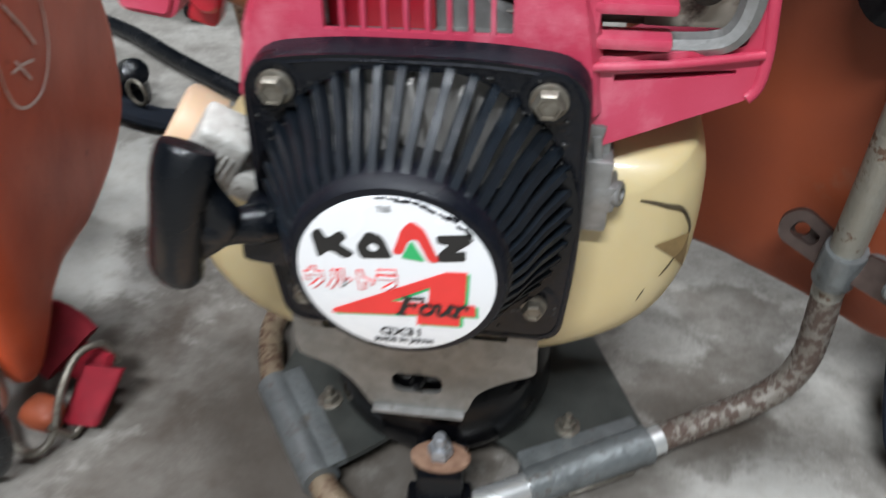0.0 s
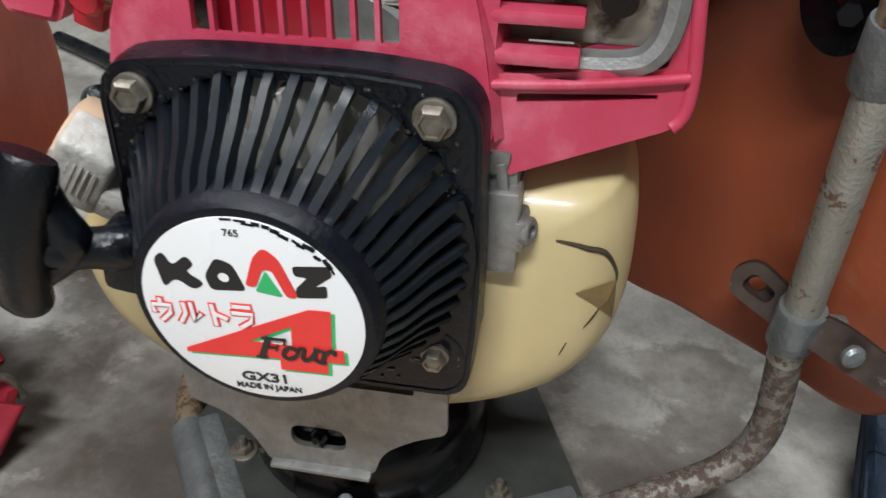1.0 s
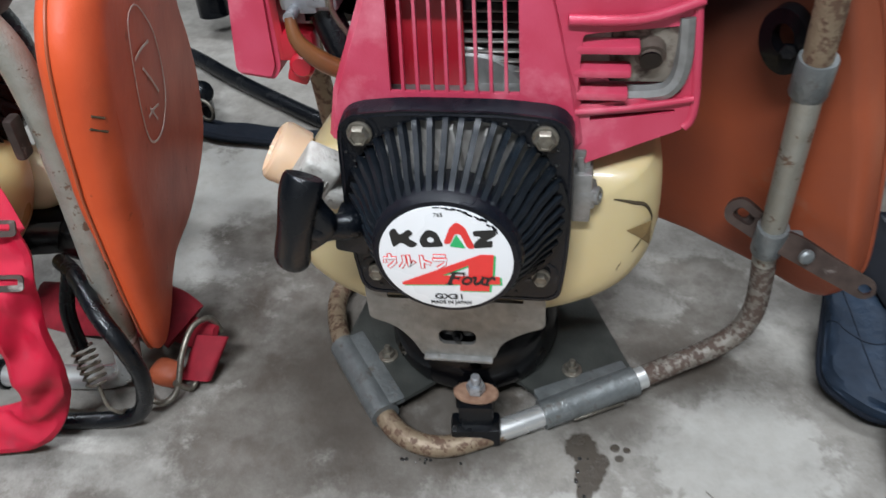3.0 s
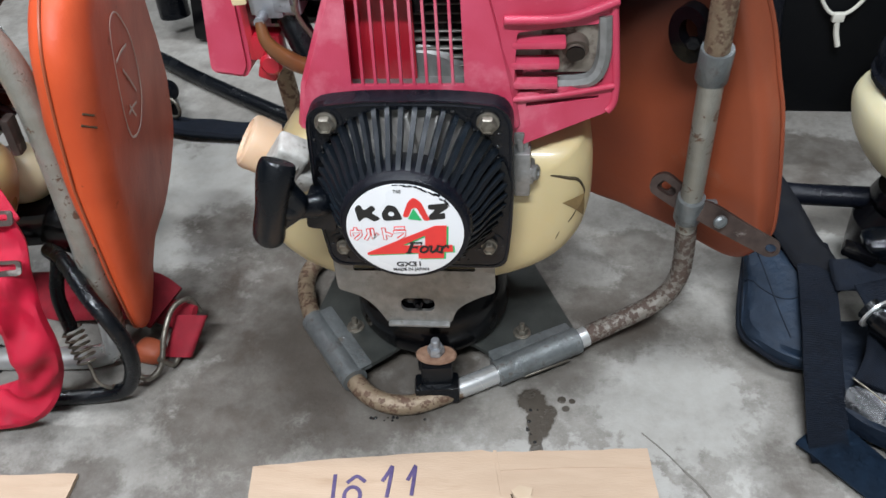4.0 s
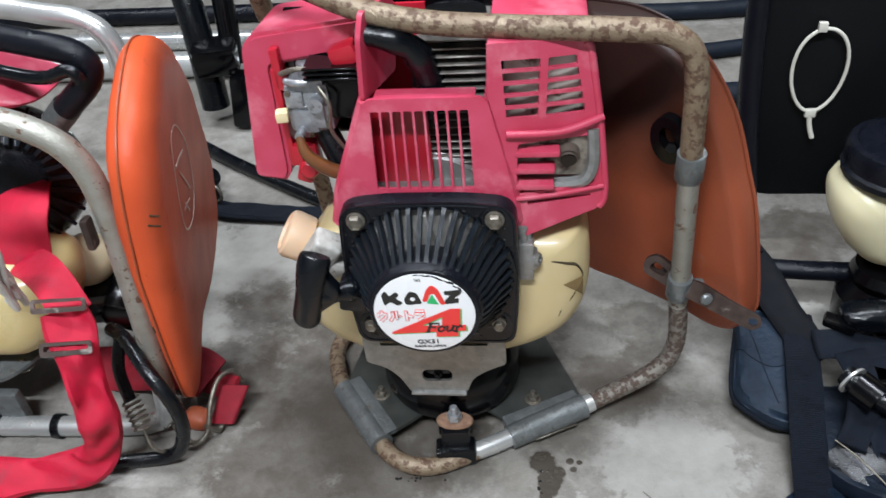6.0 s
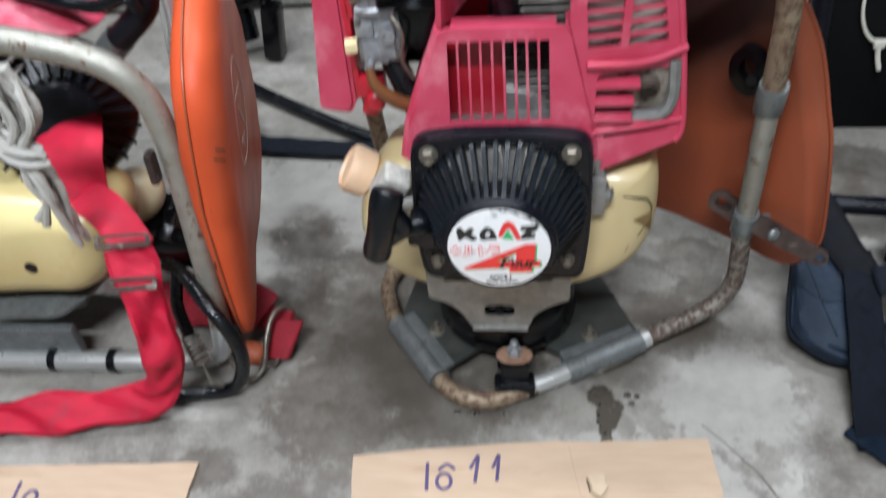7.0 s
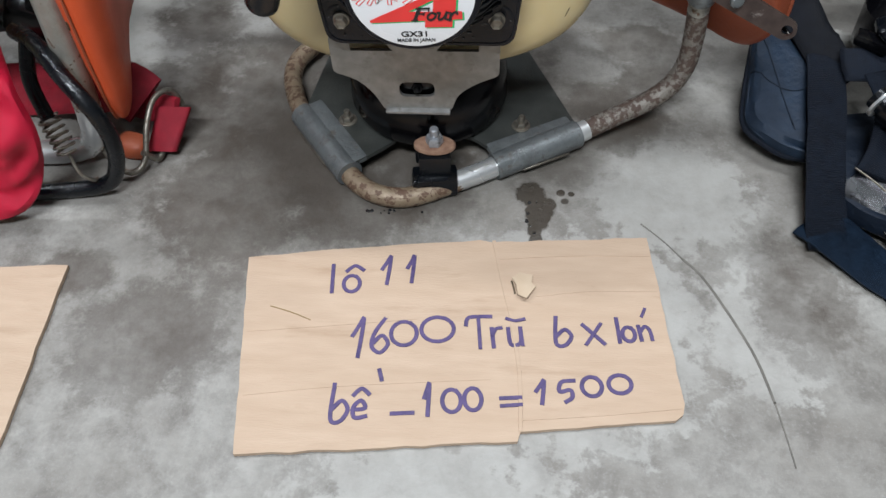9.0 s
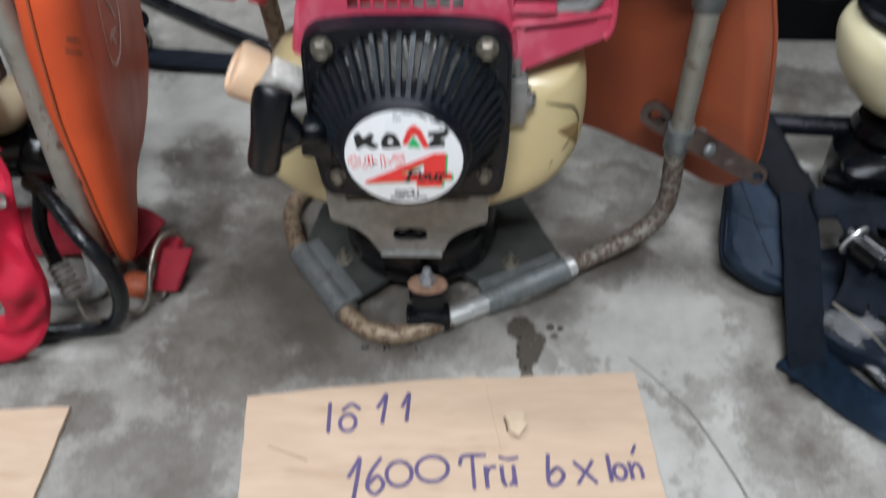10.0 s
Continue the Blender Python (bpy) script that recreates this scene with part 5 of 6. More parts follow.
    # engine: black ribbed starter seen edge on
    bm = bmesh.new()
    lathe(bm, [(0.03, -0.02), (0.066, -0.015), (0.072, 0.0), (0.068, 0.018), (0.055, 0.030), (0.02, 0.034)], Matrix.Translation((-0.425, 0.43, 0.240)) @ frame_of((0.5, -0.75, 0.35)), 40)
    st = part("starter_cover", bm, M_BLACK, c, "oily black starter cover")
    for i in range(26):
        a = 2 * math.pi * i / 26
        M = Matrix.Translation((-0.425, 0.43, 0.240)) @ frame_of((0.5, -0.75, 0.35)) @ pose(0, 0, 0.026, 0, 0, math.degrees(a)) @ pose(0.050, 0, 0.003, 0, 24, 0)
        bm = bmesh.new()
        bmesh.ops.create_cube(bm, size=1.0, matrix=M @ Matrix.Diagonal((0.040, 0.0034, 0.016, 1)))
        part("rib", bm, M_RIB, st)
    bm = bmesh.new()
    box(bm, (-0.475, 0.42, 0.30), (0.06, 0.06, 0.09), (0, 0, 0), 0.008)
    barrel = part("cylinder", bm, M_ALU, c, "greasy finned cylinder")
    for i in range(7):
        bm = bmesh.new()
        box(bm, (-0.475, 0.42, 0.262 + i * 0.012), (0.10, 0.09, 0.003), (0, 0, 0), 0.001, 1)
        part("fin", bm, M_ALU, barrel)
    bm = bmesh.new()
    pillow(bm, [(-0.50, 0.345), (-0.42, 0.352), (-0.372, 0.332), (-0.368, 0.318), (-0.50, 0.312)], 0.09, basis((0, 0.50, 0), (1, 0, 0), (0, 0, 1)), 3, 9, 5)
    part("engine_shroud", bm, M_RED, c, "red plastic engine shroud")
    # red cloth over the tank
    bm = bmesh.new()
    ribbon(bm, [(-0.415, 0.43, 0.235), (-0.402, 0.40, 0.240), (-0.392, 0.372, 0.232), (-0.390, 0.355, 0.208), (-0.396, 0.345, 0.178)], 0.062, 0.006, [(0, 0, 1), (0.1, -0.4, 0.9), (0.1, -0.7, 0.6), (0.1, -0.95, 0.2), (0.1, -1, 0)], 6, 0.05)
    part("strap_cloth", bm, M_STRAP_RED, c, "red cloth folded over the tank")
    # shoulder strap down to the floor
    bm = bmesh.new()
    ribbon(bm, [(-0.395, 0.358, 0.196), (-0.362, 0.335, 0.206), (-0.330, 0.308, 0.208), (-0.308, 0.288, 0.190)], 0.034, 0.004, [(0.2, -0.4, 0.9), (0.3, -0.5, 0.8), (0.4, -0.7, 0.5), (0.4, -0.85, 0.3)], 8, 0.03)
    part("shoulder_strap", bm, M_STRAP_RED, c, "red nylon shoulder strap")
    bm = bmesh.new()
    ribbon(bm, [(-0.312, 0.284, 0.200), (-0.306, 0.272, 0.178), (-0.302, 0.258, 0.140), (-0.304, 0.254, 0.098), (-0.313, 0.254, 0.062), (-0.336, 0.254, 0.032), (-0.385, 0.248, 0.022), (-0.460, 0.236, 0.020), (-0.560, 0.222, 0.019), (-0.70, 0.21, 0.018)], 0.037, 0.012, [(0.35, -0.85, 0.35), (0.4, -0.8, 0.3), (0.5, -0.8, 0.2), (0.5, -0.8, 0.25), (0.4, -0.8, 0.4), (0.1, -0.75, 0.6), (0, -0.7, 0.7), (0, -0.7, 0.7), (0, -0.7, 0.7), (0, -0.7, 0.7)], 10, 0.19)
    sp = part("shoulder_strap", bm, M_STRAP_RED, c, "bright red padded shoulder strap trailing on the floor")
    for z, y, x, w in ((0.207, 0.283, -0.312, 0.043), (0.176, 0.264, -0.308, 0.041)):
        bm = bmesh.new()
        M = basis((x, y, z), (1, 0.30, -0.16), (0, 0.5, 0.75)) @ Matrix.Translation((0, 0, 0.007))
        sheet(bm, round_poly([(-w / 2, -0.006), (w / 2, -0.0055), (w / 2, 0.0055), (-w / 2, 0.006)], 0.003, 3), [round_poly([(-w * 0.42, -0.0015), (w * 0.42, -0.0015), (w * 0.42, 0.003), (-w * 0.42, 0.003)], 0.001, 2)], 0.0026, M)
        part("buckle", bm, M_TAB, sp, "dark rusty flat buckle")
    bm = bmesh.new()
    ribbon(bm, [(-0.42, 0.40, 0.010), (-0.36, 0.385, 0.022), (-0.31, 0.375, 0.035), (-0.275, 0.372, 0.04), (-0.255, 0.365, 0.03)], 0.045, 0.008, [(0, -0.6, 0.8)] * 5, 6, 0.08)
    part("lower_strap", bm, M_STRAP_DULL, c, "dull red strap end")
    # rolled strap end on the floor with a wire ring
    bm = bmesh.new()
    a, b_ = Vector((-0.2365, 0.327, 0.0065)), Vector((-0.224, 0.352, 0.036))
    side = Vector((1, -0.12, 0.12)).normalized()
    u = side.cross(b_ - a).normalized()
    loops = []
    for i in range(9):
        t = i / 8
        p = a.lerp(b_, t)
        w, h = 0.0135 + 0.0025 * t, 0.0058 * (1 - 0.35 * t)
        loops.append([p + side * w * math.copysign(abs(math.cos(q)) ** 0.55, math.cos(q)) + u * h * math.copysign(abs(math.sin(q)) ** 0.8, math.sin(q)) for q in (2 * math.pi * j / 24 for j in range(24))])
    low = [p + (b_ - a) * 0.10 for p in (a + (q - a) * 0.72 for q in loops[0])]
    rings(bm, [low, *loops])
    part("strap_end", bm, M_STRAP_DULL, c, "dull red webbing folded into a flat loop")
    bm = bmesh.new()
    ribbon(bm, [(-0.285, 0.385, 0.014), (-0.262, 0.372, 0.020), (-0.240, 0.360, 0.026), (-0.224, 0.352, 0.030)], 0.026, 0.006, [(0.1, -0.7, 0.7)] * 4, 6, 0.05)
    part("strap_end", bm, M_STRAP_DULL, c, "dull red webbing under the pad")
    bm = bmesh.new()
    pillow(bm, [(-0.276, 0.322), (-0.252, 0.318), (-0.250, 0.336), (-0.272, 0.342)], 0.018, Matrix.Translation((0, 0, 0.001)), 2.6, 7, 4)
    part("pad_tip", bm, M_ORANGE_DIRTY, c, "small orange vinyl tip under the pad")
    bm = bmesh.new()
    tube(bm, [(-0.283, 0.318, 0.014), (-0.268, 0.303, 0.010), (-0.254, 0.300, 0.008), (-0.245, 0.310, 0.014), (-0.243, 0.330, 0.034), (-0.238, 0.350, 0.047), (-0.228, 0.364, 0.044), (-0.222, 0.364, 0.028)], 0.0026, 8, 5)
    tube(bm, [(-0.246, 0.312, 0.020), (-0.238, 0.318, 0.006), (-0.236, 0.330, 0.008)], 0.0026, 6, 5)
    part("wire_ring", bm, M_BOLT, c, "tarnished wire ring")
    # bungee cord with a spring
    bm = bmesh.new()
    tube(bm, [(-0.325, 0.345, 0.120), (-0.298, 0.322, 0.128), (-0.268, 0.292, 0.120), (-0.250, 0.280, 0.100), (-0.246, 0.280, 0.070), (-0.254, 0.282, 0.036), (-0.270, 0.281, 0.014), (-0.310, 0.276, 0.009), (-0.40, 0.266, 0.008), (-0.55, 0.245, 0.008)], 0.0068, 8, 7)
    cord = part("bungee_cord", bm, M_RUBBER, c, "black cord looped round the frame")
    bm = bmesh.new()
    tube(bm, [(-0.307, 0.328, 0.125), (-0.310, 0.312, 0.100), (-0.302, 0.298, 0.072)], 0.006, 6, 6)
    part("cord_end", bm, M_RUBBER, cord)
    bm = bmesh.new()
    pts = [Vector((-0.302, 0.298, 0.074)) + Vector((0.010, -0.012, -0.028)) * (i / 48) + 0.0075 * (Vector((1, 0.2, 0.3)).normalized() * math.cos(i * math.pi / 4) + Vector((0.1, 0.9, -0.35)).normalized() * math.sin(i * math.pi / 4)) for i in range(49)]
    tube(bm, pts, 0.0013, 1, 3, smooth=False)
    tube(bm, [(-0.292, 0.286, 0.046), (-0.284, 0.276, 0.032), (-0.276, 0.276, 0.024), (-0.276, 0.282, 0.020)], 0.0015, 5, 4)
    part("spring", bm, M_BOLT, cord, "small coiled steel spring")
    # white string tied round it
    random.seed(4)
    j = lambda s: random.uniform(-s, s)
    knot = None
    for i in range(14):
        bm = bmesh.new()
        if i < 9:
            tube(bm, [(-0.345 + j(0.01), 0.275 + j(0.01), 0.372), (-0.338 + j(0.012), 0.272 + j(0.01), 0.335), (-0.352 + j(0.006), 0.270 + j(0.006), 0.305), (-0.352 + j(0.012), 0.274 + j(0.01), 0.27), (-0.358 + j(0.016), 0.282 + j(0.01), 0.215 + j(0.02))], lambda t: 0.0022 + 0.0016 * abs(math.sin(t * 9 + j(2.0))), 6, 4)
        else:
            tube(bm, [(-0.375 + j(0.02), 0.28, 0.36 + j(0.02)), (-0.36, 0.268 + j(0.006), 0.312 + j(0.01)), (-0.335, 0.270, 0.30 + j(0.01)), (-0.36, 0.285, 0.296)], 0.0032, 6, 4)
        if knot is None:
            knot = part("string_knot", bm, M_RAG, c, "white plastic string knotted in a bundle")
        else:
            part("strand", bm, M_RAG, knot)
    # handle with its ferrule
    bm = bmesh.new()
    tube(bm, [(-0.338, 0.425, 0.312), (-0.325, 0.42, 0.322), (-0.302, 0.42, 0.342), (-0.296, 0.42, 0.358), (-0.308, 0.42, 0.370), (-0.34, 0.425, 0.376), (-0.40, 0.44, 0.382), (-0.52, 0.46, 0.40)], 0.0118, 8, 8)
    g = part("grip", bm, M_BLACK_RIM, c, "dark rubber grip")
    bm = bmesh.new()
    tube(bm, [(-0.352, 0.428, 0.300), (-0.345, 0.426, 0.306), (-0.332, 0.4225, 0.317)], 0.0130, 4, 9)
    part("ferrule", bm, M_SLEEVE, g)
    bm = bmesh.new()
    tube(bm, [(-0.297, 0.405, 0.350), (-0.305, 0.405, 0.360), (-0.34, 0.41, 0.352), (-0.42, 0.43, 0.36)], 0.006, 6, 6)
    part("cable", bm, M_RUBBER, g)
    m = basis((-0.240, 0.30, 0.05), (-0.235, 0.972, 0), (0.14, 0, 1))
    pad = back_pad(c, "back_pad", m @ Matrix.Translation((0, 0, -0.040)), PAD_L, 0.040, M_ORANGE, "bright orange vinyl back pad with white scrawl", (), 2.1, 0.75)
    back = m @ Matrix.Translation((0, 0, -0.040))
    undo = back.inverted()
    rnd = random.Random(21)
    for v in pad.data.vertices:
        q = undo @ v.co
        k = min(1.0, max(0.0, q.y / 0.17))
        q.z = 0.040 - (0.040 - q.z) * (0.52 + 0.48 * k)
        q.z += 0.0012 * noise.noise(Vector((q.x * 30, q.y * 30, 0)))
        v.co = back @ q
    # stitched seam along the back rim and frayed bits along the rear edge
    bm = bmesh.new()
    mid = sum((Vector((*p, 0)) for p in PAD_L), Vector()) / len(PAD_L)
    seam = []
    for p in catmull([(*p, 0) for p in PAD_L], 6, True):
        k = min(1.0, max(0.0, p.y / 0.17))
        q = mid + (p - mid) * (1 - 0.0006 / (p - mid).length)
        seam.append(back @ Vector((q.x, q.y, 0.040 - 0.027 * (0.52 + 0.48 * k))))
    tube(bm, [*seam, seam[0]], 0.0011, 1, 3, smooth=False)
    part("seam", bm, M_ORANGE_DIRTY, pad, "dirty stitched seam")
    for i in range(13):
        p = Vector(PAD_L[3 + i // 3]).lerp(Vector(PAD_L[4 + i // 3]), (i % 3) / 3 + rnd.uniform(0, 0.2))
        d = (p - mid.to_2d()).normalized()
        t = Vector((-d.y, d.x)) * rnd.uniform(0.003, 0.007)
        bm = bmesh.new()
        h = rnd.uniform(0.003, 0.007)
        sheet(bm, [(p - t - d * 0.004)[:], (p + t - d * 0.004)[:], (p + t * 0.6 + d * h * 0.6)[:], (p + d * h)[:], (p - t * 0.5 + d * h * 0.3)[:]], [], 0.0025, back @ Matrix.Translation((0, 0, rnd.uniform(0.018, 0.030))))
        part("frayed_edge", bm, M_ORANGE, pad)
    bm = bmesh.new()
    P = m @ Matrix.Translation((0, 0, 0.0006))
    stroke(bm, [(0.150, 0.185), (0.146, 0.163), (0.125, 0.149), (0.100, 0.151), (0.082, 0.161), (0.074, 0.175)], 0.0020, P)
    stroke(bm, [(0.074, 0.175), (0.071, 0.198), (0.073, 0.232), (0.080, 0.256), (0.100, 0.258), (0.120, 0.244), (0.142, 0.217), (0.150, 0.185)], 0.0012, P)
    stroke(bm, [(0.080, 0.228), (0.100, 0.226), (0.121, 0.221)], 0.0022, P)
    stroke(bm, [(0.095, 0.213), (0.112, 0.195), (0.127, 0.177)], 0.0022, P)
    stroke(bm, [(0.088, 0.178), (0.104, 0.175), (0.119, 0.170)], 0.0020, P)
    stroke(bm, [(0.095, 0.181), (0.110, 0.163)], 0.0020, P)
    part("scrawl", bm, M_CHALK, pad, "faded white marker scrawl", smooth=False)
    # small black cuts in its front edge
    tree = BVHTree.FromPolygons([v.co[:] for v in pad.data.vertices], [p.vertices[:] for p in pad.data.polygons])
    front = basis(m @ Vector((0.004, 0, 0)), m.to_3x3().col[2], (0.14, 0, 1))
    for pts in (((-0.027, 0.193), (-0.0275, 0.176), (-0.026, 0.157)), ((-0.010, 0.234), (-0.005, 0.232), (-0.001, 0.230)), ((-0.012, 0.225), (-0.005, 0.222), (0.001, 0.220)), ((-0.027, 0.112), (-0.0265, 0.105))):
        line = []
        for a, b_ in pts:
            far = front @ Vector((a, b_, 0))
            hit = tree.ray_cast(far + Vector((0.10, -0.40, 0.20)), Vector((-0.10, 0.40, -0.20)).normalized())
            if hit[0]:
                line.append(hit[0] + hit[1] * 0.0003)
        if len(line) > 1:
            bm = bmesh.new()
            tube(bm, line, 0.0009, 4, 3)
            part("cut", bm, M_SLIT, pad, "small black cut in the vinyl", smooth=False)


left_cutter()


# ---- the third brush cutter, with navy straps ----
def right_cutter():
    c = thing("brush_cutter", "brush cutter with cream tank, black board and navy straps", "brush cutter", "brush cutters on the floor")
    bm = bmesh.new()
    pillow(bm, [(0.356, 0.196), (0.353, 0.178), (0.362, 0.150), (0.384, 0.122), (0.412, 0.110), (0.455, 0.114), (0.485, 0.138), (0.495, 0.17), (0.485, 0.202), (0.42, 0.208), (0.370, 0.206)], 0.092, basis((0, 0.518, 0), (1, 0, 0), (0, 0, 1)), 2.6, 11, 6)
    tank = part("fuel_tank", bm, M_TANK_PALE, c, "pale cream plastic fuel tank")
    bm = bmesh.new()
    lathe(bm, [(0.040, 0.222), (0.0505, 0.225), (0.0515, 0.231), (0.049, 0.234), (0.050, 0.249), (0.0475, 0.254), (0.042, 0.2555), (0.04, 0.2535), (0.004, 0.2535)], Matrix.Translation((0.408, 0.468, -0.018)), 48, 0.0006)
    cap = part("cap", bm, M_BLACK_RIM, tank, "large black screw cap")
    bm = bmesh.new()
    box(bm, (0.421, 0.462, 0.254), (0.030, 0.026, 0.036), (0, 18, -20), 0.004)
    part("valve", bm, M_NAVY_PAD, cap)
    bm = bmesh.new()
    tube(bm, [(0.420, 0.460, 0.252), (0.432, 0.455, 0.272), (0.462, 0.448, 0.298), (0.52, 0.44, 0.33)], 0.0150, 6, 8)
    part("hose", bm, M_NAVY_PAD, cap, "dull navy rubber hose")
    bm = bmesh.new()
    box(bm, (0.470, 0.425, 0.140), (0.05, 0.02, 0.03), (0, 20, 0), 0.009)
    part("tank_lug", bm, M_TANK_PALE, tank)
    # black back board with its tubes
    bm = bmesh.new()
    pillow(bm, round_poly([(0.300, 0.130), (0.62, 0.126), (0.64, 0.50), (0.300, 0.50), (0.272, 0.33), (0.278, 0.22)], 0.02, 4), 0.018, basis((0, 0.562, 0), (1, 0, 0), (0, 0.0, 1)), 4.0, 7, 0)
    part("back_board", bm, M_BLACK_VINYL, c, "black vinyl back board")
    bm = bmesh.new()
    tube(bm, [(0.285, 0.545, 0.48), (0.278, 0.535, 0.35), (0.282, 0.53, 0.25), (0.292, 0.52, 0.15), (0.300, 0.50, 0.085), (0.315, 0.485, 0.081), (0.40, 0.476, 0.082), (0.50, 0.47, 0.082)], 0.0100, 8, 8)
    part("frame_tube", bm, M_BLACK_RIM, c, "black frame tube")
    bm = bmesh.new()
    tube(bm, [(0.300, 0.49, 0.10), (0.305, 0.47, 0.06), (0.312, 0.455, 0.012)], 0.011, 6, 7)
    part("foot", bm, M_RUBBER, c)
    bm = bmesh.new()
    pts = [(0.3500 + 0.0240 * math.sin(a) * (1 + 0.1 * math.cos(a)), 0.5400 - 0.003, 0.2855 + 0.0415 * math.cos(a)) for a in (2 * math.pi * i / 40 for i in range(41))]
    tube(bm, pts, 0.0017, 1, 4, smooth=False)
    box(bm, (0.350, 0.5365, 0.2425), (0.010, 0.005, 0.008), (0, 0, 0), 0.001)
    tube(bm, [(0.350, 0.5365, 0.240), (0.352, 0.536, 0.228), (0.356, 0.535, 0.216)], 0.0024, 4, 4)
    box(bm, (0.345, 0.5365, 0.329), (0.008, 0.005, 0.009), (0, 0, 0), 0.001)
    part("cable_tie", bm, material("white_nylon_tie", (0.62, 0.60, 0.52), 0.45), c, "white nylon cable tie in a loop").matrix_world = Matrix.Translation((-0.008, 0, -0.012))
    # drive block under the tank
    bm = bmesh.new()
    lathe(bm, [(0.030, 0.02), (0.040, 0.03), (0.042, 0.07), (0.030, 0.085), (0.034, 0.095), (0.030, 0.105)], Matrix.Translation((0.420, 0.46, 0)), 32)
    drive = part("drive_housing", bm, M_GLOSS, c, "oily black drive housing")
    bm = bmesh.new()
    box(bm, (0.44, 0.43, 0.04), (0.09, 0.07, 0.05), (0, 0, 12), 0.010)
    part("gear_case", bm, M_GLOSS, drive)
    bm = bmesh.new()
    box(bm, (0.365, 0.405, 0.078), (0.030, 0.014, 0.010), (0, 10, -20), 0.003)
    part("lever", bm, M_GLOSS, drive)
    bm = bmesh.new()
    pillow(bm, [(0.368, 0.092), (0.372, 0.078), (0.390, 0.070), (0.43, 0.070), (0.44, 0.085), (0.41, 0.098)], 0.03, basis((0, 0.425, 0), (1, 0, 0), (0, 0, 1)), 3, 7, 5)
    part("clip", bm, M_RUBBER, c)
    # coupling tube with a shiny collar
    bm = bmesh.new()
    tube(bm, [(0.334, 0.351, 0.0745), (0.339, 0.344, 0.0732), (0.349, 0.335, 0.070), (0.385, 0.315, 0.060), (0.44, 0.300, 0.048), (0.56, 0.28, 0.03)], 0.0098, 8, 8)
    cp = part("lower_tube", bm, M_RUBBER, c, "black lower tube")
    cp.matrix_world = Matrix.Translation((0.020, -0.008, 0))
    for q, ax, mat in (((0.338, 0.345, 0.0735), (0.5, -0.8, -0.15), M_SILVER), ((0.349, 0.334, 0.070), (0.6, -0.7, -0.15), M_GLOSS)):
        bm = bmesh.new()
        h = 0.0011 if mat is M_SILVER else 0.011
        lathe(bm, [(0.0102, -h), (0.0142, -h), (0.0142, h), (0.0102, h)], Matrix.Translation(q) @ frame_of(ax), 28)
        part("collar", bm, mat, cp)
    bm = bmesh.new()
    pillow(bm, [(0.020, 0), (0.006, 0.022), (-0.014, 0.016), (-0.018, -0.004), (-0.006, -0.02), (0.014, -0.016)], 0.02, basis((0.385, 0.345, 0.075), (0.9, -0.3, 0), (0, -0.5, 0.8)), 3, 7, 4)
    part("knob", bm, M_GLOSS, cp)
    bm = bmesh.new()
    box(bm, (0.385, 0.322, 0.088), (0.010, 0.004, 0.014), (20, 30, 0), 0.001)
    part("tag", bm, M_RAG, cp, "small white tag")
    # quilted shoulder pad with its piping and stitched folds
    tilt = Matrix.Translation((0.30, 0.315, 0.002)) @ pose(0, 0, 0, 17, -4, 0) @ Matrix.Translation((-0.30, -0.315, 0))
    shape = [(0.286, 0.450), (0.277, 0.415), (0.270, 0.382), (0.2695, 0.362), (0.281, 0.348), (0.300, 0.334), (0.325, 0.330), (0.338, 0.360), (0.330, 0.410), (0.312, 0.450)]
    bm = bmesh.new()
    pillow(bm, shape, 0.024, tilt, 2.2, 13, 7, 0.007)
    sp = part("shoulder_pad", bm, M_DENIM, c, "blue quilted shoulder pad")
    bm = bmesh.new()
    tube(bm, [tilt @ Vector((x, y, 0.010)) for x, y in shape[:7]], 0.0028, 7, 4)
    part("piping", bm, M_STRAP_NAVY, sp)
    tree = BVHTree.FromPolygons([v.co[:] for v in sp.data.vertices], [p.vertices[:] for p in sp.data.polygons])
    for line in (((0.274, 0.400), (0.288, 0.386), (0.304, 0.378), (0.322, 0.380)), ((0.286, 0.430), (0.291, 0.405), (0.297, 0.370), (0.303, 0.342))):
        pts = []
        for p in catmull([(*p, 0.2) for p in line], 6):
            hit = tree.ray_cast(p, Vector((0, 0, -1)))
            if hit[0]:
                pts.append(hit[0] + hit[1] * 0.0002)
        bm = bmesh.new()
        tube(bm, pts, 0.0006, 1, 3, smooth=False)
        part("stitching", bm, M_NAVY_PAD, sp)
    bm = bmesh.new()
    ribbon(bm, [(0.292, 0.495, 0.100), (0.304, 0.462, 0.090), (0.318, 0.430, 0.076), (0.334, 0.402, 0.062), (0.350, 0.385, 0.050)], 0.034, 0.006, [(-0.1, -0.5, 0.9)] * 5, 8, 0.08)
    part("webbing_strap", bm, M_BLACK_CLOTH, c, "wide black strap")
    # crumpled harness cloth lying under the straps
    bm = bmesh.new()
    pillow(bm, [(0.322, 0.345), (0.322, 0.305), (0.336, 0.268), (0.370, 0.242), (0.43, 0.228), (0.52, 0.24), (0.54, 0.33), (0.47, 0.375), (0.40, 0.372), (0.345, 0.372)], 0.030, Matrix.Translation((0, 0, 0.001)), 2.4, 9, 6, 0.012)
    part("harness_cloth", bm, M_NAVY_PAD, c, "crumpled navy harness cloth")
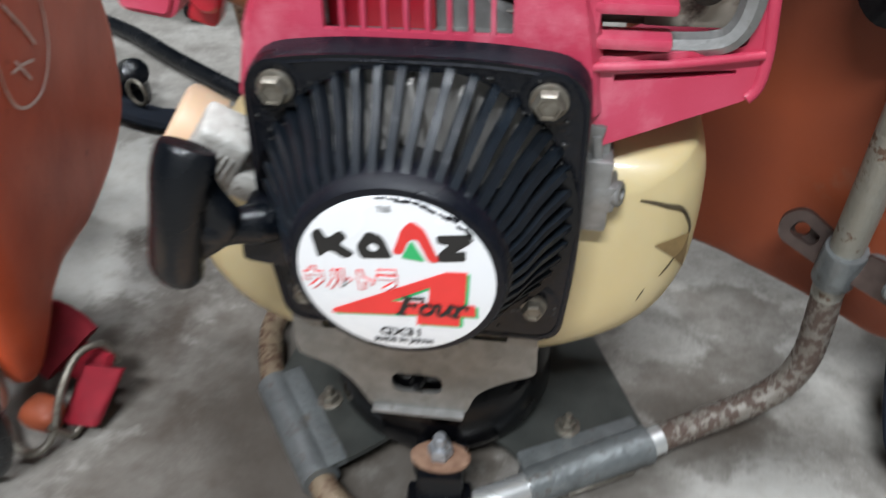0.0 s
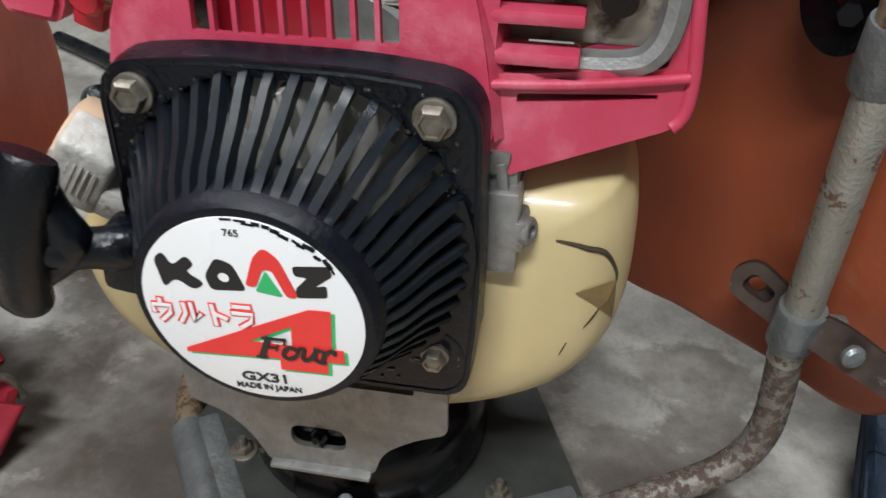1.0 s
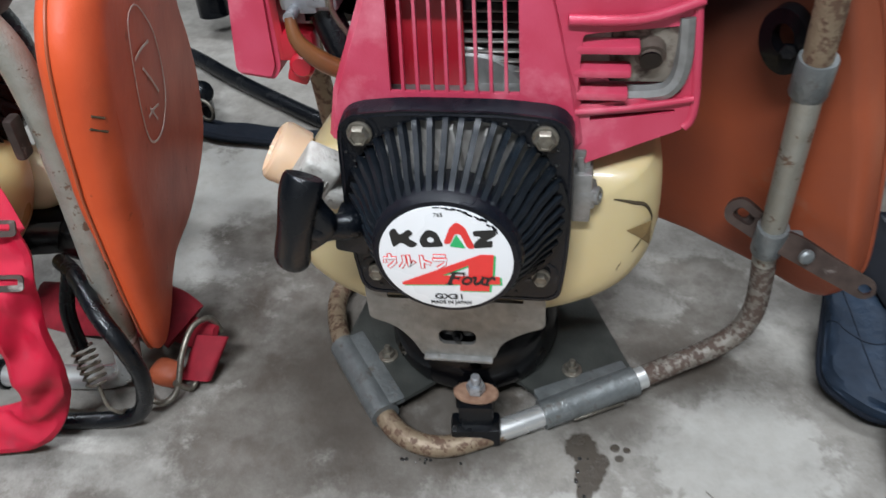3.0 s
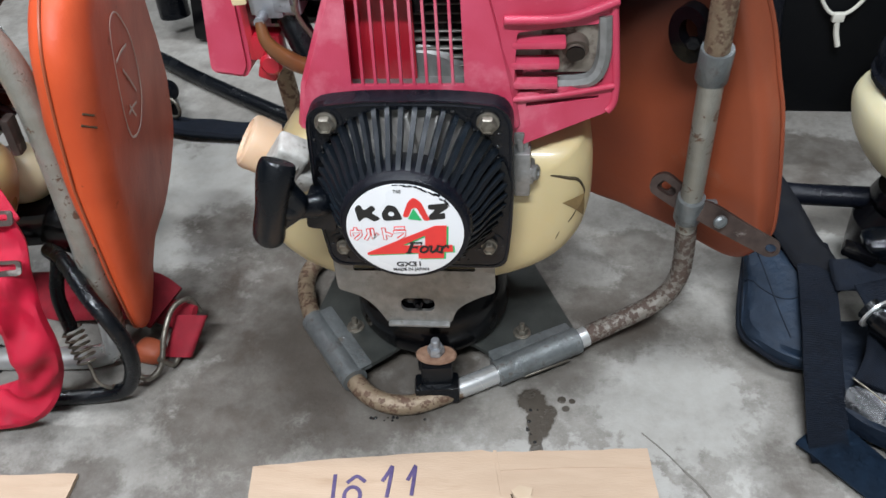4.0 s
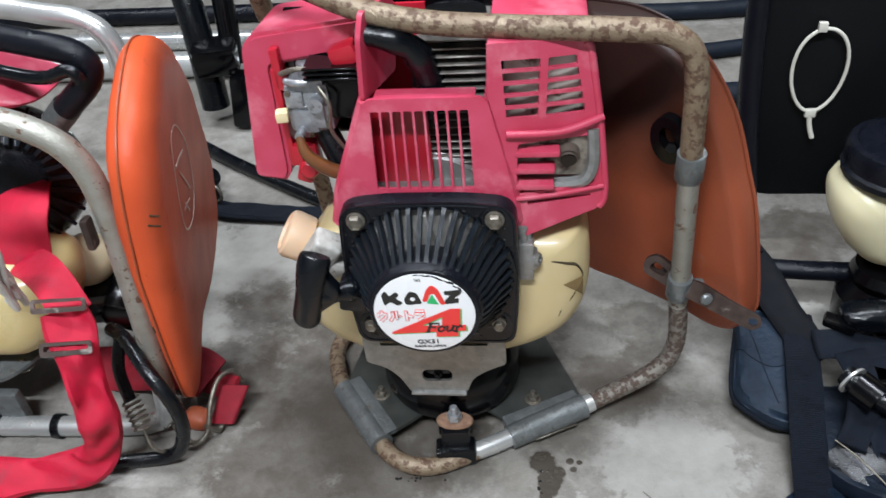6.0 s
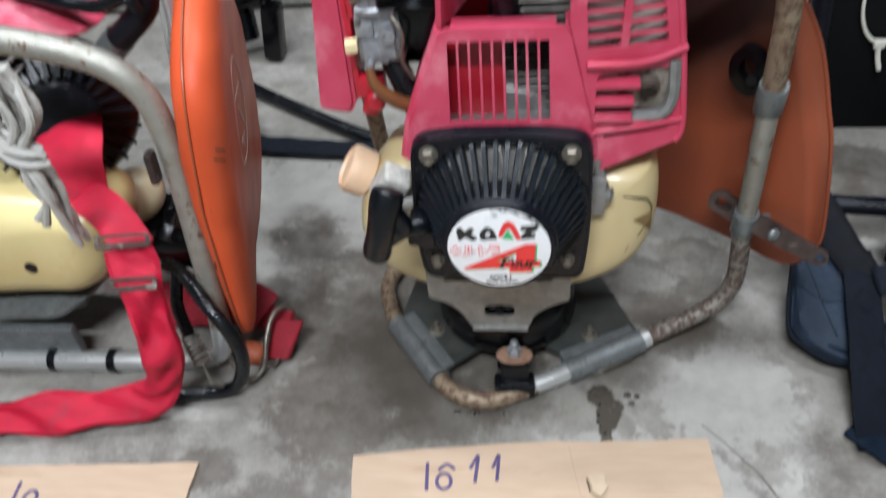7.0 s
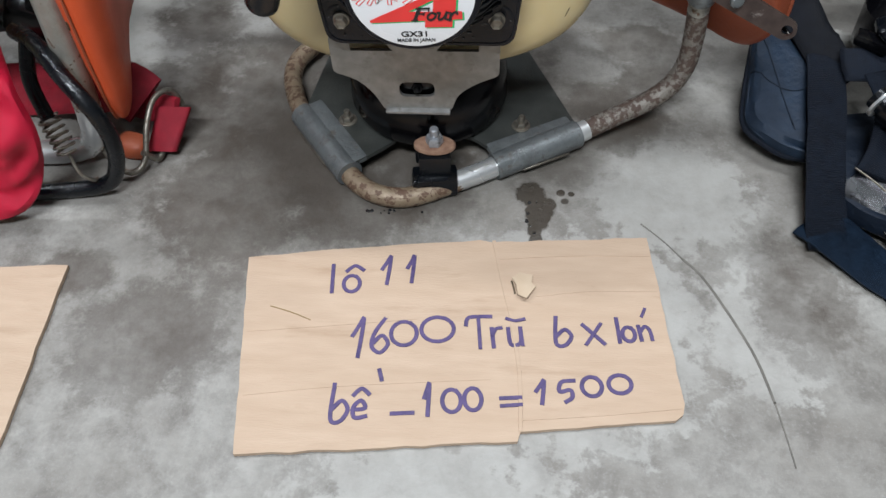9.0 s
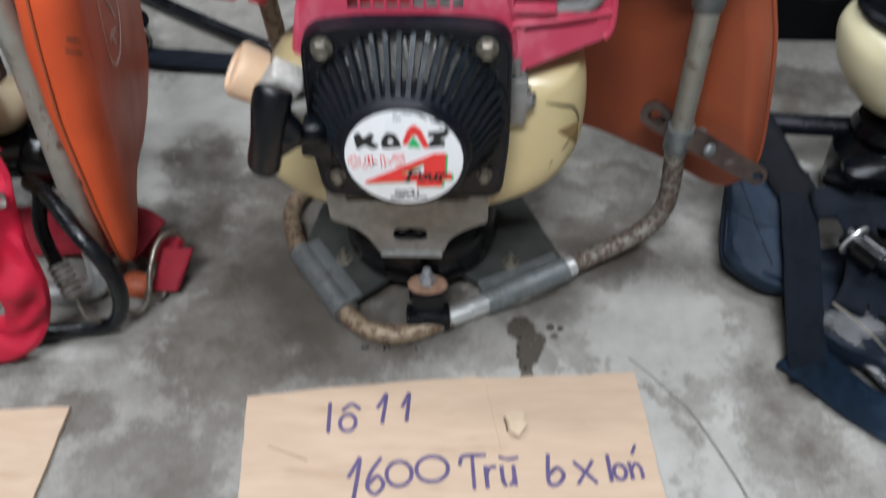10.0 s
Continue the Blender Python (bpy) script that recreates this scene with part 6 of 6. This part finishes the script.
    for k, (pts, w) in enumerate((([(0.365, 0.372, 0.075), (0.372, 0.345, 0.062), (0.366, 0.318, 0.048), (0.352, 0.292, 0.038)], 0.026), ([(0.44, 0.36, 0.045), (0.43, 0.325, 0.042), (0.425, 0.285, 0.036), (0.44, 0.25, 0.028), (0.47, 0.22, 0.012)], 0.030), ([(0.34, 0.385, 0.07), (0.37, 0.392, 0.062), (0.41, 0.385, 0.055), (0.46, 0.37, 0.05)], 0.028))):
        bm = bmesh.new()
        ribbon(bm, pts, w, 0.004, [(0, -0.5, 0.9)] * len(pts), 8, 0.10, 0.0003)
        part("webbing_strap", bm, M_STRAP_NAVY, c, "twisted navy strap")
    bm = bmesh.new()
    ribbon(bm, [(0.332, 0.428, 0.066), (0.331, 0.405, 0.064), (0.328, 0.375, 0.058), (0.325, 0.345, 0.050), (0.321, 0.312, 0.038), (0.3185, 0.280, 0.024), (0.317, 0.255, 0.014), (0.318, 0.240, 0.008)], 0.031, 0.004, [(0, -0.6, 0.8), (0, -0.5, 0.9), (0, -0.4, 0.9), (0, -0.4, 0.9), (0, -0.5, 0.8), (0, -0.5, 0.8), (0, -0.3, 0.9), (0, 0, 1)], 10, 0.05, 0.00045)
    part("webbing_strap", bm, M_STRAP_NAVY, c, "black-navy ribbed nylon webbing strap")
    bm = bmesh.new()
    ribbon(bm, [(0.308, 0.268, 0.010), (0.319, 0.253, 0.013), (0.336, 0.234, 0.012), (0.360, 0.212, 0.009), (0.41, 0.176, 0.008), (0.49, 0.125, 0.008)], 0.036, 0.005, [(0.1, -0.3, 1)] * 6, 10, 0.05, 0.00045)
    part("webbing_strap", bm, M_DENIM, c, "faded navy ribbed webbing trailing on the floor")
    bm = bmesh.new()
    ribbon(bm, [(0.395, 0.350, 0.050), (0.392, 0.322, 0.044), (0.386, 0.295, 0.036), (0.384, 0.268, 0.024), (0.392, 0.246, 0.014), (0.42, 0.232, 0.010)], 0.032, 0.005, [(0, -0.4, 0.9)] * 4 + [(0, -0.2, 1)] * 2, 8, 0.09, 0.0003)
    part("webbing_strap", bm, M_STRAP_NAVY, c, "short folded navy strap end")
    bm = bmesh.new()
    ribbon(bm, [(0.345, 0.300, 0.030), (0.370, 0.268, 0.026), (0.385, 0.248, 0.018), (0.40, 0.235, 0.010)], 0.045, 0.008, [(0, -0.4, 0.9)] * 4, 6, 0.03)
    part("buckle", bm, M_RUBBER, c, "black plastic buckle")
    bm = bmesh.new()
    tube(bm, [(0.340, 0.298, 0.0395), (0.354, 0.280, 0.0390), (0.368, 0.262, 0.034), (0.376, 0.253, 0.028)], 0.0008, 5, 4)
    part("buckle_edge", bm, M_BOLT, c)


right_cutter()


# ---- cardboard signs with marker writing ----
def card_material():
    return material("brown_cardboard", (0.39, 0.285, 0.200), 0.75, dark=(0.315, 0.222, 0.150), scale=26, amount=0.5, bump=0.25, bump_scale=180, stretch=(1, 5, 1), stains=(0.28, 0.19, 0.122), stain_scale=9, stain_from=0.56, stain_to=0.74)


M_CARD = card_material()


def pen(bm, g, x, y, w, h, width=0.0030):
    """One hand-drawn character in a cell of w by h, standing on (x, y)."""
    M = pose(0, 0, 0.0044) @ pose(x, y, 0, 0, 0, 5)
    ring = [(0.5 + 0.5 * math.sin(a), 0.5 - 0.5 * math.cos(a)) for a in (2 * math.pi * i / 12 + 2.6 for i in range(13))]
    forms = {
        "l": [[(0.5, 1), (0.45, 0)]], "1": [[(-0.05, 0.55), (0.35, 0.85), (0.58, 1.02), (0.45, 0.5), (0.28, 0.0)]],
        "0": [ring], "o": [ring], "6": [[(0.75, 1), (0.25, 0.6), (0.1, 0.2), (0.5, 0.0), (0.9, 0.25), (0.6, 0.5), (0.2, 0.3)]],
        "T": [[(0.0, 0.75), (0.15, 1.0), (1.0, 1.0)], [(0.5, 1), (0.5, 0.0)]], "r": [[(0.2, 0.95), (0.25, 0.0)], [(0.25, 0.6), (0.5, 0.9), (0.9, 0.95)]],
        "u": [[(0.05, 0.95), (0.1, 0.15), (0.4, 0.0), (0.75, 0.2), (0.8, 0.95)], [(0.8, 0.95), (0.85, 0.0)], [(0.0, 1.5), (0.5, 1.35), (1.1, 1.42)]],
        "b": [[(0.2, 1.0), (0.05, 0.1), (0.5, 0.0), (0.9, 0.3), (0.6, 0.55), (0.15, 0.35)]], "x": [[(0.0, 1.0), (1.0, 0.0)], [(0.95, 1.0), (0.05, 0.0)]],
        "n": [[(0.1, 0.9), (0.15, 0.0)], [(0.15, 0.5), (0.5, 0.85), (0.8, 0.6), (0.85, 0.0)], [(0.45, 1.5), (0.75, 1.95)]],
        "e": [[(0.15, 0.5), (0.85, 0.55), (0.6, 0.95), (0.15, 0.6), (0.25, 0.1), (0.9, 0.15)]], "^": [[(0.0, 0.0), (0.5, 1.0), (1.0, 0.1)]],
        "'": [[(0.4, 1.0), (0.7, 0.0)]], "-": [[(0, 0.5), (1, 0.5)]], "=": [[(0, 1.0), (1, 1.0)], [(0, 0.1), (1, 0.15)]],
        "5": [[(0.95, 1.0), (0.3, 0.95), (0.15, 0.5), (0.7, 0.55), (0.75, 0.2), (0.4, 0.0)]],
    }
    for k, pts in enumerate(forms[g]):
        stroke(bm, [(a * w - w / 2, b_ * h) for a, b_ in pts], width * (1.06 - 0.12 * k), M, 0.0003 + 0.0003 * k, 5, True, 0.0002)


def card(label, outline, lines):
    bm = bmesh.new()
    random.seed(8)
    sheet(bm, outline, [], 0.0036, Matrix.Translation((0, 0, 0.0042)))
    ob = part("cardboard_sign", bm, M_CARD, None, smooth=False)
    tagged(ob, label, "sign", "cardboard signs")
    for row in lines:
        for ch in row:
            bm = bmesh.new()
            pen(bm, *ch)
            part("character", bm, M_MARKER, ob, smooth=False)
    return ob


def ragged(pts, step=0.012, amp=0.0007):
    """A polygon whose edges waver a little, as torn cardboard does."""
    out = []
    for i, a in enumerate(pts):
        a, b_ = Vector(a), Vector(pts[(i + 1) % len(pts)])
        n = max(1, int((b_ - a).length / step))
        for j in range(n):
            p = a.lerp(b_, j / n)
            out.append((p.x + (random.uniform(-amp, amp) if j else 0), p.y + (random.uniform(-amp, amp) if j else 0)))
    return out


random.seed(12)
LINE_1 = [("l", -0.067, 0.1864, 0.006, 0.0255), ("o", -0.0522, 0.1875, 0.0125, 0.0150), ("^", -0.0515, 0.207, 0.013, 0.005), ("1", -0.0233, 0.196, 0.011, 0.0255), ("1", -0.0047, 0.1984, 0.009, 0.0245)]
LINE_2 = [("1", -0.0379, 0.1315, 0.013, 0.0321), ("6", -0.0251, 0.1353, 0.015, 0.0288), ("0", -0.0079, 0.1422, 0.019, 0.0202), ("0", 0.0168, 0.1465, 0.024, 0.0209), ("T", 0.048, 0.1422, 0.019, 0.0266), ("r", 0.0603, 0.1437, 0.010, 0.0168), ("u", 0.0747, 0.1457, 0.012, 0.0154), ("b", 0.1096, 0.1472, 0.014, 0.0242), ("x", 0.1314, 0.1491, 0.014, 0.0169), ("l", 0.1499, 0.1514, 0.005, 0.0204), ("o", 0.157, 0.1526, 0.009, 0.012), ("n", 0.1694, 0.1541, 0.011, 0.0135)]
LINE_3 = [("b", -0.0476, 0.0802, 0.014, 0.0288), ("e", -0.0342, 0.0825, 0.012, 0.0150), ("^", -0.0345, 0.101, 0.011, 0.005), ("'", -0.0225, 0.1130, 0.006, 0.0085), ("-", -0.0046, 0.087, 0.015, 0.003), ("1", 0.0143, 0.0877, 0.006, 0.0242), ("0", 0.0298, 0.0909, 0.013, 0.0172), ("0", 0.0446, 0.0929, 0.012, 0.0169), ("=", 0.0708, 0.097, 0.014, 0.0065), ("1", 0.0943, 0.1002, 0.010, 0.0175), ("5", 0.110, 0.1022, 0.014, 0.0162), ("0", 0.1278, 0.1073, 0.014, 0.015), ("0", 0.1476, 0.1104, 0.016, 0.0142)]
main_card = card("brown cardboard sign with violet handwritten lot and price notes", ragged([(-0.138, 0.217), (-0.085, 0.2255), (0.045, 0.2415), (0.054, 0.2395), (0.178, 0.249), (0.1905, 0.104), (0.1885, 0.096), (0.183, 0.0915), (0.077, 0.0785), (0.075, 0.0715), (-0.116, 0.0535)]), [LINE_1, LINE_2, LINE_3])


def card_details():
    # fold, torn flap and pressed lines
    bm = bmesh.new()
    stroke(bm, [(0.0565, 0.240), (0.063, 0.205), (0.071, 0.165), (0.0765, 0.120), (0.077, 0.080)], 0.0030, Matrix.Translation((0, 0, 0.0041)), 0.0007)
    part("fold", bm, M_CARD, main_card, smooth=False)
    bm = bmesh.new()
    stroke(bm, [(0.062, 0.2235), (0.12, 0.229), (0.178, 0.231)], 0.0016, Matrix.Translation((0, 0, 0.0041)), 0.0006)
    part("crease", bm, M_CARD, main_card, smooth=False)
    bm = bmesh.new()
    stroke(bm, [(0.078, 0.0875), (0.13, 0.093), (0.188, 0.101)], 0.0016, Matrix.Translation((0, 0, 0.0041)), 0.0006)
    part("crease", bm, M_CARD, main_card, smooth=False)
    for pts in ([(-0.125, 0.150), (-0.06, 0.158), (0.0, 0.166)], [(-0.118, 0.098), (-0.05, 0.108), (0.055, 0.118)], [(0.09, 0.190), (0.13, 0.196), (0.181, 0.198)]):
        bm = bmesh.new()
        stroke(bm, pts, 0.0022, Matrix.Translation((0, 0, 0.0041)), 0.0005)
        part("crease", bm, M_CARD, main_card, smooth=False)
    bm = bmesh.new()
    sheet(bm, [(0.0705, 0.2025), (0.0765, 0.2075), (0.0865, 0.2055), (0.0855, 0.1985), (0.0885, 0.1945), (0.0815, 0.1840), (0.0750, 0.1875), (0.0740, 0.1960)], [], 0.0012, pose(0, 0, 0.0058, 0, -1.5, 0) @ Matrix.Translation((0.0, 0, 0.0015)))
    part("torn_flap", bm, material("torn_paper", (0.42, 0.325, 0.23), 0.8, dark=(0.33, 0.24, 0.155), scale=90), main_card, smooth=False)
    bm = bmesh.new()
    stroke(bm, [(0.0705, 0.202), (0.0722, 0.196), (0.0730, 0.191)], 0.0014, Matrix.Translation((0, 0, 0.0042)), 0.0003)
    part("hole", bm, M_SLIT, main_card, smooth=False)
    bm = bmesh.new()
    stroke(bm, [(-0.112, 0.172), (-0.095, 0.167), (-0.080, 0.161)], 0.0009, Matrix.Translation((0, 0, 0.0041)), 0.0004)
    part("scratch", bm, M_CRACK, main_card, smooth=False)


card_details()
card("second brown cardboard sign lying on the concrete", ragged([(-0.281, 0.2035), (-0.480, 0.190), (-0.56, 0.19), (-0.54, 0.02), (-0.279, 0.030), (-0.2785, 0.052)]), [[("l", -0.44, 0.150, 0.01, 0.025), ("o", -0.425, 0.152, 0.012, 0.015)]])


# ---- behind: tubes, leads and grips on the floor ----
def far_things():
    for y0, y1, z, r, mat, lab in ((1.145, 1.155, 0.024, 0.024, M_SILVER, "long silver drive tube lying on the floor"), (1.285, 1.262, 0.018, 0.018, M_SILVER, "long silver drive tube lying on the floor"), (1.42, 1.40, 0.018, 0.018, M_BLACK_RIM, "black tube lying on the floor"), (1.62, 1.60, 0.02, 0.02, M_SILVER, "silver tube lying on the floor")):
        bm = bmesh.new()
        tube(bm, [(-2.2, y0, z), (-1.2, y0 + 0.003, z), (-0.6, (y0 + y1) / 2, z), (0.1, y1, z)], r, 5, 9)
        tagged(part("drive_tube", bm, mat), lab, "tube", "tubes lying behind")
    bm = bmesh.new()
    tube(bm, [(-0.56, 0.94, 0.010), (-0.46, 0.885, 0.010), (-0.36, 0.812, 0.010), (-0.21, 0.715, 0.010), (-0.10, 0.66, 0.010), (0.0, 0.63, 0.010)], 0.0095, 8, 7)
    tagged(part("black_lead", bm, M_RUBBER), "black rubber-sheathed lead lying on concrete", "lead")
    bm = bmesh.new()
    ribbon(bm, [(-0.42, 0.73, 0.008), (-0.36, 0.703, 0.009), (-0.28, 0.692, 0.008), (-0.19, 0.682, 0.009), (-0.08, 0.66, 0.008)], 0.034, 0.010, [(0, 0, 1)] * 5, 6, 0.05)
    tagged(part("dark_strap", bm, M_STRAP_NAVY), "dark dusty webbing strap lying flat on concrete", "strap")
    bm = bmesh.new()
    pts = [Vector((-0.368, 0.712, 0.030)) + Vector((0.0115 * math.cos(a), -0.004 * math.cos(a), 0.0135 * math.sin(a))) for a in (2 * math.pi * i / 20 for i in range(21))]
    tube(bm, pts, 0.0022, 1, 5, smooth=False)
    tagged(part("wire_ring", bm, M_BOLT), "bent steel wire ring on the dark strap", "ring")
    bm = bmesh.new()
    lathe(bm, [(0.004, -0.018), (0.015, -0.014), (0.017, 0.0), (0.014, 0.012), (0.005, 0.017)], Matrix.Translation((-0.386, 0.742, 0.034)) @ frame_of((0.6, -0.4, 0.5)), 20)
    box(bm, (-0.392, 0.748, 0.014), (0.030, 0.026, 0.028), (0, 0, 20), 0.005)
    tagged(part("rubber_knob", bm, M_RUBBER), "small dark rubber knob beside a wire ring", "knob")
    c = thing("throttle_grip", "black throttle grip with a clamp standing among the tubes", "grip")
    bm = bmesh.new()
    tube(bm, [(-0.50, 1.06, 0.34), (-0.475, 1.02, 0.24), (-0.455, 0.985, 0.14), (-0.450, 0.97, 0.03)], 0.023, 6, 9)
    part("grip", bm, M_RUBBER, c)
    bm = bmesh.new()
    tube(bm, [(-0.42, 1.05, 0.30), (-0.41, 1.01, 0.2), (-0.405, 0.98, 0.10)], 0.017, 6, 8)
    box(bm, (-0.425, 0.965, 0.12), (0.07, 0.05, 0.05), (10, 0, 10), 0.010)
    box(bm, (-0.395, 0.955, 0.05), (0.03, 0.04, 0.09), (0, 8, 0), 0.008)
    part("clamp", bm, M_GLOSS, c)
    # an arched silver tube behind the orange pad
    bm = bmesh.new()
    tube(bm, [(-0.70, 0.60, 0.345), (-0.50, 0.58, 0.354), (-0.41, 0.562, 0.350), (-0.370, 0.558, 0.343), (-0.350, 0.555, 0.325), (-0.345, 0.552, 0.29), (-0.352, 0.545, 0.20), (-0.356, 0.54, 0.011)], 0.011, 8, 8)
    tagged(part("arched_tube", bm, M_SILVER), "bent silver tube standing behind the orange pad", "tube")
    # dark hoses far behind the pad on the other side
    for pts, r in (([(0.05, 1.22, 0.014), (0.30, 1.15, 0.014), (0.55, 1.18, 0.014), (0.9, 1.1, 0.014)], 0.014), ([(0.12, 1.02, 0.02), (0.32, 0.98, 0.02), (0.6, 1.0, 0.02)], 0.02), ([(0.0, 1.36, 0.016), (0.4, 1.33, 0.016), (0.9, 1.4, 0.016)], 0.016)):
        bm = bmesh.new()
        tube(bm, pts, r, 6, 7)
        tagged(part("dark_hose", bm, M_NAVY_PAD), "dark blue-grey hose lying on the floor", "hose", "hoses lying behind")
    # a thin dark line at the edge of a stain on the concrete
    bm = bmesh.new()
    stroke(bm, [(0.205, 0.232), (0.221, 0.210), (0.245, 0.152), (0.254, 0.11)], 0.0022, Matrix(), 0.0003)
    stroke(bm, [(0.176, 0.266), (0.192, 0.249), (0.205, 0.232)], 0.0012, Matrix(), 0.0003)
    stroke(bm, [(0.254, 0.11), (0.257, 0.085), (0.259, 0.063)], 0.0012, Matrix(), 0.0003)
    tagged(part("stain_edge", bm, material("dirt_line", (0.13, 0.118, 0.10), 0.8, dark=(0.07, 0.064, 0.054), scale=60, amount=0.9), smooth=False), "thin dark curved line at the edge of a floor stain", "crack", kind="structure")



def floor_drops():
    rnd = random.Random(9)
    bm = bmesh.new()
    for x, y, sx, sy, n in ((-0.025, 0.2715, 0.025, 0.0025, 9), (0.090, 0.270, 0.008, 0.02, 7)):
        for i in range(n):
            q = rnd.uniform(0.0006, 0.0018)
            bmesh.ops.create_icosphere(bm, subdivisions=2, radius=q, matrix=Matrix.Translation((x + rnd.uniform(-sx, sx), y + rnd.uniform(-sy, sy), 0.0)) @ Matrix.Diagonal((1, 1, 0.6, 1)))
    tagged(part("oil_splash", bm, M_WET), "small wet specks of oil on the stained concrete", "oil", kind="stuff")


far_things()
floor_drops()
